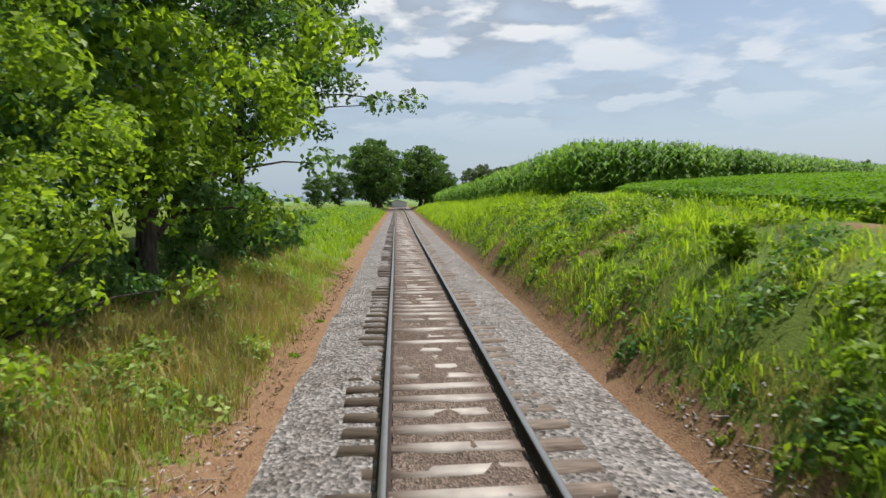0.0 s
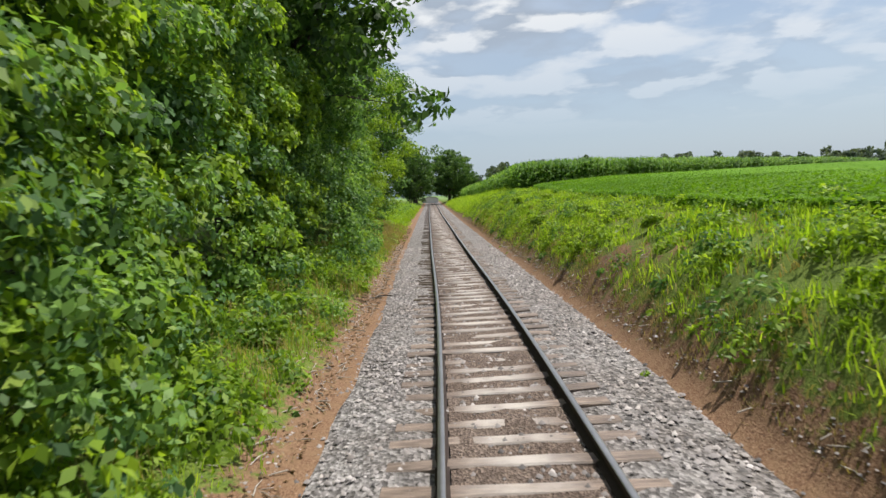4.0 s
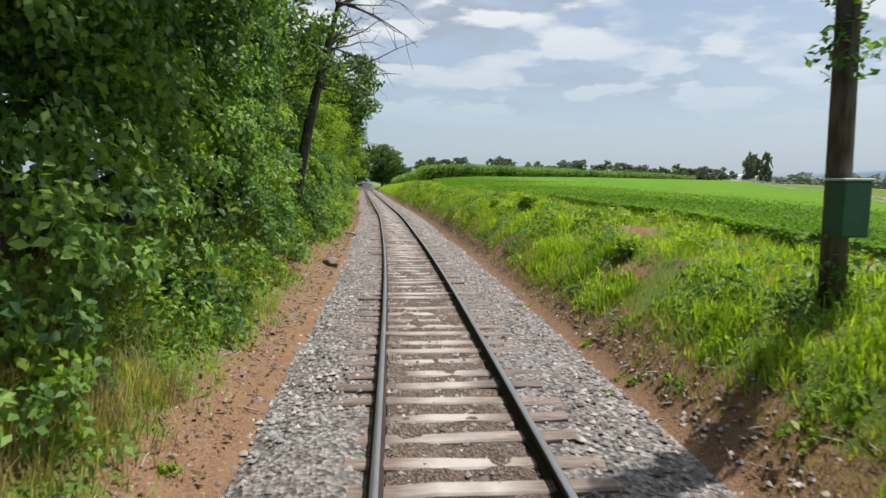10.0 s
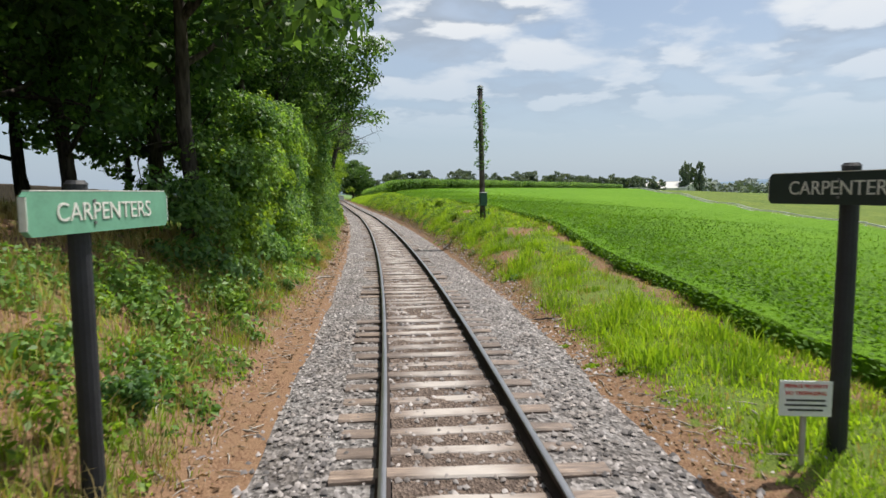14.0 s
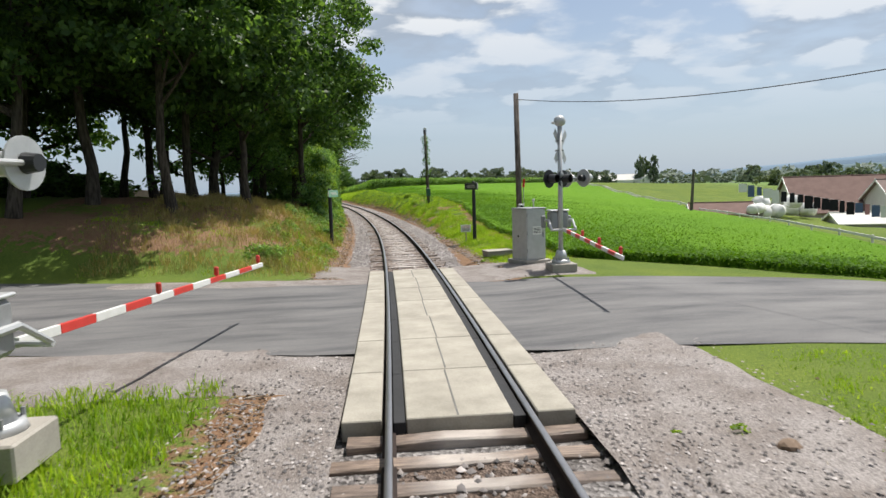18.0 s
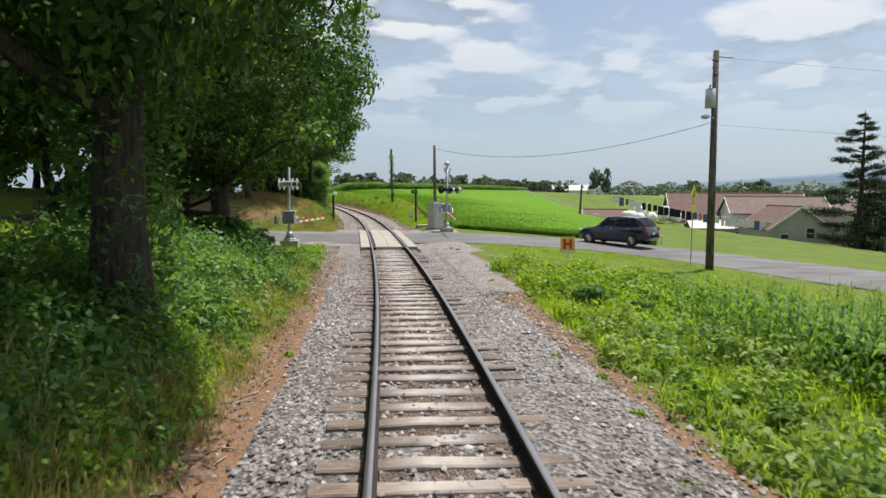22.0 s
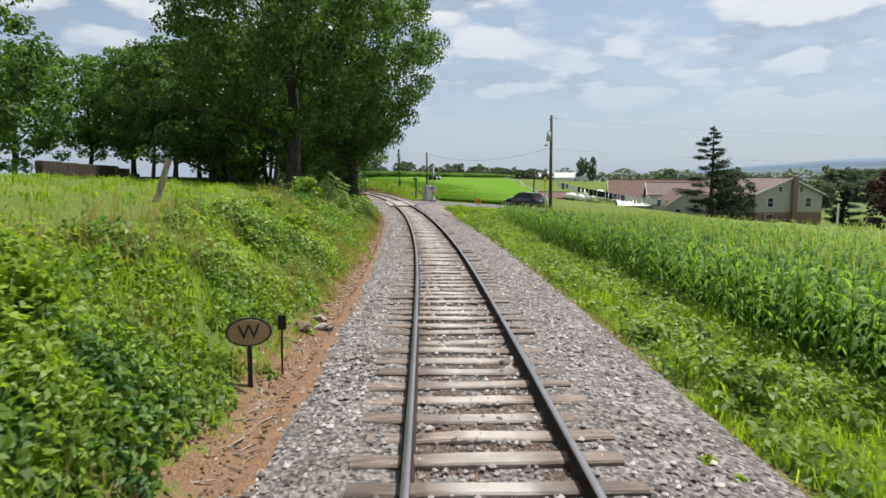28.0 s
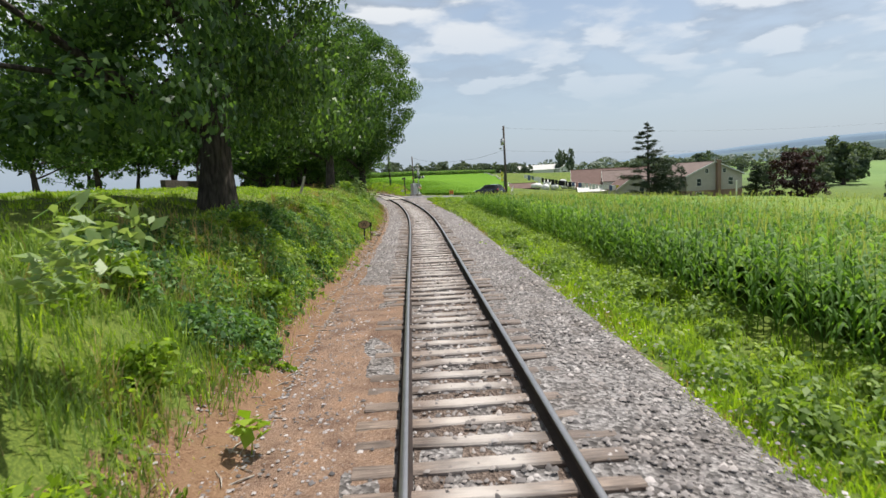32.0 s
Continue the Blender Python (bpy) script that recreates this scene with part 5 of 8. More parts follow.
def plant_bushes():
    """Single leafy bushes that stand out of the weeds."""
    rng = np.random.default_rng(101)
    kinds = []
    for k, mat in enumerate((LEAF_LIGHT, LEAF_DITCH, LEAF_HEDGE)):
        stems, crown = shrub_mesh(130 + k, 0.62, 0.95, 900, 0.14, 0.55)
        ob = thing("leafy_bush", Matrix(), ("bright green leafy bush among the bank weeds", "pale green leafy bush in the ditch", "dark green leafy bush on the bank")[k], "bush", "bushes along the track")
        mesh_part("stems", np_mesh("stems", *stems, BARK), ob)
        mesh_part("foliage", np_mesh("foliage", *crown, mat), ob)
        kinds.append(ob)
    used = [False] * 3
    spots = [(q + rng.uniform(-1, 1), rng.uniform(3.0, 5.0), 0) for q in np.arange(18, -42, -3.4)]
    spots += [(q + rng.uniform(-1, 1), rng.uniform(3.4, 5.6), 1) for q in np.arange(-108, -172, -3.0)]
    spots += [(q + rng.uniform(-.8, .8), rng.uniform(4.0, 7.6), 2 if rng.random() < .6 else 0) for q in np.arange(-98, -107, -0.9)]
    spots += [(q + rng.uniform(-1, 1), -rng.uniform(3.0, 4.4), 0) for q in np.arange(-96, -172, -2.6)]
    spots += [(q + rng.uniform(-1, 1), -rng.uniform(2.9, 3.6), int(rng.choice([0, 2]))) for q in np.arange(8, -70, -3.6)]
    far = [(q, -rng.uniform(17.5, 19.5), 2) for q in np.arange(-76, -50, 2.2)]
    spots.append((-124.7, -4.85, 3))
    dark = [(-95.6, -4.9, 2), (-96.6, -5.4, 2), (-97.4, -4.8, 2), (-98.3, -5.6, 2), (-97.2, -6.6, 2), (-95.4, -7.2, 2)]
    for q, o, k in spots + far + dark:
        size = 1.25 if k == 3 else rng.uniform(1.8, 2.8) if o < -12 else rng.uniform(1.2, 1.6) if (q, o, k) in dark else rng.uniform(0.4, 0.85)
        k = k % 3
        m = place(q, o, float(land(q, o)) - 0.05, rng.uniform(0, 360)) @ Matrix.Diagonal((size, size, size * rng.uniform(.7, 1.05), 1))
        if not used[k]:
            kinds[k].matrix_world, used[k] = m, True
        else:
            copy_thing(kinds[k], m).matrix_world = m


plant_bushes()


# ---------------------------------------------------------------- fields
def canopy_material(name, dark, mid, light, scale, far_scale):
    m, t, b = material(name, 0.85, 0.0, 0.08)
    n, w = world_noise(t, scale, 6.0, 0.7), world_noise(t, far_scale, 4.0)
    c = ramp(t, n, [(0.3, dark), (0.5, mid), (0.7, light)])
    c = mixed(t, 0.6, c, ramp(t, w, [(0.35, (0.8, 0.85, 0.8)), (0.65, (1.2, 1.12, 1.0))]), "MULTIPLY")
    t.links.new(c, b.inputs["Base Color"])
    bump(t, b, n, 1.0, 0.15)
    return m


SOY_TOP = canopy_material("soy_canopy", (0.075, 0.175, 0.009), (0.105, 0.225, 0.012), (0.135, 0.265, 0.017), 5.5, 0.1)
CORN_TOP = canopy_material("corn_canopy", (0.11, 0.18, 0.035), (0.18, 0.26, 0.06), (0.28, 0.34, 0.10), 5.0, 0.12)


def soy_far(s):
    return np.interp(s, [-90, -74, -64, -41, 10, 40, 70], [14.5, 18.8, 22.3, 30.8, 47, 54, 62])


def soy_end(o):
    """Where the soy field stops along the track: at the road's verge, and at the corn."""
    return np.maximum(road_middle(o), road_middle(np.minimum(o, 11.0)) - 0.6 * (o - 11)) + 4.6, 28 + 0.79 * (o - 6.5)


def build_soy():
    rng = np.random.default_rng(90)
    u, k = np.meshgrid(np.linspace(0, 1, 190), np.linspace(0, 1, 110) ** 1.4, indexing="ij")
    s = -84 + u * 150
    o = soy_near(s) * (1 - k) + soy_far(s) * k
    lo, hi = soy_end(o)
    s = np.clip(s, lo, hi)
    z = land(s, o) + 0.30 + 0.03 * lumps(s * 3.1, o * 3.7, 2) + 0.015 * lumps(s * 7, o * 8, 5) - 0.34 * (k < 0.001) - 0.34 * np.clip(1 - (s - lo) / 0.7, 0, 1)
    i, j = np.meshgrid(np.arange(189), np.arange(109), indexing="ij")
    f = np.stack([i * 110 + j, i * 110 + j + 1, (i + 1) * 110 + j + 1, (i + 1) * 110 + j], -1).reshape(-1, 4)
    field = thing("soybean_field", Matrix(), "level bright green soybean field beyond the bank", "field", kind="stuff")
    mesh_part("canopy", np_mesh("canopy", along(s, o, z).reshape(-1, 3), f, SOY_TOP, True), field)
    n = 170000
    s = rng.uniform(-84, 34, n)
    d = rng.exponential(3.0, n)
    o = soy_near(s) - 0.15 + d
    o[:16000] = rng.uniform(5.2, 17, 16000)
    s[:16000] = soy_end(o[:16000])[0] + rng.exponential(0.8, 16000)
    lo, hi = soy_end(o)
    keep = (o < soy_far(s)) & (o > soy_near(s) - 0.2) & (s >= lo) & (s < hi)
    s, o, d = s[keep], o[keep], np.minimum(o - soy_near(s) + 0.15, s - lo)[keep]
    z = land(s, o) + 0.30 * rng.uniform(0, 1, len(s)) * np.exp(-d * 2) + (1 - np.exp(-d * 2)) * (0.31 + 0.03 * lumps(s * 3.1, o * 3.7, 2)) + rng.uniform(0, .045, len(s))
    mesh_part("leaves", np_mesh("leaves", *leaves(along(s, o, z), 0.085, rng, 0.0, 0.75), SOY), field)


build_soy()


def corn_template(seed, height=2.25, count=9, far=False):
    rng = np.random.default_rng(seed)
    pieces = [tube_arrays([[0, 0, 0], [0.01, 0, height * .5], [0, 0.01, height * 0.97]], [.016, .013, .006], 3)]
    for k in range(count):
        h = height * (0.16 + 0.76 * k / count)
        a = (k % 2) * math.pi + rng.normal() * 0.45
        length = rng.uniform(0.55, 0.85) * (1.0 if 1 < k < count - 2 else 0.75)
        d, side = np.array([math.cos(a), math.sin(a)]), np.array([-math.sin(a), math.cos(a)])
        q = np.array([0, 0.35, 0.7, 1.0])
        rise = np.array([0, 0.36, 0.42, 0.2]) * length
        wide = np.array([0.022, 0.048, 0.036, 0.002]) * (1.7 if far else 1.0)
        c = np.column_stack([d[0] * q * length * .68, d[1] * q * length * .68, h + rise])
        l, r = c.copy(), c.copy()
        l[:, :2] += side * wide[:, None]
        r[:, :2] -= side * wide[:, None]
        l[:, 2] += 0.02
        v = np.concatenate([l, r])
        pieces.append((v, np.array([[0, 1, 5, 4], [1, 2, 6, 5], [2, 3, 7, 6]])) if not far else (v[[0, 2, 3, 4, 6, 7]], np.array([[0, 1, 4, 3], [1, 2, 5, 4]])))
    ribbons = []
    for k in range(4):
        a = k * 1.57 + 0.4
        e = np.array([math.cos(a) * 0.08, math.sin(a) * 0.08, height + 0.2])
        side = np.array([-math.sin(a), math.cos(a), 0]) * 0.009
        low = np.array([0, 0, height * .95])
        ribbons.append((np.array([low - side, low + side, e + side, e - side]), np.array([[0, 1, 2, 3]])))
    return joined(pieces), joined(ribbons)


def corn_stand(name, s, o, rng, seed, label, height=1.0, tassels=True, far=False):
    field = thing(name, Matrix(), label, "crop", kind="stuff")
    at = along(s, o, land(s, o) - 0.03)
    which = rng.integers(0, 3, len(s))
    green, gold = [], []
    for k in range(3):
        t, top = corn_template(seed + k, 2.2, 6 if far else 10, far)
        mine = at[which == k]
        m = turned(mine, rng.uniform(0, 6.28, len(mine)), rng.uniform(0.84, 1.1, len(mine)) * np.broadcast_to(height, (len(s),))[which == k], rng.normal(size=(len(mine), 2)) * 0.05)
        green.append(repeated(*t, m))
        gold.append(repeated(*top, m[::2]))
    mesh_part("plants", np_mesh("plants", *joined(green), CORN), field)
    if tassels:
        mesh_part("tassels", np_mesh("tassels", *joined(gold), TASSEL), field, "pale golden corn tassels")
    return field


def build_corn():
    rng = np.random.default_rng(55)
    # the near field past the crossing
    rows = np.arange(6.15, 15.5, 0.76)
    s, o = np.meshgrid(np.arange(-203, -104, 0.19), rows)
    s, o = s.ravel() + rng.uniform(-.06, .06, s.size), o.ravel() + rng.normal(size=s.size) * 0.05
    keep = (s < road_middle(o) - 6.5) & (rng.random(len(s)) < np.interp(o, [6, 9, 15], [1, .75, .6]))
    corn_stand("corn_rows", s[keep], o[keep], rng, 300, "tall green corn standing in rows with dark gaps below", 0.84 * np.interp(s[keep], [-120, -104], [1, 0.62]) * np.interp(o[keep], [7, 15], [1, 0.9]))
    n = 9000
    s, o = rng.uniform(-203, -104, n), 15 + 47 * rng.uniform(0, 1, n) ** 1.5
    keep = s < road_middle(o) - 6.5
    field = corn_stand("corn_field", s[keep], o[keep], rng, 310, "wide corn field with pale tassels", 0.76 * np.interp(s[keep], [-120, -104], [1, 0.62]), True, True)
    u, k = np.meshgrid(np.linspace(0, 1, 70), np.linspace(0, 1, 70), indexing="ij")
    o = 7.2 + k * 56
    s = np.minimum(-204 + u * 98, np.maximum(road_middle(o) - 7.5, -204))
    z = land(s, o) + np.interp(o, [7, 14, 22], [0.9, 1.15, 1.4]) * np.interp(s, [-120, -104], [1, 0.62]) + 0.14 * lumps(s * 2.1, o * 2.3, 3)
    i, j = np.meshgrid(np.arange(69), np.arange(69), indexing="ij")
    f = np.stack([i * 70 + j, i * 70 + j + 1, (i + 1) * 70 + j + 1, (i + 1) * 70 + j], -1).reshape(-1, 4)
    mesh_part("leaf_canopy", np_mesh("leaf_canopy", along(s, o, z).reshape(-1, 3), f, CORN_TOP, True), field)
    # the far field behind the soy
    o = np.concatenate([rng.uniform(6.5, 11.5, 3600), rng.uniform(6.5, 78, 4600), rng.uniform(6.5, 78, 4200)])
    edge = 31 + 0.79 * (o - 6.5)
    s = edge + np.concatenate([rng.uniform(0, 95, 3600), rng.exponential(2.6, 4600), rng.uniform(0, 34, 4200)])
    far = corn_stand("distant_corn_field", s, o, rng, 320, "dense green corn field on the rise behind the soybeans", 1.05, False, True)
    u, k = np.meshgrid(np.linspace(0, 1, 40), np.linspace(0, 1, 40), indexing="ij")
    o = 7.5 + k * 72
    s = 33 + 0.79 * (o - 6.5) + u * 100
    z = land(s, o) + 1.65 + 0.14 * lumps(s * 1.7, o * 1.9, 3)
    i, j = np.meshgrid(np.arange(39), np.arange(39), indexing="ij")
    f = np.stack([i * 40 + j, i * 40 + j + 1, (i + 1) * 40 + j + 1, (i + 1) * 40 + j], -1).reshape(-1, 4)
    mesh_part("leaf_canopy", np_mesh("leaf_canopy", along(s, o, z).reshape(-1, 3), f, CORN_TOP, True), far)


build_corn()


# ---------------------------------------------------------------- crossing panels
RUBBER = plain("black_rubber", (0.03, 0.03, 0.032), 0.7, 0, 0.3, 0.3, 4.0, 0.3)


SEAM = plain("grey_mortar", (0.17, 0.165, 0.155), 0.9, 0, 0.2, 0.4, 3.0)


def build_panels():
    deck = thing("level_crossing", Matrix(), "level crossing deck of pale concrete panels between the rails", "crossing", kind="structure")
    # strips: inside edge, outside edge
    lanes = ((-0.57, 0.57), (-1.25, -0.83), (0.83, 1.25))
    joints = np.linspace(-90.3, -78.3, 8)
    for lo, hi in lanes:
        wide = hi - lo
        for k in range(7):
            a, b = joints[k] + 0.008, joints[k + 1] - 0.008
            bm = box(bm_new(), (wide, b - a, 0.22), bevel=0.012)
            ob = part("concrete_panel", bm, CONCRETE, deck)
            ob.matrix_world = place((a + b) / 2, (lo + hi) / 2, -0.116 + 0.003 * ((k * 7) % 3))
            if lo < -0.5 and hi > 0.5:
                seam = part("panel_seam", box(bm_new(), (0.022, b - a - 0.05, 0.004)), SEAM, ob, "grey mortar seam")
                seam.matrix_basis = pose(0.02 * ((k % 3) - 1), 0, 0.1105)
    for side in (-1, 1):
        for k in range(7):
            a, b = joints[k] + 0.006, joints[k + 1] - 0.006
            ob = part("flangeway_strip", box(bm_new(), (0.13, b - a, 0.14), bevel=0.006), RUBBER, deck, "black rubber flangeway filler")
            ob.matrix_world = place((a + b) / 2, side * 0.642, -0.112)


build_panels()


def build_road_edges():
    """Pale gravel aprons where the road meets the track."""
    for s0, s1, o0, o1, mat in ((-92.4, -86.2, 1.28, 4.4, GRAVEL), (-102, -90.6, 1.8, 3.7, GRAVEL), (-89.4, -86.0, -8.5, -1.28, GRAVEL), (-93.0, -88.4, -2.7, -1.28, GRAVEL), (-80.8, -76.6, 1.28, 5.5, GRAVEL), (-80.9, -78.5, -9, -1.28, GRAVEL), (-79.2, -75.4, -3.3, -1.28, GRAVEL)):
        s, o = np.linspace(s0, s1, 14), np.linspace(o0, o1, 16)
        S, O = np.meshgrid(s, o, indexing="ij")
        outer = np.abs(O - (o1 if o1 > 0 else o0))
        d = np.minimum.reduce([S - s0, s1 - S, outer] + ([(O - o0) * 5] if s0 < -100 else []))
        z = land(S, O) + 0.05 - 0.14 * np.clip(0.8 - d, 0, 1) + 0.012 * lumps(S * 3, O * 3) + 0.02 * lumps(S * 1.1, O * 1.3, 3)
        strip("gravel_apron", s, o, z, mat, "pale trodden gravel beside the crossing road", "gravel")
    # loose stones over the aprons, thicker towards the track
    rng = np.random.default_rng(52)
    n = 16000
    s, o = rng.uniform(-102, -86.5, n), rng.choice([-1, 1], n) * (1.3 + rng.exponential(1.3, n))
    keep = (np.abs(o) < 4.2) & ~on_road(s, o, -0.4) & (rng.random(n) < np.interp(s, [-102, -91, -86], [1, 0.9, 0.25])) & ~((o < -2.7) & (s < -88.8))
    s, o = s[keep], o[keep]
    v = np.array([[1, 0, 0], [0, 1, 0], [-1, 0, 0], [0, -1, 0], [0.2, 0.1, 0.6]], float)
    f = np.array([[0, 1, 4], [1, 2, 4], [2, 3, 4], [3, 0, 4]])
    m = turned(along(s, o, land(s, o) + 0.055 + 0.012 * lumps(s * 3, o * 3) + 0.02 * lumps(s * 1.1, o * 1.3, 3)), rng.uniform(0, 6.28, len(s)), rng.uniform(0.008, 0.03, len(s)))
    stuff("apron_stones", repeated(v, f, m), STONE, "loose crushed stones scattered over the gravel apron", "stones")


build_road_edges()


# ---------------------------------------------------------------- writing
def words(text, size, mat, parent, m, name="lettering", squeeze=1.0):
    curve = bpy.data.curves.new(name, "FONT")
    curve.body, curve.size, curve.align_x, curve.align_y, curve.extrude = text, size, "CENTER", "CENTER", 0.003
    tmp = bpy.data.objects.new(name, curve)
    me = bpy.data.meshes.new_from_object(tmp)
    bpy.data.objects.remove(tmp)
    me.materials.clear()
    me.materials.append(mat)
    ob = mesh_part(name, me, parent)
    ob.matrix_basis = m @ Matrix.Diagonal((squeeze, 1, 1, 1))
    return ob


CREAM = plain("cream_lettering", (0.68, 0.68, 0.62), 0.6, 0, 0.3, 0.25, 20)
SIGN_BLACK = plain("sign_dark_green", (0.022, 0.036, 0.032), 0.5, 0, 0.5, 0.25)
SIGN_GREEN = plain("faded_green_board", (0.15, 0.36, 0.24), 0.55, 0, 0.5, 0.2)
POST_BLACK = plain("black_post_timber", (0.022, 0.023, 0.027), 0.6, 0, 0.4, 0.35, 5, 0.3)


def station_sign(s, o, turn, board, label, z, shift):
    t = thing("station_name_sign", place(s, o, float(ground_z(s, o)) - 0.05, turn), label, "sign", "station name signs")
    z -= float(ground_z(s, o)) - 0.05
    bm = rod(bm_new(), (0, 0, 0), (0, 0, z + 0.2), 0.085, 0.078, 14)
    part("post", bm, POST_BLACK, t, smooth=False)
    part("post_cap", rod(bm_new(), (0, 0, z + 0.2), (0, 0, z + 0.23), 0.085, 0.06, 14), POST_BLACK, t)
    c, w, h = 0.035, 0.8, 0.148
    outline = [(-w + c, -h), (w - c, -h), (w, -h + c), (w, h - c), (w - c, h), (-w + c, h), (-w, h - c), (-w, -h + c)]
    b = part("name_board", prism(bm_new(), outline, 0.05, pose(shift, -0.11, z)), board, t)
    part("board_rim", box(bm_new(), (1.53, 0.054, 0.008), (shift, -0.11, z + 0.152)), CREAM, t, "pale rim along the top edge")
    for end in (-1, 1):
        part("end_rim", box(bm_new(), (0.008, 0.054, 0.22), (shift + end * 0.802, -0.11, z)), CREAM, t, "pale rim at the board's end")
    words("CARPENTERS", 0.185, CREAM, b, pose(shift, -0.139, z, 90, 0, 0))
    for dz in (-0.08, 0.08):
        part("bolt", rod(bm_new(), (0, -0.135, z + dz), (0, -0.145, z + dz), 0.014, sides=6), GREY_BOLT, t)
    return t


GREY_BOLT = plain("grey_bolt", (0.2, 0.2, 0.2), 0.5, 0.5, 0.5, 0.2)
station_sign(-68.8, 3.5, -79, SIGN_BLACK, "dark green station name sign on a black post", 2.44, 0.0)
station_sign(-69.3, -2.95, 79, SIGN_GREEN, "faded green station name sign on a black post", 2.30, 0.16)


def notice():
    t = thing("notice_sign", place(-68.9, 3.08, float(ground_z(-68.9, 3.08)) - 0.03, -10), "small white private property notice on a thin stake", "sign")
    part("stake", box(bm_new(), (0.05, 0.03, 0.75), (0, 0, 0.37), bevel=0.006), BARK_DEAD, t)
    part("plate", box(bm_new(), (0.46, 0.012, 0.33), (0, -0.025, 0.66), bevel=0.004), WHITE, t)
    words("PRIVATE PROPERTY", 0.05, RED, t, pose(0, -0.034, 0.775, 90, 0, 0), squeeze=0.85)
    words("NO TRESPASSING", 0.05, RED, t, pose(0, -0.034, 0.71, 90, 0, 0), squeeze=0.9)
    for k, w in enumerate((0.34, 0.36, 0.3)):
        part("text_bar", box(bm_new(), (w, 0.003, 0.018), (0, -0.033, 0.645 - 0.045 * k)), BLACK, t)


notice()


# ---------------------------------------------------------------- poles and wires
GREEN_BOX = plain("green_equipment_box", (0.025, 0.10, 0.055), 0.5, 0, 0.5, 0.2)
GLASSY = plain("dark_insulator", (0.03, 0.035, 0.035), 0.25, 0, 0.6, 0.2)


def vine_pole():
    rng = np.random.default_rng(9)
    z0 = float(ground_z(-44.9, 4.45))
    t = thing("old_signal_pole", place(-44.9, 4.45, z0 - 0.1), "old dark timber pole hung with vines beside the field", "pole")
    part("shaft", rod(bm_new(), (0, 0, 0), (-0.14, 0, 6.4), 0.14, 0.11, 12), POLE_WOOD, t, smooth=True)
    box_ = part("equipment_box", box(bm_new(), (0.34, 0.28, 0.62), (-0.02, -0.16, 1.2), bevel=0.02), GREEN_BOX, t, "green metal equipment box")
    part("lid", box(bm_new(), (0.37, 0.31, 0.03), (-0.02, -0.16, 1.525), bevel=0.008), ALU, box_, "weathered pale lid")
    for k in range(3):
        part("insulator_disc", rod(bm_new(), (-0.14, 0, 6.12 + k * 0.13), (-0.14, 0, 6.18 + k * 0.13), 0.16, 0.13, 14), GLASSY, t)
    part("pole_cap", rod(bm_new(), (-0.14, 0, 6.5), (-0.14, 0, 6.58), 0.17, 0.06, 14), GLASSY, t)
    n = 900
    z = np.concatenate([rng.uniform(3.4, 5.9, 620), rng.uniform(2.6, 3.4, 120), rng.uniform(0, .9, 160)])
    a = rng.uniform(0, 6.28, n)
    r = rng.uniform(0.1, 0.27, n) * (1 + 0.3 * np.sin(z * 7)) + (z < 1) * 0.12
    at = np.stack([np.cos(a) * r * 1.2 - 0.02 * z, np.sin(a) * r, z], 1)
    mesh_part("vine", np_mesh("vine", *leaves(at, 0.13, rng, 0.6, 0.6), LEAF_HEDGE), t, "green vine hanging from the pole")


vine_pole()


def power_pole():
    t = thing("power_pole", place(-75.1, 4.1, float(ground_z(-75.1, 4.1)) - 0.1), "bare grey timber service pole with a meter box", "pole")
    part("shaft", rod(bm_new(), (0, 0, 0), (-0.08, 0, 5.75), 0.115, 0.09, 12), POLE_WOOD, t, smooth=True)
    m = part("meter_box", box(bm_new(), (0.2, 0.12, 0.55), (0.0, -0.17, 1.62), bevel=0.012), ALU, t, "grey metal meter box")
    part("meter_dial", rod(bm_new(), (0, -0.23, 1.78), (0, -0.29, 1.78), 0.07, 0.06, 14), GLASSY, m)
    part("conduit", rod(bm_new(), (0.02, -0.14, 0), (0.02, -0.14, 1.35), 0.022, sides=8), BLACK, t)
    part("wire_hook", rod(bm_new(), (-0.08, 0, 5.55), (0.1, -0.05, 5.5), 0.015, sides=6), ALU, t)


power_pole()


def utility_pole():
    x, y, z = 6.68, -95.3, float(ground_z(-93.7, 13.1))
    t = thing("utility_pole", pose(x, y, -0.35), "tall timber utility pole with transformer and street lamp", "pole")
    part("shaft", rod(bm_new(), (0, 0, z + 0.15), (-0.05, 0.1, 8.5), 0.165, 0.11, 12), POLE_WOOD, t, smooth=True)
    tr = part("transformer", rod(bm_new(), (-0.32, 0, 6.2), (-0.32, 0, 6.95), 0.2, 0.2, 16), ALU, t, "grey cylindrical transformer", True)
    part("bushing", rod(bm_new(), (-0.32, 0.05, 6.95), (-0.3, 0.05, 7.15), 0.035, 0.025, 8), GLASSY, tr)
    part("bracket", box(bm_new(), (0.2, 0.06, 0.06), (-0.14, 0, 6.7)), ALU, tr)
    part("top_arm", rod(bm_new(), (-0.05, 0, 8.25), (0.55, -0.2, 8.2), 0.025, sides=8), ALU, t)
    for k in range(3):
        part("insulator", rod(bm_new(), (-0.2 * (k == 1) - 0.04, 0, 7.5 + 0.28 * k), (-0.2 - 0.05 * k, 0, 7.55 + 0.28 * k), 0.045, 0.03, 8), GLASSY, t)
    la = part("lamp_arm", rod(bm_new(), (0, 0, 5.75), (-0.55, -0.1, 5.9), 0.022, sides=8), ALU, t)
    part("lamp_head", ball(bm_new(), 0.16, (-0.62, -0.11, 5.82), (1.1, 1, 0.6)), ALU, la, "pale dome lamp head", True)


utility_pole()


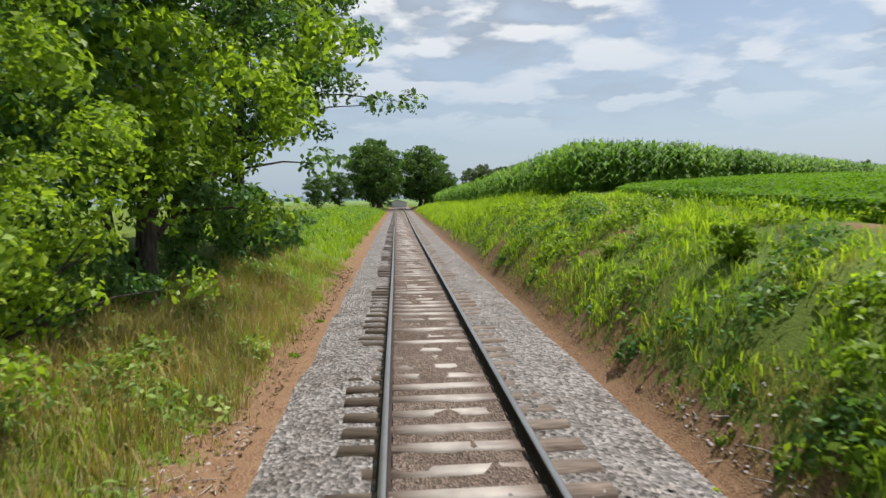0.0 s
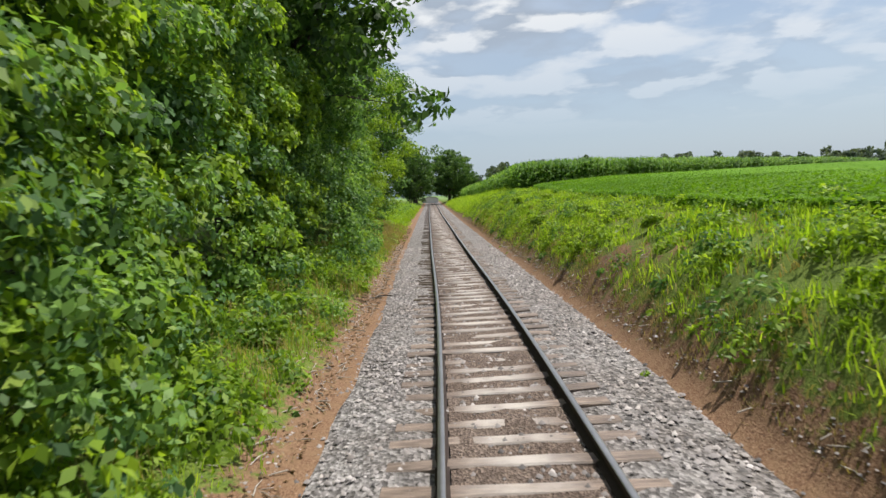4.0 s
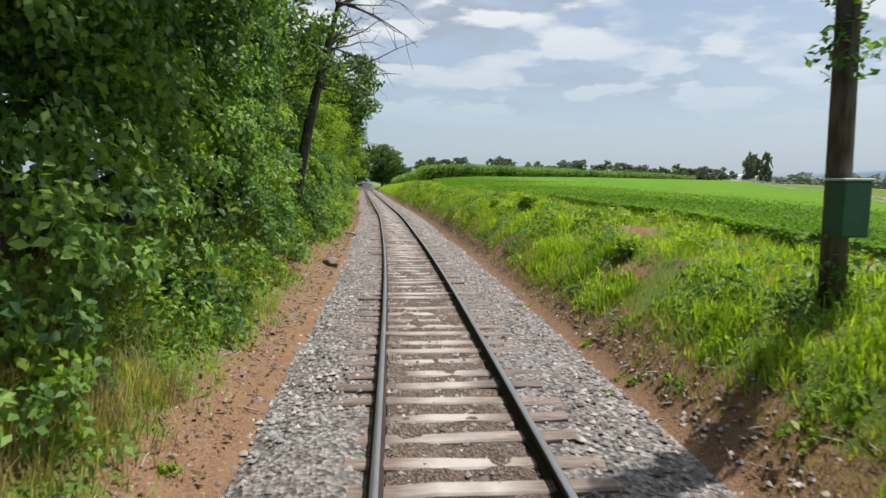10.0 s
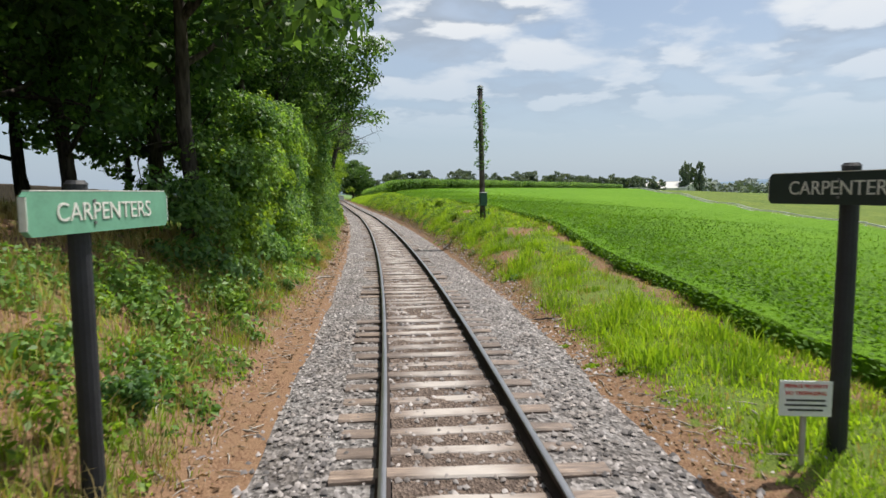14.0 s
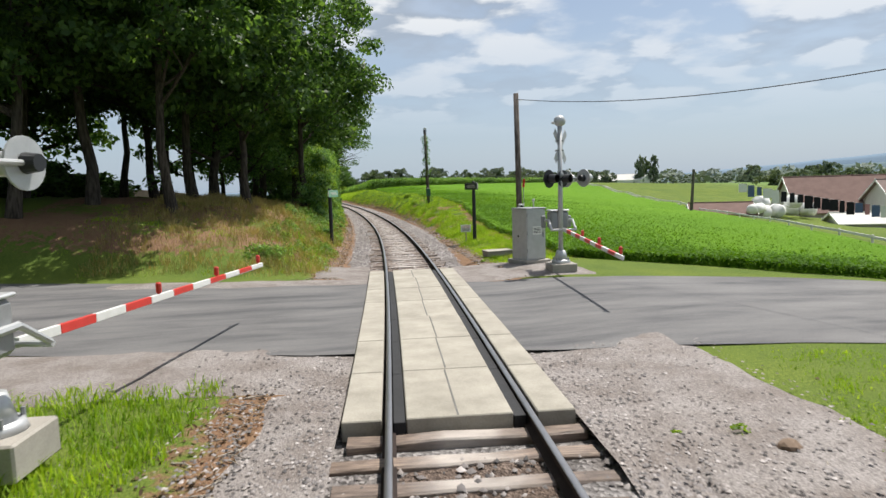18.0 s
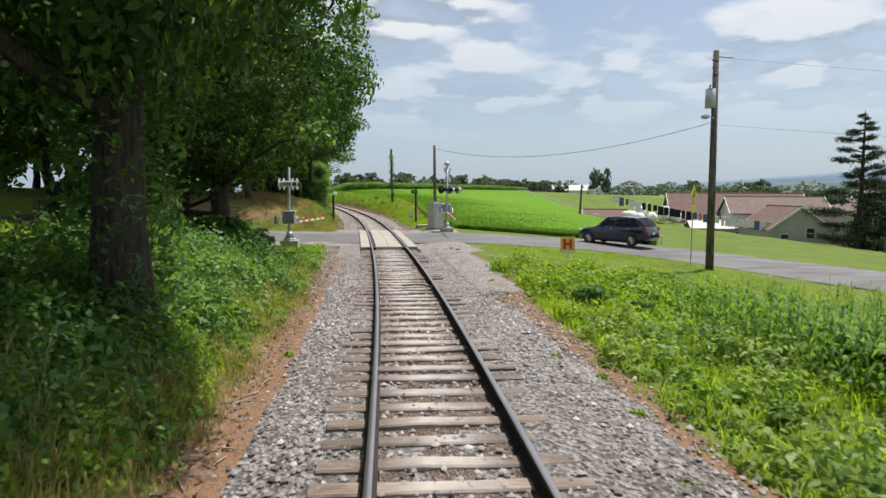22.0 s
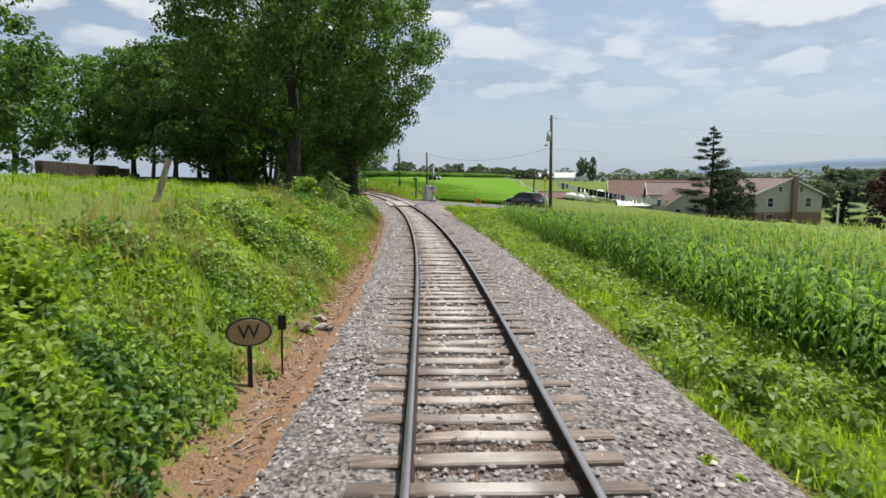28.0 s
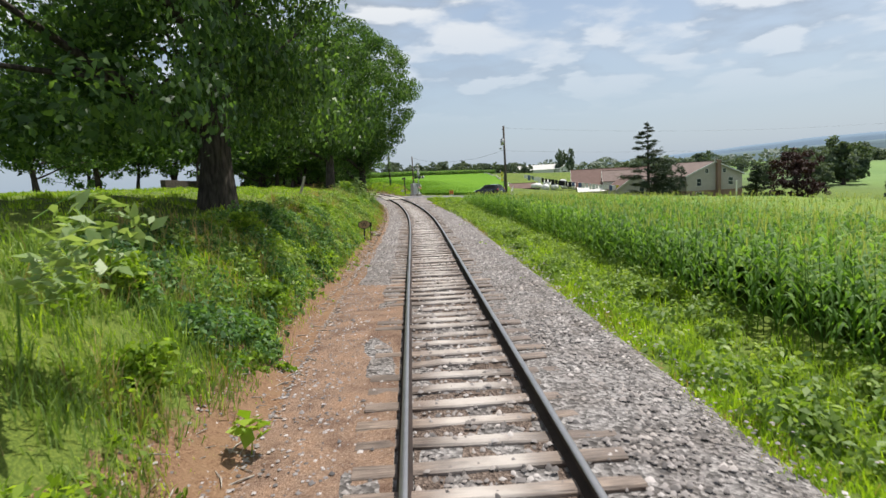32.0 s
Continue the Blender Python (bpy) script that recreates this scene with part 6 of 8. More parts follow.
def wire(name, a, b, sag, r=0.011, label="thin black overhead service wire"):
    a, b = np.array(a, float), np.array(b, float)
    q = np.linspace(0, 1, 24)[:, None]
    line = a * (1 - q) + b * q - np.array([0, 0, 1]) * 4 * sag * q * (1 - q)
    tagged(mesh_part(name, np_mesh(name, *tube_arrays(line, np.full(24, r), 4), BLACK)), label, "wire")


wire("overhead_wire", along(-75.1, 4.0, 5.42), (6.6, -95.2, 5.3), 0.95)
wire("overhead_wire", (6.6, -95.2, 7.9), (62, -112, 6.6), 1.0, 0.005, "thin service wire running towards the houses")
wire("overhead_wire", (6.6, -95.2, 5.2), (62, -112, 4.2), 0.8, 0.005, "thin service wire running towards the houses")


# ---------------------------------------------------------------- crossing signals
LENS = plain("red_signal_lens", (0.20, 0.012, 0.012), 0.2, 0, 0.6, 0.15)
GREY = plain("grey_machine_paint", (0.30, 0.31, 0.32), 0.45, 0.3, 0.5, 0.2)


def lamp_pair(t, z, dx, dy, turn, mat_face):
    """Two round flashing lamps on a cross arm: background disc, hood, lens."""
    m = pose(dx, dy, z, 0, 0, turn)
    arm = part("lamp_arm", rod(bm_new(), (-0.34, 0, 0), (0.34, 0, 0), 0.028, sides=8), ALU, t)
    arm.matrix_basis = m
    for side in (-1, 1):
        head = part("signal_lamp", rod(bm_new(), (side * 0.33, -0.04, 0), (side * 0.33, 0.10, 0), 0.10, 0.08, 14), BLACK, t)
        head.matrix_basis = m
        bm = bm_new()
        rod(bm, (side * 0.33, -0.055, 0), (side * 0.33, -0.035, 0), 0.245, 0.245, 22)
        part("background_disc", bm, mat_face, head)
        bm = bm_new()
        rod(bm, (side * 0.33, -0.30, 0.0), (side * 0.33, -0.055, 0.0), 0.115, 0.12, 16, False)
        part("hood", bm, mat_face, head, smooth=True)
        part("lens", ball(bm_new(), 0.10, (side * 0.33, -0.06, 0), (1, 0.35, 1)), LENS, head, "dark red lens", True)


def crossing_signal(s, o, turn, arm_end, base_z, label, crossbuck=True, gate_z=1.2, lamps=((-0.2, -0.16, 40), (0.42, 0.12, 118)), front=None):
    """Mast with crossbuck, lamps, bell, gate mechanism and a striped gate arm down across the road."""
    m = place(s, o, base_z, turn)
    t = thing("crossing_signal", m, label, "crossing signal", "crossing signals")
    f = part("foundation", box(bm_new(), (0.72, 0.72, 0.34), (0, 0, 0.10), bevel=0.02), FOUNDATION, t, "weathered concrete foundation")
    bm = bm_new()
    rod(bm, (0, 0, 0.27), (0, 0, 0.36), 0.27, 0.24, 16)
    rod(bm, (0, 0, 0.36), (0, 0, 0.62), 0.19, 0.12, 16)
    part("mast_base", bm, ALU, t, "cast aluminium mast base", True)
    for k in range(4):
        a = k * math.pi / 2 + 0.785
        part("bolt", rod(bm_new(), (math.cos(a) * .23, math.sin(a) * .23, 0.34), (math.cos(a) * .23, math.sin(a) * .23, 0.43), 0.022, sides=6), GREY, t)
    part("mast", rod(bm_new(), (0, 0, 0.5), (0, 0, 4.05), 0.068, 0.062, 14), ALU, t, smooth=True)
    bell = part("bell", ball(bm_new(), 0.17, (0, 0, 4.2), (1, 0.85, 0.95)), ALU, t, "round aluminium warning bell", True)
    part("bell_hood", ball(bm_new(), 0.06, (-0.17, 0, 4.16), (1.2, 1, 0.7)), ALU, bell)
    if crossbuck:
        cb = part("crossbuck", box(bm_new(), (0.20, 0.015, 1.15), (0, 0, 0), bevel=0.004), ALU, t, "bare metal back of a crossbuck")
        cb.matrix_basis = pose(0.06, 0.14, 3.52, 0, 45, 52)
        b2 = part("crossbuck_blade", box(bm_new(), (0.20, 0.015, 1.15), (0, 0.014, 0), bevel=0.004), ALU, cb)
        b2.matrix_basis = pose(0, 0, 0, 0, 90, 0)
        for z in (3.4, 3.66):
            part("clamp", box(bm_new(), (0.18, 0.2, 0.035), (0.0, 0.05, z)), GREY, cb.parent)
    for (dx, dy, way_), face in zip(lamps, (front or BLACK, ALU)):
        lamp_pair(t, 2.62, dx, dy, way_, face)
    part("junction_box", ball(bm_new(), 0.10, (0, 0, 2.72), (1, 1, 1.2)), GREY, t, smooth=True)
    mech = part("gate_mechanism", box(bm_new(), (0.52, 0.42, 0.50), (-0.02, 0.22, gate_z + 0.25), bevel=0.05), GREY, t, "grey gate mechanism housing")
    part("mechanism_lid", box(bm_new(), (0.56, 0.46, 0.04), (-0.02, 0.22, gate_z + 0.52), bevel=0.015), ALU, mech)
    part("hasp", box(bm_new(), (0.03, 0.06, 0.14), (0.25, 0.22, gate_z + 0.3), bevel=0.008), ALU, mech)
    tip = m.inverted() @ Vector(arm_end)
    root = Vector((0.0, 0.0, gate_z))
    way = (tip - root)
    way.z = 0
    way.normalize()
    across = Vector((-way.y, way.x, 0))
    for side in (-1, 1):
        bm = bm_new()
        p = across * 0.33 * side
        rod(bm, Vector((0, 0, gate_z + 0.25)) + p, Vector((0, 0, gate_z + 0.02)) + p + way * 0.35, 0.035, 0.035, 8)
        rod(bm, Vector((0, 0, gate_z + 0.25)) + p, Vector((0, 0, gate_z + 0.22)) + p - way * 0.55, 0.04, 0.04, 8)
        part("gate_yoke", bm, ALU, t, "bent aluminium arm support")
        w = box(bm_new(), (0.09, 0.30, 0.34), bevel=0.01)
        ob = part("counterweight", w, GREY, t, "stacked grey counterweights")
        ob.matrix_basis = Matrix.Translation(Vector((0, 0, gate_z + 0.18)) + p * 1.1 - way * 0.62) @ pose(0, 0, 0, 0, 0, math.degrees(math.atan2(way.y, way.x)) - 90)
    cross = part("yoke_bar", rod(bm_new(), Vector((0, 0, gate_z)) - across * 0.36 + way * 0.35, Vector((0, 0, gate_z)) + across * 0.36 + way * 0.35, 0.03, 0.03, 8), ALU, t)
    start = Vector((0, 0, gate_z)) + way * 0.35
    full = tip - start
    n = 11
    turn_m = full.to_track_quat("X", "Z").to_matrix().to_4x4()
    arm = part("gate_arm", box(bm_new(), (full.length, 0.03, 0.02)), WHITE, t, "red and white striped gate arm")
    arm.matrix_basis = Matrix.Translation((start + tip) / 2 - Vector((0, 0, 0.03))) @ turn_m
    for k in range(n):
        seg = part("stripe", box(bm_new(), (full.length / n - 0.004, 0.05, 0.10 - 0.003 * k), (-full.length / 2 + (k + 0.5) * full.length / n, 0, 0.04), bevel=0.004), (WHITE, RED)[k % 2], arm)
    for q in (0.40, 0.68, 0.97):
        part("arm_lamp", box(bm_new(), (0.06, 0.07, 0.15), (full.length * (q - 0.5), 0, 0.165), bevel=0.018), RED, arm, "small upright red gate lamp")
    return t


crossing_signal(-79.8, 4.15, 0, along(-85.2, 3.78, 0.95), -0.06, "aluminium railway crossing signal with a lowered striped gate", True, 1.22)
crossing_signal(-91.0, -4.2, 180, along(-84.5, -3.15, 1.02), 0.10, "silver railway crossing signal backlit under the trees", False, 0.97, ((-0.3, 0.05, 80), (0.32, 0.05, 262)), ALU)


def cabinet():
    s, o = -77.7, 3.75
    t = thing("relay_cabinet", place(s, o, float(land(s, o)) - 0.02, 22), "grey metal relay cabinet on a concrete slab", "cabinet")
    part("slab", box(bm_new(), (0.95, 1.0, 0.22), (0, 0, 0.06), bevel=0.02), FOUNDATION, t)
    b = part("body", box(bm_new(), (0.72, 0.78, 1.58), (0, 0, 0.96), bevel=0.012), ALU, t)
    part("roof_plate", box(bm_new(), (0.76, 0.82, 0.03), (0, 0, 1.765), bevel=0.008), GREY, t)
    d = part("door", box(bm_new(), (0.66, 0.02, 1.46), (0, -0.397, 0.96), bevel=0.006), ALU, t)
    part("handle", box(bm_new(), (0.03, 0.04, 0.16), (0.25, -0.42, 0.95), bevel=0.008), GREY, d)
    for k in range(3):
        part("hinge", rod(bm_new(), (-0.34, -0.40, 0.4 + k * 0.55), (-0.34, -0.40, 0.52 + k * 0.55), 0.014, sides=8), GREY, d)
    pl = part("notice_plate", box(bm_new(), (0.34, 0.008, 0.26), (0.02, -0.414, 1.08), bevel=0.002), WHITE, d, "white notice plate")
    for k in range(4):
        part("text_bar", box(bm_new(), (0.26, 0.003, 0.018), (0.02, -0.42, 1.15 - k * 0.045)), BLACK, pl)
    part("side_lock", box(bm_new(), (0.02, 0.06, 0.06), (-0.368, 0.05, 0.9), bevel=0.006), BLACK, b)
    part("cable_loop", rod(bm_new(), (0.2, 0, 1.78), (0.2, 0, 2.0), 0.02, sides=8), ALU, t)
    part("finial", ball(bm_new(), 0.05, (0.2, 0, 2.0)), ALU, t, smooth=True)
    part("whip_mast", rod(bm_new(), (-0.1, 0.1, 1.78), (-0.1, 0.1, 2.75), 0.012, sides=6), GREY, t)
    part("flag", box(bm_new(), (0.02, 0.09, 0.26), (-0.12, 0.05, 2.55), (0, 8, 0)), RED, t, "small limp red flag")


cabinet()


def vault():
    s, o = -75.2, 3.25
    t = thing("cable_vault", place(s, o, float(land(s, o)) - 0.02, 10), "low concrete cable vault with a flat lid", "utility box")
    part("body", box(bm_new(), (0.95, 0.62, 0.2), (0, 0, 0.09), bevel=0.015), FOUNDATION, t)
    part("lid", box(bm_new(), (1.0, 0.66, 0.05), (0, 0, 0.215), bevel=0.012), CONCRETE, t)


vault()


# ---------------------------------------------------------------- signs along the line
SIGN_YELLOW = plain("fluorescent_yellow_sign", (0.62, 0.62, 0.02), 0.5, 0, 0.5, 0.08)
ORANGE = plain("orange_sign_field", (0.9, 0.52, 0.10), 0.5, 0, 0.5, 0.1)
TAN = plain("rusty_tan_sign", (0.42, 0.27, 0.15), 0.6, 0, 0.4, 0.3, 9)


def small_signs():
    x, y = -1.05, -97.6
    t = thing("whistle_board", pose(x, y, float(land(-97.1, 5.8)) - 0.05, 0, 0, -14), "small yellow and red letter board on a white stake", "sign")
    part("stake", box(bm_new(), (0.035, 0.02, 0.7), (0, 0.015, 0.35)), WHITE, t)
    part("board", box(bm_new(), (0.50, 0.015, 0.54), (0, 0, 0.86), bevel=0.004), ORANGE, t, "orange and yellow plastic board")
    for dx in (-0.105, 0.105):
        part("letter_stem", box(bm_new(), (0.10, 0.006, 0.34), (dx, -0.011, 0.89)), RED, t)
    part("letter_bar", box(bm_new(), (0.12, 0.006, 0.09), (0, -0.011, 0.89)), RED, t)
    part("lower_band", box(bm_new(), (0.46, 0.006, 0.06), (0, -0.011, 0.63)), WHITE, t)

    t = thing("road_sign", pose(6.63, -94.2, float(land(-92.6, 13.0)) - 0.05, 0, 0, 35), "yellow-green road warning sign on a steel post", "sign")
    part("post", box(bm_new(), (0.05, 0.03, 3.4), (0, 0.02, 1.7)), GREY, t)
    d = part("diamond", box(bm_new(), (0.56, 0.012, 0.56), (0, 0, 0), bevel=0.004), SIGN_YELLOW, t)
    d.matrix_basis = pose(0, 0, 3.15, 0, 45, 0)
    for dx in (-0.08, 0.09):
        bar = part("symbol_bar", box(bm_new(), (0.07, 0.006, 0.34), bevel=0.002), BLACK, t, "plain black symbol bar")
        bar.matrix_basis = pose(dx, -0.011, 3.16, 0, 12, 0)
    part("lower_plate", box(bm_new(), (0.5, 0.012, 0.34), (0, 0, 2.52), bevel=0.004), SIGN_YELLOW, t)

    t = thing("whistle_post", place(-140.7, -2.66, float(land(-140.7, -2.66)) - 0.04, 14), "oval tan whistle post sign with a dark letter", "sign")
    part("post", box(bm_new(), (0.055, 0.05, 0.62), (0, 0, 0.31), bevel=0.008), POST_BLACK, t)
    rim = bm_new()
    rod(rim, (0, 0.0, 0), (0, 0.022, 0), 0.26, 0.26, 28)
    ob = part("oval_rim", rim, SIGN_BLACK, t)
    ob.matrix_basis = Matrix.Translation((0, -0.05, 0.72)) @ Matrix.Diagonal((1.0, 1, 0.66, 1))
    face = bm_new()
    rod(face, (0, -0.006, 0), (0, 0.006, 0), 0.235, 0.235, 28)
    ob2 = part("oval_face", face, TAN, t)
    ob2.matrix_basis = Matrix.Translation((0, -0.055, 0.72)) @ Matrix.Diagonal((1.0, 1, 0.64, 1))
    words("W", 0.24, BLACK, t, pose(0, -0.066, 0.72, 90, 0, 0), "letter")
    t = thing("marker_stake", place(-140.0, -2.45, float(land(-140, -2.45)) - 0.04, 10), "thin rusty marker stake with a small plate", "marker")
    part("stake", rod(bm_new(), (0, 0, 0), (0.01, 0, 0.78), 0.014, sides=7), RAIL_RUST, t)
    part("plate", box(bm_new(), (0.10, 0.02, 0.19), (0.01, -0.01, 0.74), bevel=0.005), RAIL_RUST, t)
    t = thing("leaning_post", place(-134.5, -6.3, float(land(-134.5, -6.3)) - 0.1), "weathered grey leaning fence post", "post")
    part("post", rod(bm_new(), (0, 0, 0), (0.28, 0.1, 0.95), 0.075, 0.06, 8), BARK_DEAD, t)
    t = thing("white_marker_post", pose(44.2, -91.5, float(land(-85, 49.7)) - 0.1), "slim white marker post beyond the corn", "post")
    part("post", box(bm_new(), (0.16, 0.16, 3.2), (0, 0, 1.6), bevel=0.01), WHITE, t)
    part("cap", box(bm_new(), (0.22, 0.22, 0.08), (0, 0, 3.22), bevel=0.02), WHITE, t)


small_signs()


def debris():
    rng = np.random.default_rng(77)
    def log(name, s, o, length, r, turn, label, mat, up=0.0):
        t = thing(name, place(s, o, float(ground_z(s, o)) + r * 0.7 + up, turn), label, "log")
        q = np.linspace(-0.5, 0.5, 6)
        line = np.column_stack([q * length, 0.04 * np.sin(q * 7), 0.03 * np.cos(q * 5)])
        mesh_part("wood", np_mesh("wood", *tube_arrays(line, r * rng.uniform(.8, 1.1, 6), 8), mat, True), t)
        for k in range(2):
            p = line[1 + 2 * k]
            mesh_part("twig", np_mesh("twig", *tube_arrays([p, p + [0.12, 0.15 * (-1) ** k, 0.06], p + [0.3, 0.3 * (-1) ** k, 0.02]], [r * .3, r * .22, r * .1], 5), mat), t)
    log("fallen_log", -22.6, -2.3, 1.2, 0.06, 118, "bleached broken log lying on the earth", BARK_DEAD, 0.05)
    log("fallen_branch", -23.2, -2.0, 0.9, 0.025, 80, "dry grey branch lying on the earth", BARK_DEAD)
    log("fallen_branch", -56.0, -2.55, 1.1, 0.03, 60, "dry branch lying beside the ballast", BARK_DEAD)
    log("fallen_branch", -2.5, -2.2, 0.7, 0.02, 20, "dry branch lying beside the ballast", BARK)
    log("fallen_branch", -62.0, 2.6, 0.6, 0.02, 150, "small dry branch beside the ballast", BARK)
    log("fallen_branch", -101.5, 0.35, 1.0, 0.022, 150, "dark broken branch lying between the rails", BARK, 0.16)
    log("cut_log", -137.5, -2.35, 0.34, 0.06, 20, "short pale cut log at the ballast edge", BARK_DEAD)
    log("cut_log", -137.0, -2.5, 0.30, 0.05, -25, "short pale cut log at the ballast edge", BARK_DEAD)
    for s, o, r in ((-33.2, -2.35, 0.26), (-52.0, -2.4, 0.12), (-137.9, -2.6, 0.15), (-91.4, 2.9, 0.1), (-78.4, 2.7, 0.09)):
        bm = ball(bm_new(), r, (0, 0, 0), (1.3, 1.0, 0.62), 2)
        for v in bm.verts:
            v.co *= 1 + rng.uniform(-.14, .14)
        ob = part("field_stone", bm, BROWN_STONE)
        ob.matrix_world = place(s, o, float(ground_z(s, o)) + r * 0.42, rng.uniform(0, 360))
        tagged(ob, "rounded brown field stone beside the ballast", "stone", "field stones")
    # litter of small stones, chips and twigs over the bare earth
    n = 34000
    s = rng.uniform(-176, 14, n)
    o = rng.choice([-1, 1], n) * (2.25 + rng.exponential(0.28, n))
    o[:6000], s[:6000] = -rng.uniform(0.9, 3.0, 6000), rng.uniform(-176, -144, 6000)
    keep = ~on_road(s, o, 0.2)
    s, o = s[keep], o[keep]
    v = np.array([[1, 0, 0], [0, 1, 0], [-1, 0, 0], [0, -1, 0], [0.2, 0.1, 0.6]], float)
    f = np.array([[0, 1, 4], [1, 2, 4], [2, 3, 4], [3, 0, 4]])
    rest = np.where(s < -144, np.maximum(ground_z(s, o), -0.178), ground_z(s, o))
    m = turned(along(s, o, rest), rng.uniform(0, 6.28, len(s)), rng.uniform(0.009, 0.032, len(s)))
    stuff("stone_litter", repeated(v, f, m), STONE, "scattered stones over the earth beside the ballast", "stones")
    n = 5000
    s = rng.uniform(-176, 14, n)
    o = rng.choice([-1, 1], n) * (2.2 + rng.exponential(0.35, n))
    keep = ~on_road(s, o, 0.2)
    s, o = s[keep], o[keep]
    stick = tube_arrays([[-.5, 0, 0], [0, .05, .05], [.5, 0, .02]], [.03, .03, .012], 4)
    m = turned(along(s, o, ground_z(s, o) + 0.012), rng.uniform(0, 6.28, len(s)), rng.uniform(0.08, 0.34, len(s)))
    n = 26000
    q = rng.uniform(-150, 30, n)
    off = rng.choice([-1, 1], n) * (2.2 + rng.exponential(0.42, n))
    ok = ~on_road(q, off, 0.4)
    q, off = q[ok], off[ok]
    stuff("leaf_litter", leaves(along(q, off, ground_z(q, off) + 0.015), 0.07, rng, 0.0, 0.5, None, 0.35), LITTER, "brown dead leaves scattered beside the ballast", "leaf litter")
    stuff("twig_litter", repeated(*stick, m), BARK_DEAD, "dry twigs and stalks scattered beside the ballast", "twigs")


debris()


def saplings():
    """Young broad-leaved plants beside the earth."""
    rng = np.random.default_rng(41)
    t = thing("small_sapling", place(-160.6, -2.27, -0.18), "small bright green sapling growing from bare earth", "sapling")
    mesh_part("stem", np_mesh("stem", *tube_arrays([[0, 0, 0], [0.02, 0, 0.18], [0, 0.01, 0.36]], [.008, .006, .004], 5), LEAF_LIGHT), t)
    a = np.arange(16) * 2.4
    at = np.stack([np.cos(a) * 0.13, np.sin(a) * 0.13, 0.2 + 0.012 * np.arange(16)], 1)
    mesh_part("leaves", np_mesh("leaves", *leaves(at, 0.19, rng, 0.1, 0.7), LEAF_LIGHT), t)
    z0 = float(land(-161.3, -3.9))
    t = thing("walnut_sapling", place(-161.3, -3.9, z0 - 0.05), "tall sapling with pale pinnate leaves on the bank", "sapling")
    mesh_part("stem", np_mesh("stem", *tube_arrays([[0, 0, 0], [0.05, 0, 0.7], [0.25, 0, 1.3], [0.6, 0, 1.5]], [.012, .010, .008, .005], 6), LEAF_VINE), t)
    at = []
    for k in range(9):
        b = np.array([0.05 + 0.06 * k, 0, 0.75 + 0.1 * k])
        d = np.array([0.45, 0.5 * (-1) ** k, -0.12 - 0.03 * k])
        for j in range(9):
            p = b + d * (0.2 + 0.1 * j)
            at += [p + [0.05, 0.05, 0], p - [0.05, 0.05, 0]]
    mesh_part("leaves", np_mesh("leaves", *leaves(np.array(at), 0.2, rng, 0.3, 0.45), LEAF_PALE), t)
    for q, o, size, turn in ((-118.9, -3.5, 0.8, 20), (-119.7, -4.1, 0.95, 140), (-120.4, -3.6, 0.8, 250), (-121.2, -4.3, 0.9, 60), (-119.3, -4.7, 0.9, 200), (-119.2, -3.8, 0.7, 310), (-120.9, -3.9, 0.8, 100), (-118.4, -4.0, 0.8, 170), (-121.8, -4.8, 0.9, 20)):
        m = place(q, o, float(land(q, o)) - 0.05, turn) @ Matrix.Scale(size, 4)
        ob = copy_thing(t, m)
        ob.matrix_world = m
        tagged(ob, "young sumac with pale feathery leaves among the weeds", "sapling", "feathery saplings")


LEAF_PALE = leafy("pale_leaves", (0.22, 0.32, 0.12), (0.32, 0.43, 0.19), (0.42, 0.52, 0.28), 0.4, 0.35)
saplings()


# ---------------------------------------------------------------- the car at the crossing
def glass_material(name, tint):
    m, t, b = material(name, 0.06, 0.0, 0.6)
    b.inputs["Base Color"].default_value = (*tint, 1)
    return m


CAR_PAINT, ct, cb_ = material("dark_blue_car_paint", 0.22, 0.45, 0.6)
ct.links.new(ramp(ct, local_noise(ct, 30.0, 3.0), [(0.3, (0.012, 0.016, 0.03)), (0.7, (0.018, 0.023, 0.042))]), cb_.inputs["Base Color"])
cb_.inputs["Coat Weight"].default_value = 0.8
CAR_GLASS = glass_material("tinted_glass", (0.012, 0.015, 0.018))
TYRE = plain("tyre_rubber", (0.02, 0.02, 0.021), 0.85, 0, 0.3, 0.2)
CHROME = plain("bright_alloy", (0.62, 0.63, 0.65), 0.25, 0.95, 0.5, 0.1)
CLEAR = plain("headlight_glass", (0.7, 0.72, 0.75), 0.1, 0, 0.6, 0.05)


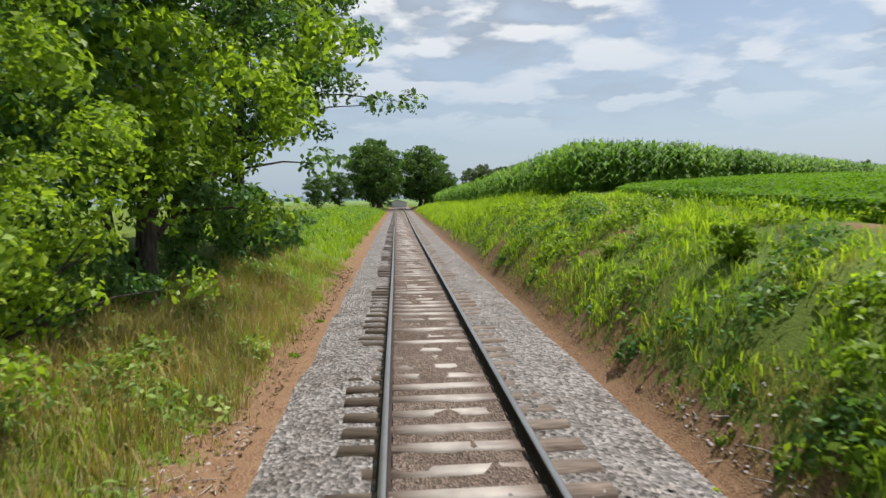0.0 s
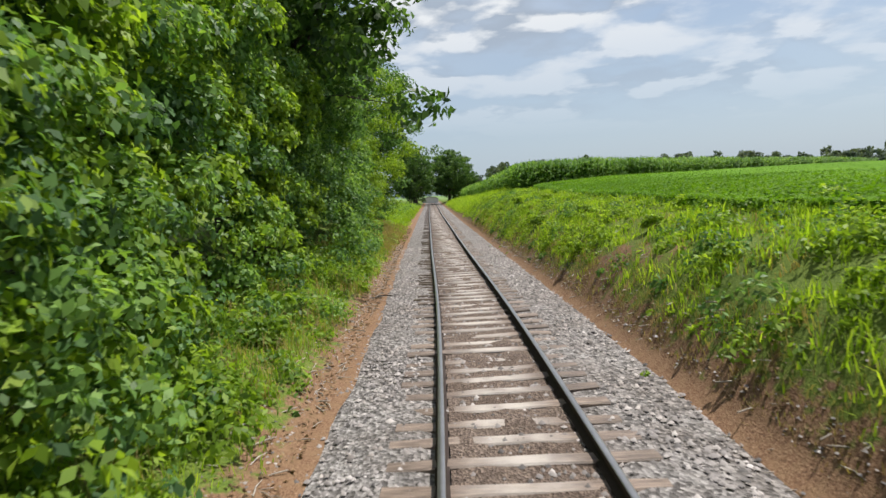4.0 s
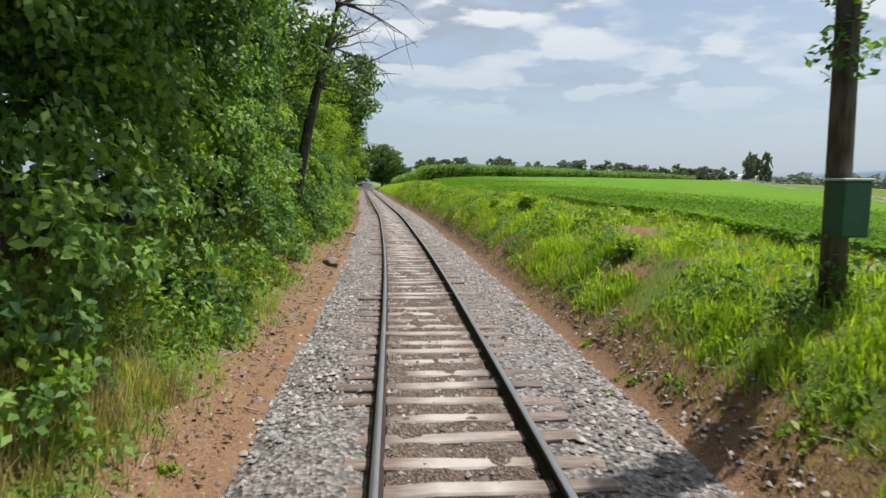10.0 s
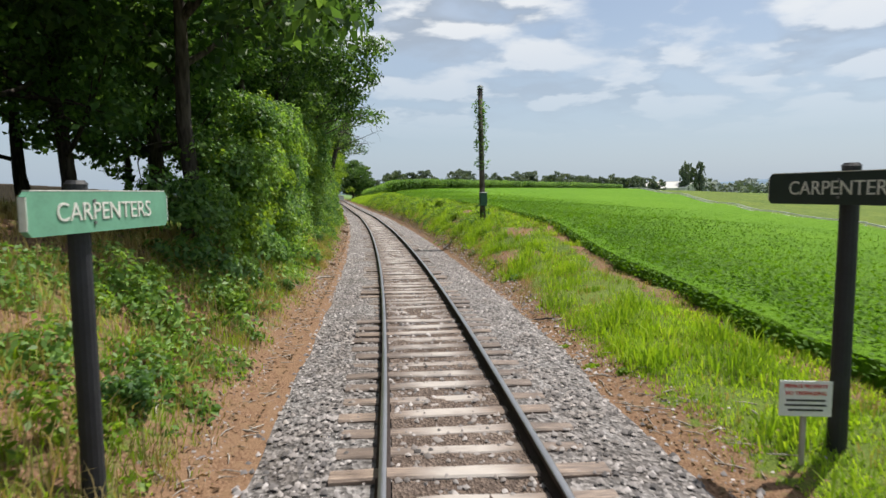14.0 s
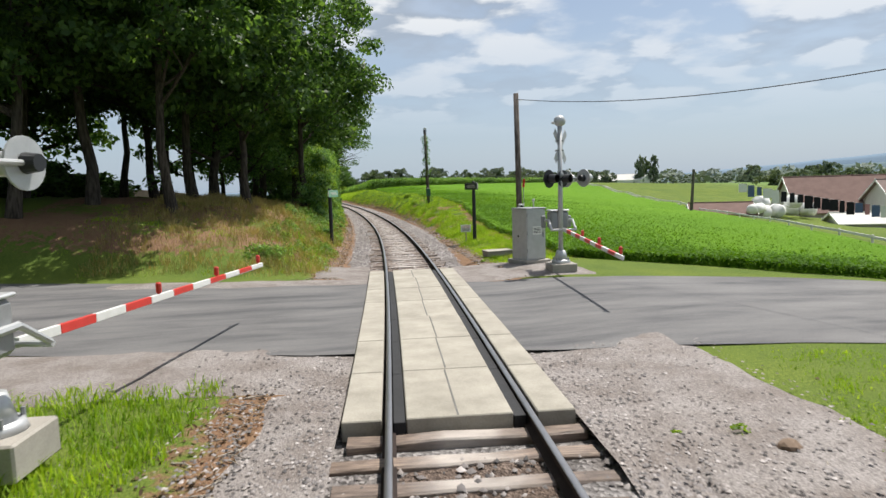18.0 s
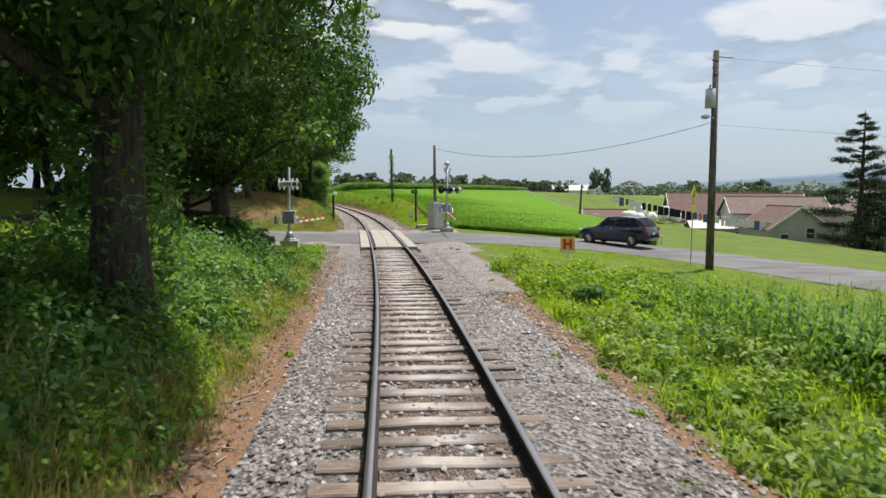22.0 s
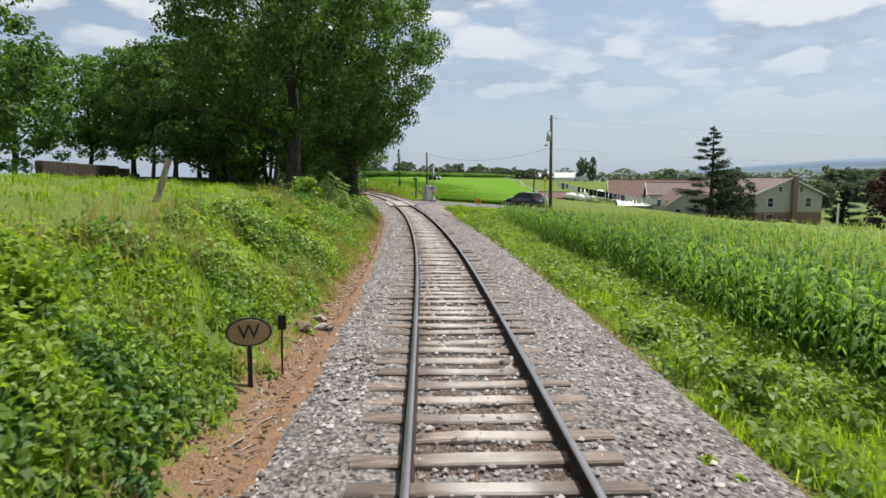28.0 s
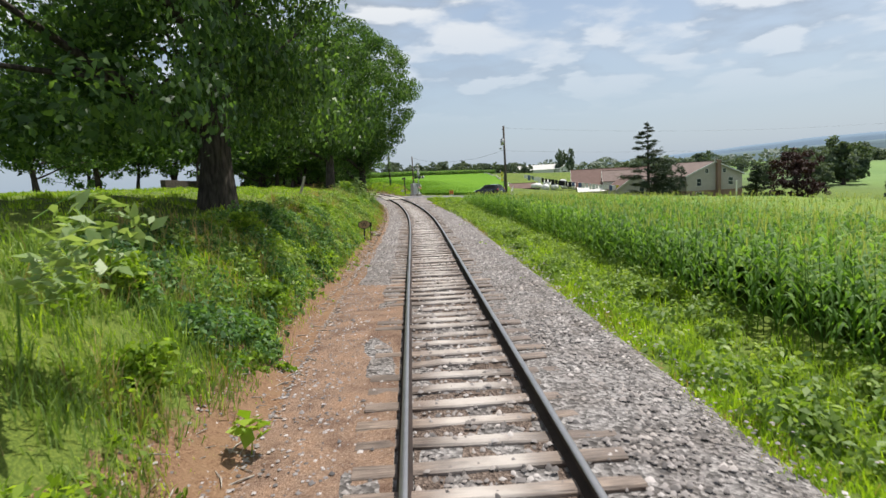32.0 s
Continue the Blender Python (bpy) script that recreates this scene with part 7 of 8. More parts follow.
def car(m):
    t = thing("parked_car", m, "dark blue compact sport utility car waiting on the road", "car")
    half = 0.90
    # body by sections along x: front at -x
    xs = [-2.12, -2.05, -1.7, -1.1, -0.75, 0.2, 1.2, 1.8, 2.05, 2.12]
    top = [0.62, 0.80, 0.92, 0.99, 1.03, 1.05, 1.07, 1.06, 1.0, 0.7]
    low = [0.34, 0.28, 0.24, 0.22, 0.22, 0.22, 0.22, 0.26, 0.32, 0.42]
    wid = [0.62, 0.76, 0.86, half, half, half, half, 0.87, 0.8, 0.7]
    bm = bm_new()
    rings = []
    for x, a, b, w in zip(xs, top, low, wid):
        prof = [(-w * .9, b), (-w, b + .14), (-w, a - .22), (-w * .93, a - .05), (-w * .8, a), (w * .8, a), (w * .93, a - .05), (w, a - .22), (w, b + .14), (w * .9, b)]
        rings.append([bm.verts.new((x, y, z)) for y, z in prof])
    for r1, r2 in zip(rings, rings[1:]):
        for i in range(10):
            bm.faces.new([r1[i], r1[(i + 1) % 10], r2[(i + 1) % 10], r2[i]])
    bm.faces.new(rings[0])
    bm.faces.new(rings[-1][::-1])
    bmesh.ops.recalc_face_normals(bm, faces=bm.faces)
    body = part("body", bm, CAR_PAINT, t, smooth=True)
    # cabin
    def cabin(bm, grow, z0, z1):
        pts = [(-0.98, z0, 0.80), (-0.32, z1 - .02, 0.62), (0.4, z1 + .03, 0.62), (1.35, z1 - .02, 0.60), (1.98, z0 + .02, 0.74)]
        rr = []
        for x, z, w in pts:
            rr.append([bm.verts.new((x, -w - grow, z)), bm.verts.new((x, w + grow, z))])
        base = [bm.verts.new((-0.98, -0.84 - grow, 0.98)), bm.verts.new((1.98, -0.80 - grow, 1.0)), bm.verts.new((1.98, 0.80 + grow, 1.0)), bm.verts.new((-0.98, 0.84 + grow, 0.98))]
        for a, b in zip(rr, rr[1:]):
            bm.faces.new([a[0], a[1], b[1], b[0]])
        for k in (0, 1):
            bm.faces.new([r[k] for r in rr] + [base[1 if k == 0 else 2], base[0 if k == 0 else 3]])
        return bm
    bm = cabin(bm_new(), 0.0, 1.0, 1.56)
    bmesh.ops.recalc_face_normals(bm, faces=bm.faces)
    part("cabin", bm, CAR_PAINT, t)
    for side in (-1, 1):
        for x0, x1, u0, u1, name in ((-0.72, 0.18, -0.30, 0.16, "front_window"), (0.24, 1.0, 0.22, 0.98, "rear_window"), (1.06, 1.62, 1.04, 1.32, "quarter_window")):
            bm = bm_new()
            v = [bm.verts.new((x0, side * 0.835, 1.07)), bm.verts.new((x1, side * 0.825, 1.08)), bm.verts.new((u1, side * 0.645, 1.49)), bm.verts.new((u0, side * 0.645, 1.49))]
            bm.faces.new(v)
            bmesh.ops.solidify(bm, geom=bm.faces[:], thickness=0.012)
            part(name, bm, CAR_GLASS, t)
        mir = part("door_mirror", ball(bm_new(), 0.10, (-0.62, side * 0.97, 1.08), (0.7, 1.1, 0.75)), CAR_PAINT, t, smooth=True)
        part("headlight", ball(bm_new(), 0.15, (-1.98, side * 0.62, 0.76), (0.8, 1.2, 0.5)), CLEAR, t, "clear headlight", True)
        part("tail_light", box(bm_new(), (0.12, 0.14, 0.26), (2.02, side * 0.74, 0.92), bevel=0.03), RED, t, "red tail light")
        for x in (-0.15, 0.85):
            part("door_handle", box(bm_new(), (0.18, 0.03, 0.03), (x + 0.2, side * 0.91, 0.93), bevel=0.008), CHROME, t)
        part("sill_trim", box(bm_new(), (2.2, 0.03, 0.07), (0.0, side * 0.905, 0.32), bevel=0.01), BLACK, t)
        for x in (-1.32, 1.28):
            bm = bm_new()
            rod(bm, (x, side * 0.70, 0.34), (x, side * 0.93, 0.34), 0.34, 0.34, 24)
            bmesh.ops.bevel(bm, geom=[e for e in bm.edges if e.calc_face_angle(0) > 1], offset=0.04, segments=2, affect="EDGES")
            wheel = part("tyre", bm, TYRE, t, smooth=False)
            bm = bm_new()
            rod(bm, (x, side * 0.925, 0.34), (x, side * 0.94, 0.34), 0.235, 0.225, 20)
            part("rim", bm, BLACK, wheel)
            for k in range(9):
                a = k * 2 * math.pi / 9
                part("spoke", rod(bm_new(), (x, side * 0.945, 0.34), (x + math.cos(a) * 0.22, side * 0.945, 0.34 + math.sin(a) * 0.22), 0.026, 0.022, 5), CHROME, wheel)
    for x0, x1, z0, z1, name in ((-0.93, -0.36, 1.06, 1.54, "windscreen"), (1.92, 1.44, 1.10, 1.52, "rear_screen")):
        bm = bm_new()
        off = -0.014 if x0 < 0 else 0.014
        v = [bm.verts.new((x0 + off, -0.72, z0)), bm.verts.new((x0 + off, 0.72, z0)), bm.verts.new((x1 + off, 0.57, z1)), bm.verts.new((x1 + off, -0.57, z1))]
        bm.faces.new(v)
        bmesh.ops.solidify(bm, geom=bm.faces[:], thickness=0.012)
        part(name, bm, CAR_GLASS, t)
    part("grille", box(bm_new(), (0.05, 0.8, 0.2), (-2.12, 0, 0.6), bevel=0.02), BLACK, t)
    part("grille_bar", box(bm_new(), (0.04, 0.5, 0.04), (-2.15, 0, 0.63), bevel=0.01), CHROME, t)
    part("bumper", box(bm_new(), (0.16, 1.3, 0.2), (-2.06, 0, 0.38), bevel=0.05), BLACK, t)
    part("plate", box(bm_new(), (0.02, 0.32, 0.14), (2.12, 0, 0.72)), WHITE, t, "plain pale number plate")
    return t


car(pose(8.1, -86.0, float(land(-84.5, 12.8)) + 0.08, 0, 0, -60))


# ---------------------------------------------------------------- farmstead
def siding_material(name, colour, step=0.2):
    m, t, b = material(name, 0.7, 0.0, 0.3)
    g = node(t, "ShaderNodeNewGeometry")
    xyz = node(t, "ShaderNodeSeparateXYZ")
    t.links.new(g.outputs["Position"], xyz.inputs[0])
    w = node(t, "ShaderNodeMath", operation="FRACT")
    k = node(t, "ShaderNodeMath", operation="MULTIPLY")
    k.inputs[1].default_value = 1 / step
    t.links.new(xyz.outputs["Z"], k.inputs[0])
    t.links.new(k.outputs[0], w.inputs[0])
    c = ramp(t, world_noise(t, 1.2, 4.0), [(0.3, tuple(v * .88 for v in colour)), (0.7, colour)])
    t.links.new(c, b.inputs["Base Color"])
    bump(t, b, w.outputs[0], 0.6, 0.02)
    return m


SIDING = siding_material("grey_beige_siding", (0.50, 0.47, 0.42))
SIDING_LIGHT = siding_material("pale_siding", (0.60, 0.59, 0.56))
BRICK = siding_material("brown_brick", (0.30, 0.20, 0.15), 0.08)
ROOF = plain("brown_shingles", (0.19, 0.145, 0.13), 0.9, 0, 0.2, 0.25, 1.2, 0.4)
ROOF_DARK = plain("red_brown_shingles", (0.175, 0.115, 0.10), 0.9, 0, 0.2, 0.25, 1.2, 0.4)
WINDOW = glass_material("window_glass", (0.035, 0.045, 0.055))


def house(name, x, y, z, turn, w, d, h, rise, wall, roof, label, windows=(), lower=None, chimney=None):
    """Gable along local x ends: the ridge runs along y; the front gable faces -y. Windows: (x, z, width, height) on the front,
    (y, z, width, height) with side +-1 as a fifth on the long sides."""
    t = thing(name, pose(x, y, z, 0, 0, turn), label, "house", "farm buildings")
    bm = prism(bm_new(), [(-w / 2, -0.6), (w / 2, -0.6), (w / 2, h), (0, h + rise), (-w / 2, h)], d)
    part("wall", bm, wall, t)
    if lower:
        part("base_course", box(bm_new(), (w + 0.06, d + 0.06, lower + 0.6), (0, 0, lower / 2 - 0.3)), BRICK, t, "brown brick lower storey")
    slope = math.hypot(w / 2, rise)
    for side in (-1, 1):
        a = math.degrees(math.atan2(rise, w / 2))
        ob = part("roof_slope", box(bm_new(), (slope + 0.55, d + 0.8, 0.14), bevel=0.01), roof, t)
        ob.matrix_basis = Matrix.Translation((side * (w / 4 + 0.1), 0, h + rise / 2 - 0.05 + 0.05)) @ pose(0, 0, 0, 0, side * a, 0)
        for end in (-1, 1):
            f = part("barge_board", box(bm_new(), (slope + 0.55, 0.05, 0.2), (0, end * (d / 2 + 0.40), -0.02)), WHITE, ob, "white barge board")
    for q in windows:
        a, b, ww, hh = q[:4]
        side = q[4] if len(q) > 4 else 0
        m = pose(a, -d / 2 - 0.04, b) if not side else pose(side * (w / 2 + 0.04), a, b, 0, 0, side * 90)
        fr = part("window_frame", box(bm_new(), (ww + 0.16, 0.06, hh + 0.16), bevel=0.01), WHITE, t)
        fr.matrix_basis = m
        part("pane", box(bm_new(), (ww, 0.03, hh), (0, -0.03, 0)), WINDOW, fr)
        part("mullion", box(bm_new(), (ww, 0.02, 0.05), (0, -0.05, 0)), WHITE, fr)
    if chimney:
        cx, cy, ch = chimney
        c = part("chimney", box(bm_new(), (0.7, 0.7, ch + h + rise), (cx, cy, (ch + h + rise) / 2)), BRICK, t)
        part("chimney_cap", box(bm_new(), (0.8, 0.8, 0.12), (cx, cy, ch + h + rise + .05), bevel=0.02), FOUNDATION, c)
    return t


def farm():
    house("farmhouse", 59.3, -64.2, -4.3, -6, 11.5, 12, 4.7, 2.35, SIDING, ROOF, "two-storey beige sided farmhouse with a brown gabled roof",
          ((-3.2, 3.4, 0.9, 1.3), (3.3, 3.4, 0.9, 1.3), (-3.2, 1.0, 1.1, 1.2), (-1.6, 5.4, 0.6, 0.7), (2.0, 5.4, 0.6, 0.7), (2.0, 1.0, 0.9, 1.0, -1), (-2.0, 3.2, 0.9, 1.1, -1)), 1.9, (0.6, -6.3, 0.3))
    house("farmhouse_wing", 58.5, -37.0, -4.3, 62, 12, 19, 2.8, 3.9, SIDING, ROOF_DARK, "long sided farm building with a red-brown roof",
          ((-2.0, 1.4, 0.9, 1.1), (2.0, 1.4, 0.9, 1.1)))
    house("farmhouse_wing", 57.0, -46.5, -4.3, 60, 9, 12, 4.1, 2.1, SIDING_LIGHT, ROOF, "pale sided wing with a row of windows under a brown roof",
          ((-4.0, 3.0, 0.8, 1.2, -1), (-1.5, 3.0, 0.8, 1.2, -1), (1.0, 3.0, 0.8, 1.2, -1), (3.5, 3.0, 0.8, 1.2, -1), (-2.5, 3.0, 0.8, 1.1), (2.5, 3.0, 0.8, 1.1)))
    house("farmhouse_gable", 51.5, -54.0, -4.2, -18, 7.5, 8, 2.4, 2.6, SIDING, ROOF_DARK, "small beige gabled extension with white trim",
          ((1.2, 1.9, 0.9, 1.2), (-1.8, 1.2, 0.9, 1.1)))
    house("brown_shed", 31.5, -45.0, -2.2, 60, 4.5, 5.0, 1.5, 0.9, BRICK, ROOF_DARK, "low brown shed behind the field", ((0, 0.8, 1.0, 0.8),))
    house("white_outbuilding", 50.5, -47.0, -4.2, 66, 4, 12, 2.0, 0.9, SIDING_LIGHT, SIDING_LIGHT, "low white outbuilding with dark openings", ((-3, 0.9, 1.2, 1.2, -1), (0, 0.9, 1.2, 1.2, -1), (3, 0.9, 1.2, 1.2, -1)))
    house("barn", 164, 209, -1.0, 30, 16, 30, 5.0, 3.2, SIDING_LIGHT, SIDING_LIGHT, "pale low barn in the distance", ((-3, 2.0, 4.0, 2.6),))
    house("barn", 150, 226, -1.0, 70, 14, 26, 5.5, 2.5, SIDING_LIGHT, SIDING_LIGHT, "pale long barn in the distance")
    house("distant_house", 118, 168, 0.0, 20, 8, 8, 3.5, 3.0, WHITE, WHITE, "small white house among distant trees")
    # white wrapped bales and tank
    rng = np.random.default_rng(12)
    for k in range(7):
        t = thing("wrapped_bale", pose(37.5 + k * 1.25, -43.5 + k * 0.35 + (k % 2) * 1.3, float(land(-41, 40)) + 0.55 + (k % 3 == 1) * 0.9, 0, 0, 20 * k), "white plastic wrapped round bale", "bale", "wrapped bales")
        bm = bm_new()
        rod(bm, (-0.75, 0, 0), (0.75, 0, 0), 0.68, 0.68, 18)
        bmesh.ops.bevel(bm, geom=[e for e in bm.edges if e.calc_face_angle(0) > 1], offset=0.14, segments=2, affect="EDGES")
        part("wrap", bm, WHITE, t, smooth=True)
    t = thing("gas_tank", pose(33.5, -47.5, float(land(-46, 35)) + 0.9, 0, 0, 35), "white horizontal gas tank", "tank")
    bm = bm_new()
    rod(bm, (-1.4, 0, 0), (1.4, 0, 0), 0.5, 0.5, 18)
    ball(bm, 0.5, (-1.4, 0, 0), (.6, 1, 1))
    ball(bm, 0.5, (1.4, 0, 0), (.6, 1, 1))
    part("vessel", bm, WHITE, t, smooth=True)
    for x in (-0.8, 0.8):
        part("saddle", box(bm_new(), (0.2, 0.8, 0.9), (x, 0, -0.75)), FOUNDATION, t)


farm()


def fences():
    # low white rail along the field's far side
    t = thing("white_fence", Matrix(), "low white rail fence along the field edge", "fence")
    at = [(s, float(soy_far(s)) + 0.6) for s in np.arange(-82, 40, 3.0)]
    ends = [along(s, o, float(land(s, o))) for s, o in at]
    for p in ends:
        ob = part("post", box(bm_new(), (0.08, 0.08, 0.55), (0, 0, 0.25), bevel=0.008), WHITE, t)
        ob.matrix_world = pose(*p)
    for k, (a, b) in enumerate(zip(ends, ends[1:])):
        for z in ((0.42,) if k < 15 else (0.22, 0.46)):
            d = Vector(b - a)
            ob = part("rail", box(bm_new(), (0.05, d.length, 0.11)), WHITE, t)
            ob.matrix_world = Matrix.Translation(Vector((a + b) / 2) + Vector((0, 0, z))) @ d.to_track_quat("Y", "Z").to_matrix().to_4x4()
    t = thing("garden_fence", Matrix(), "dark timber garden fence below the pine", "fence")
    for k in range(12):
        p = np.array([40 + k * 1.6, -76.5 + k * 0.5, 0])
        p[2] = float(land(-70, 44 + k * 1.5)) - 0.1
        ob = part("post", box(bm_new(), (0.12, 0.12, 1.3), (0, 0, 0.65)), POLE_WOOD, t)
        ob.matrix_world = pose(*p)
    t = thing("stone_wall", Matrix(), "dark low stone wall on the rise under the trees", "wall")
    for s0 in np.arange(-112, 4, 2.0):
        o = -20.5
        ob = part("wall_length", box(bm_new(), (0.4, 2.02, 1.25), bevel=0.05), BARK, t)
        ob.matrix_world = place(s0, o, float(land(s0, o)) + 0.4)
    t = thing("road_kerb_strip", Matrix(), "pale concrete drive edge joining the road", "kerb", kind="structure")
    for k in range(10):
        a, b = along(-84 + k * 0.9, 14.2 + k * 0.5), along(-84 + (k + 1) * 0.9, 14.2 + (k + 1) * 0.5)
        d = Vector(b - a)
        z = float(land(-84 + k * .9, 14.2 + k * .5))
        ob = part("kerb", box(bm_new(), (0.35, d.length, 0.16)), CONCRETE, t)
        ob.matrix_world = Matrix.Translation(Vector((a + b) / 2) + Vector((0, 0, z + 0.03))) @ d.to_track_quat("Y", "Z").to_matrix().to_4x4()


fences()

CLOTH = [plain("dark_cloth", (0.02, 0.02, 0.026), 0.9, 0, 0.2, 0.2), plain("white_cloth", (0.72, 0.72, 0.72), 0.9, 0, 0.2, 0.08), plain("pink_cloth", (0.5, 0.25, 0.27), 0.9, 0, 0.2, 0.1), plain("blue_cloth", (0.10, 0.14, 0.26), 0.9, 0, 0.2, 0.15),
         plain("yellow_cloth", (0.6, 0.62, 0.05), 0.9, 0, 0.2, 0.1)]


def laundry():
    rng = np.random.default_rng(31)
    a, b = np.array([26.2, -48.6, 3.1]), np.array([50.2, -57.0, -1.2])
    t = thing("laundry_line", Matrix(), "long washing line of dark and white clothes", "washing line")
    post = part("line_post", rod(bm_new(), (25.7, -48.9, float(land(-47.5, 27)) - 0.1), (25.9, -48.9, 3.4), 0.14, 0.11, 10), POLE_WOOD, t, "dark timber line post")
    part("pulley", ball(bm_new(), 0.14, (26.05, -48.85, 3.15)), GREY, post)
    q = np.linspace(0, 1, 30)[:, None]
    line = a * (1 - q) + b * q - np.array([0, 0, 1]) * 4 * 0.7 * q * (1 - q)
    mesh_part("cord", np_mesh("cord", *tube_arrays(line, np.full(30, .012), 4), GREY), t)
    for k in range(30):
        u = 0.16 + 0.8 * k / 30
        p = a * (1 - u) + b * u - np.array([0, 0, 1]) * 4 * 0.7 * u * (1 - u)
        w, h = rng.uniform(.35, .75), rng.uniform(.7, 1.15)
        which = 0 if 4 < k < 14 else int(rng.choice([1, 1, 1, 3, 2])) if k < 26 else 4 if k == 27 else 1
        g = np.array([[i / 4 - .5, 0.03 * math.sin(i * 2 + j), -j / 3] for i in range(5) for j in range(4)]) * [w, 1, h]
        f = np.array([[i * 4 + j, (i + 1) * 4 + j, (i + 1) * 4 + j + 1, i * 4 + j + 1] for i in range(4) for j in range(3)])
        ob = mesh_part("garment", np_mesh("garment", np.concatenate([g, g + [0, 0.012, 0]]), np.concatenate([f, f[:, ::-1] + 20]), CLOTH[which]), t)
        ob.matrix_world = pose(*p, 0, 0, -19)


laundry()


# ---------------------------------------------------------------- trees of the farm and the distance
def conifer(x, y, z, height, label):
    """A ragged pine: uneven whorls with gaps, heavier below, needles in flat sprays at the limb ends."""
    rng = np.random.default_rng(17)
    t = thing("pine_tree", pose(x, y, z), label, "tree")
    mesh_part("trunk", np_mesh("trunk", *tube_arrays([[0, 0, 0], [0.12, 0, height * .5], [0, 0, height]], [.32, .2, .03], 8), BARK, True), t)
    at, limbs = [], []
    for k in range(46):
        h = height * (0.10 + 0.88 * (k / 46) ** 0.9) + rng.uniform(-.2, .2)
        reach = ((1 - h / height) ** 0.8 * height * 0.31 + 0.3) * rng.choice([0.45, 0.75, 1.0, 1.25], p=[.25, .3, .3, .15])
        a = k * 2.4 + rng.uniform(-.7, .7)
        e = np.array([math.cos(a) * reach, math.sin(a) * reach, h + reach * rng.uniform(-.12, .22)])
        limbs.append(tube_arrays([[0, 0, h], e * [.5, .5, 1] + [0, 0, -.08], e], [.06, .04, .015], 4))
        n = int(110 + reach * 190)
        q = rng.uniform(0.3, 1.08, n)[:, None] ** 0.7
        at.append(np.array([0, 0, h]) * (1 - q) + e * q + rng.normal(size=(n, 3)) * [.26, .26, .13] * (0.5 + reach * .22))
    mesh_part("branchwork", np_mesh("branchwork", *joined(limbs), BARK), t)
    mesh_part("needles", np_mesh("needles", *leaves(np.concatenate(at), 0.26, rng, 0.2, 0.3), LEAF_PINE), t)


conifer(44.4, -70.2, -4.2, 14.6, "tall dark ragged pine beside the farmhouse")
conifer(62.0, -76.5, -4.6, 6.5, "small dark conifer beside the farmhouse")
make_tree("maroon_maple", tree_meshes(201, 9.8, 4.6, 0.25, 6000, 0.42, 0.02), pose(62.5, -84.6, -5.0), LEAF_MAPLE, "round maroon-leaved maple tree beyond the corn", "tree")
make_tree("bare_tree", (tree_meshes(205, 11.0, 2.4, 0.14, 500, 0.3, 0.3)), pose(46.9, -69.0, -4.2), LEAF_PINE, "thin nearly bare tree beside the pine", "tree")
make_tree("garden_tree", tree_meshes(207, 8.2, 4.4, 0.2, 5000, 0.36, 0.02), pose(49.0, -68.5, -4.3), LEAF_PINE, "dark bushy garden tree beside the farmhouse", "tree")
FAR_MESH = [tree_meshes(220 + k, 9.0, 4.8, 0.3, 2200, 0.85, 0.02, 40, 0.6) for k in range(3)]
FAR_TREES = [make_tree("distant_tree", FAR_MESH[k], Matrix(), (LEAF_FAR_HAZE, LEAF_MID_HAZE, LEAF_FAR_HAZE)[k], "hazy green tree in the distance", "tree", "distant trees") for k in range(3)]


def far_trees():
    rng = np.random.default_rng(19)
    spots = []
    for k in range(22):   # clump behind the soy
        spots.append((78 + rng.uniform(0, 34), 122 + rng.uniform(-8, 26), -1.0, rng.uniform(.7, 1.15)))
    for k in range(24):   # behind the far corn
        spots.append((14 + k * 4.4 + rng.uniform(-3, 3), 185 + rng.uniform(-15, 25), 0.0, rng.uniform(.8, 1.45)))
    for k in range(40):   # valley hedgerows to the right
        a = rng.uniform(0.72, 1.32)
        r = rng.choice([170, 230, 300, 380]) + rng.uniform(-20, 20)
        spots.append((math.sin(a) * r, -70 + math.cos(a) * r, -4.6 if r < 260 else -3.0, rng.uniform(.8, 1.3) * (r / 220) ** .5))
    for k in range(14):   # behind the farmhouse
        spots.append((112 + rng.uniform(0, 50), -78 + k * 7 + rng.uniform(-3, 3), -5.0, rng.uniform(0.7, 1.05)))
    for k in range(14):
        spots.append((110 + rng.uniform(0, 50), -180 + k * 7, -5.0, rng.uniform(0.6, 0.95)))
    spots += [(166, 195, 0, (0.62, 1.9)), (171, 197, 0, (0.6, 1.85)), (176, 198, 0, (0.62, 1.9)), (169, 200, 0, (0.6, 1.8))]
    spots += [(128, -38, -5, 1.5), (73, -93, -4.8, .4)]
    used = [False] * 3
    for k, (x, y, z, size) in enumerate(spots):
        wide, tall = size if isinstance(size, tuple) else (size, size)
        m = pose(x, y, z, 0, 0, rng.uniform(0, 360)) @ Matrix.Diagonal((wide, wide, tall, 1))
        if not used[k % 3]:
            FAR_TREES[k % 3].matrix_world, used[k % 3] = m, True
        else:
            ob = copy_thing(FAR_TREES[k % 3], m)
            ob.matrix_world = m


far_trees()


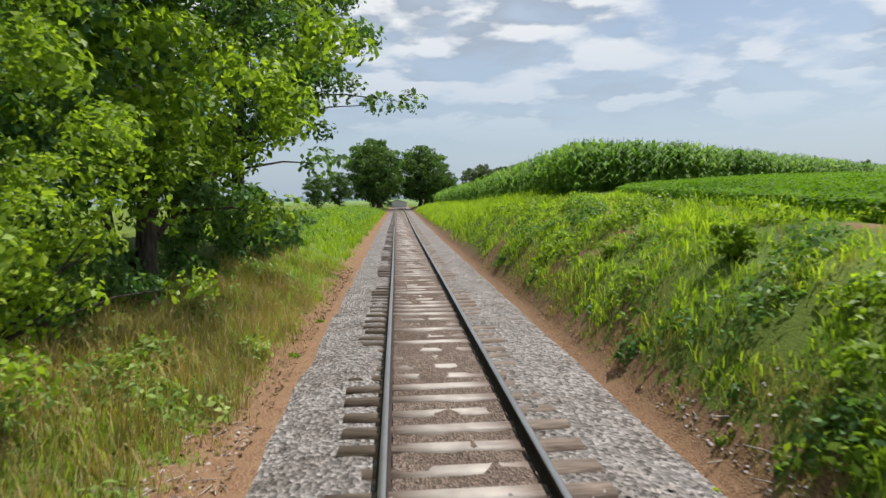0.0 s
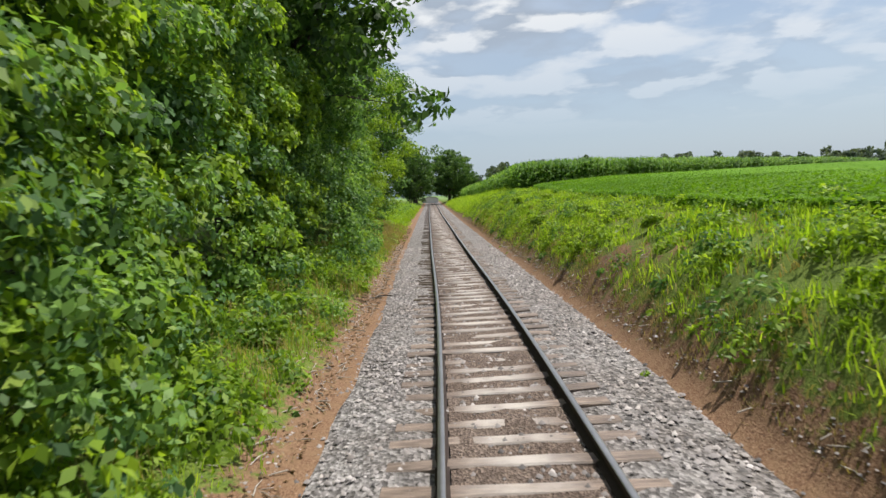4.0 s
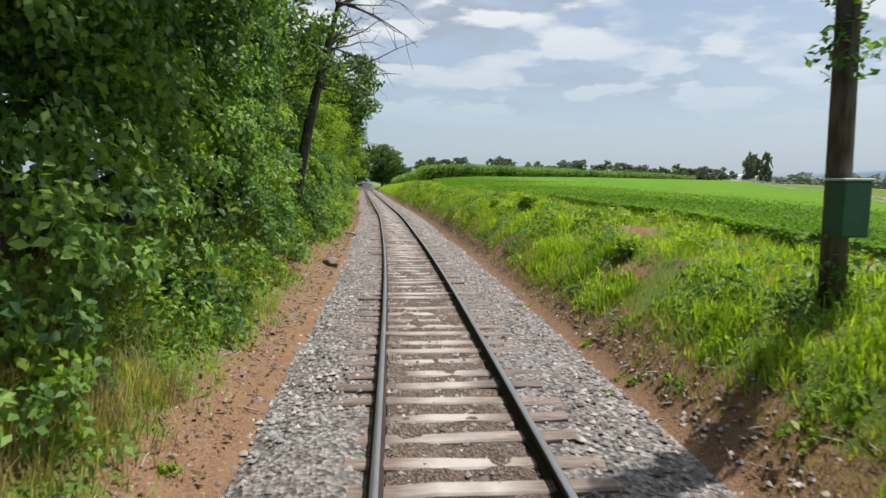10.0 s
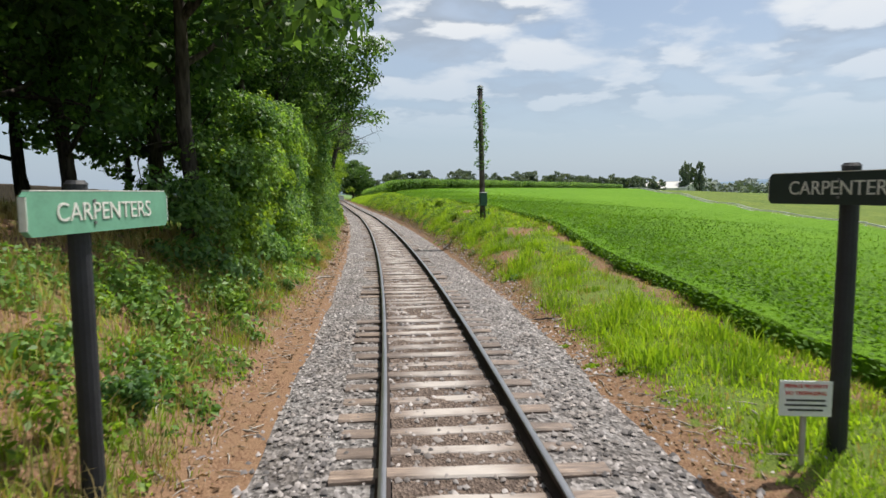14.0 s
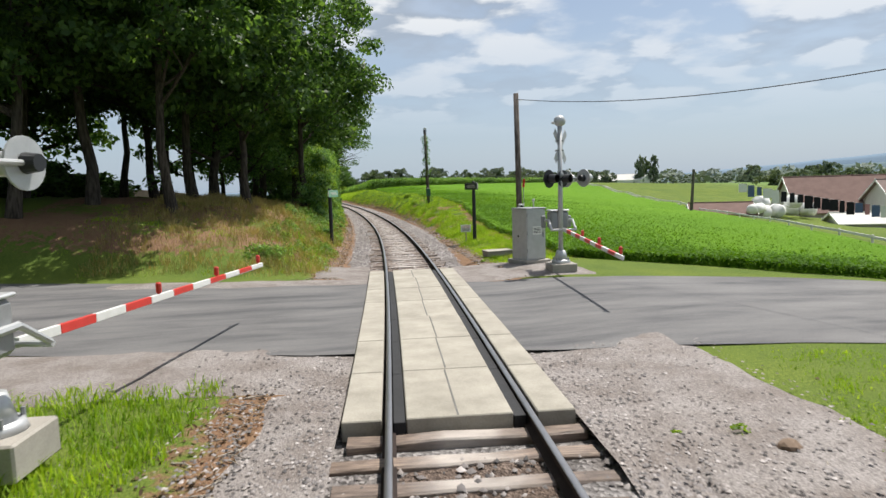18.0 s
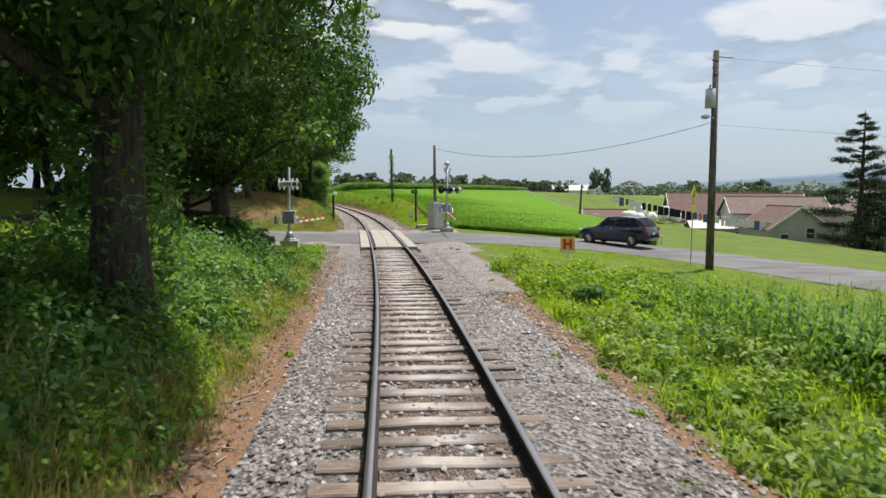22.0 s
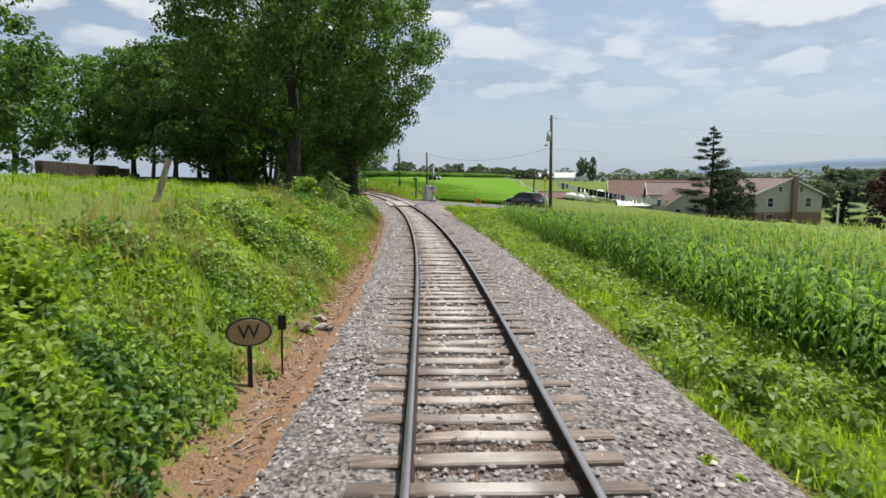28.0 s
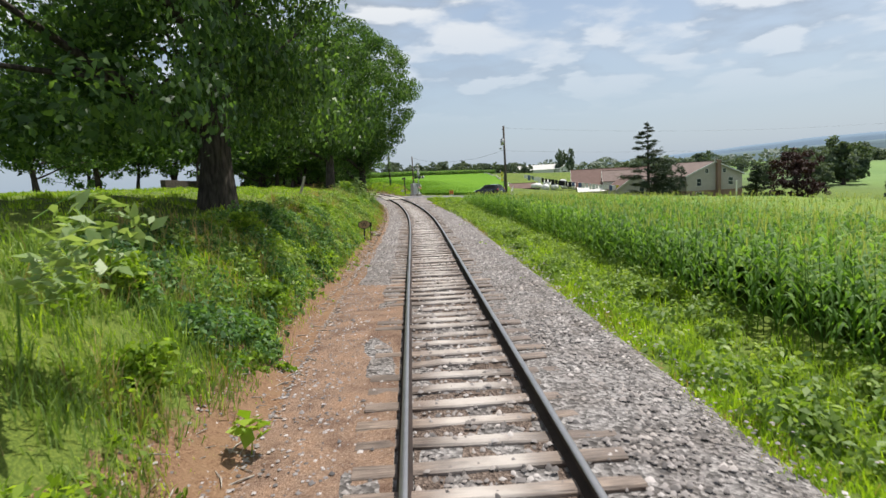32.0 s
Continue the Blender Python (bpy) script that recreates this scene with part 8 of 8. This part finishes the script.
def hills():
    """Two wooded ridges, higher towards the right, pale with distance."""
    # blue distance haze put into the base colours, paler on the far ridge
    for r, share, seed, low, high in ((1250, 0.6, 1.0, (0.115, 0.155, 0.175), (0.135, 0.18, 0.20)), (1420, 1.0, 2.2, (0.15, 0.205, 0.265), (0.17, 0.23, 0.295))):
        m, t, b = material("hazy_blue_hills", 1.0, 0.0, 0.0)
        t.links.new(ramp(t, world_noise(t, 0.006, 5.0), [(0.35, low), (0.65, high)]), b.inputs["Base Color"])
        a = np.radians(np.linspace(-40, 140, 240))
        h = share * np.interp(np.degrees(a), [-40, 15, 25, 35, 45, 54, 65, 90, 140], [5, 6, 11, 22, 40, 54, 58, 52, 40]) * (1 + 0.06 * np.sin(a * 7.3 + seed) + 0.03 * np.sin(a * 23 + seed * 3) + 0.012 * np.sin(a * 71 + seed))
        ring = np.stack([np.sin(a) * r, np.cos(a) * r - 60], 1)
        out = np.stack([np.sin(a) * (r + 200), np.cos(a) * (r + 200) - 60], 1)
        v = np.concatenate([np.column_stack([ring, np.full(240, -12.0)]), np.column_stack([ring * 1.03, h * .75]), np.column_stack([out, h]), np.column_stack([out * 1.05, np.full(240, -12.0)])])
        i = np.arange(239)
        f = np.concatenate([np.stack([i + 240 * q, i + 1 + 240 * q, i + 241 + 240 * q, i + 240 + 240 * q], 1) for q in range(3)])
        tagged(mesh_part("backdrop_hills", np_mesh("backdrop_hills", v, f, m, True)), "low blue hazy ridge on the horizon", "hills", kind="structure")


hills()


def far_woods():
    """Belts of woodland across the valley, fainter with distance."""
    rng = np.random.default_rng(23)
    # leaf colours carry the distance haze, greyer and bluer belt by belt
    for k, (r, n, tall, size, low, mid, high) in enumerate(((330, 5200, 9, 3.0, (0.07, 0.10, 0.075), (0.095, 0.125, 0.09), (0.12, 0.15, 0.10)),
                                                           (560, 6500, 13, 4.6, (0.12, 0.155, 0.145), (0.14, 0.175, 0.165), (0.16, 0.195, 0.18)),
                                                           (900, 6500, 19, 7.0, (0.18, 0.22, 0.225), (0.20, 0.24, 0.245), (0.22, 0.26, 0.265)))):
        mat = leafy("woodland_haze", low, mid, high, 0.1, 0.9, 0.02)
        a = np.radians(rng.uniform((8, 2, 0)[k], 108, n))
        gap = np.sin(a * 17 + k * 2) + 0.6 * np.sin(a * 41 + k) > (-0.5, -0.9, -1.3)[k]
        a = a[gap]
        rr = r * (1 + 0.08 * np.sin(a * 5 + k)) + rng.uniform(-12, 12, len(a)) * (1 + k)
        top = tall * (0.55 + 0.45 * np.abs(np.sin(a * 37 + k) * np.sin(a * 61)))
        z = np.interp(rr, [300, 600, 1500], [-5, -1, 3]) + rng.uniform(0, 1, len(a)) ** 0.7 * top
        at = np.stack([np.sin(a) * rr, np.cos(a) * rr - 70, z], 1)
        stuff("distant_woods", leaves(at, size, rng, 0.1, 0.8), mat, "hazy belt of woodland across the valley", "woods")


far_woods()


def track_end():
    t = thing("distant_shed", place(176, -0.6, -0.3) @ Matrix.Diagonal((1.15, 1, 0.7, 1)), "small pale shed where the track vanishes", "shed")
    part("wall", prism(bm_new(), [(-2.2, 0), (2.2, 0), (2.2, 2.2), (0, 3.0), (-2.2, 2.2)], 4), SIDING_LIGHT, t)
    for side in (-1, 1):
        ob = part("roof_slope", box(bm_new(), (2.6, 4.5, 0.1)), ROOF, t)
        ob.matrix_basis = Matrix.Translation((side * 1.15, 0, 2.62)) @ pose(0, 0, 0, 0, side * 20, 0)


track_end()
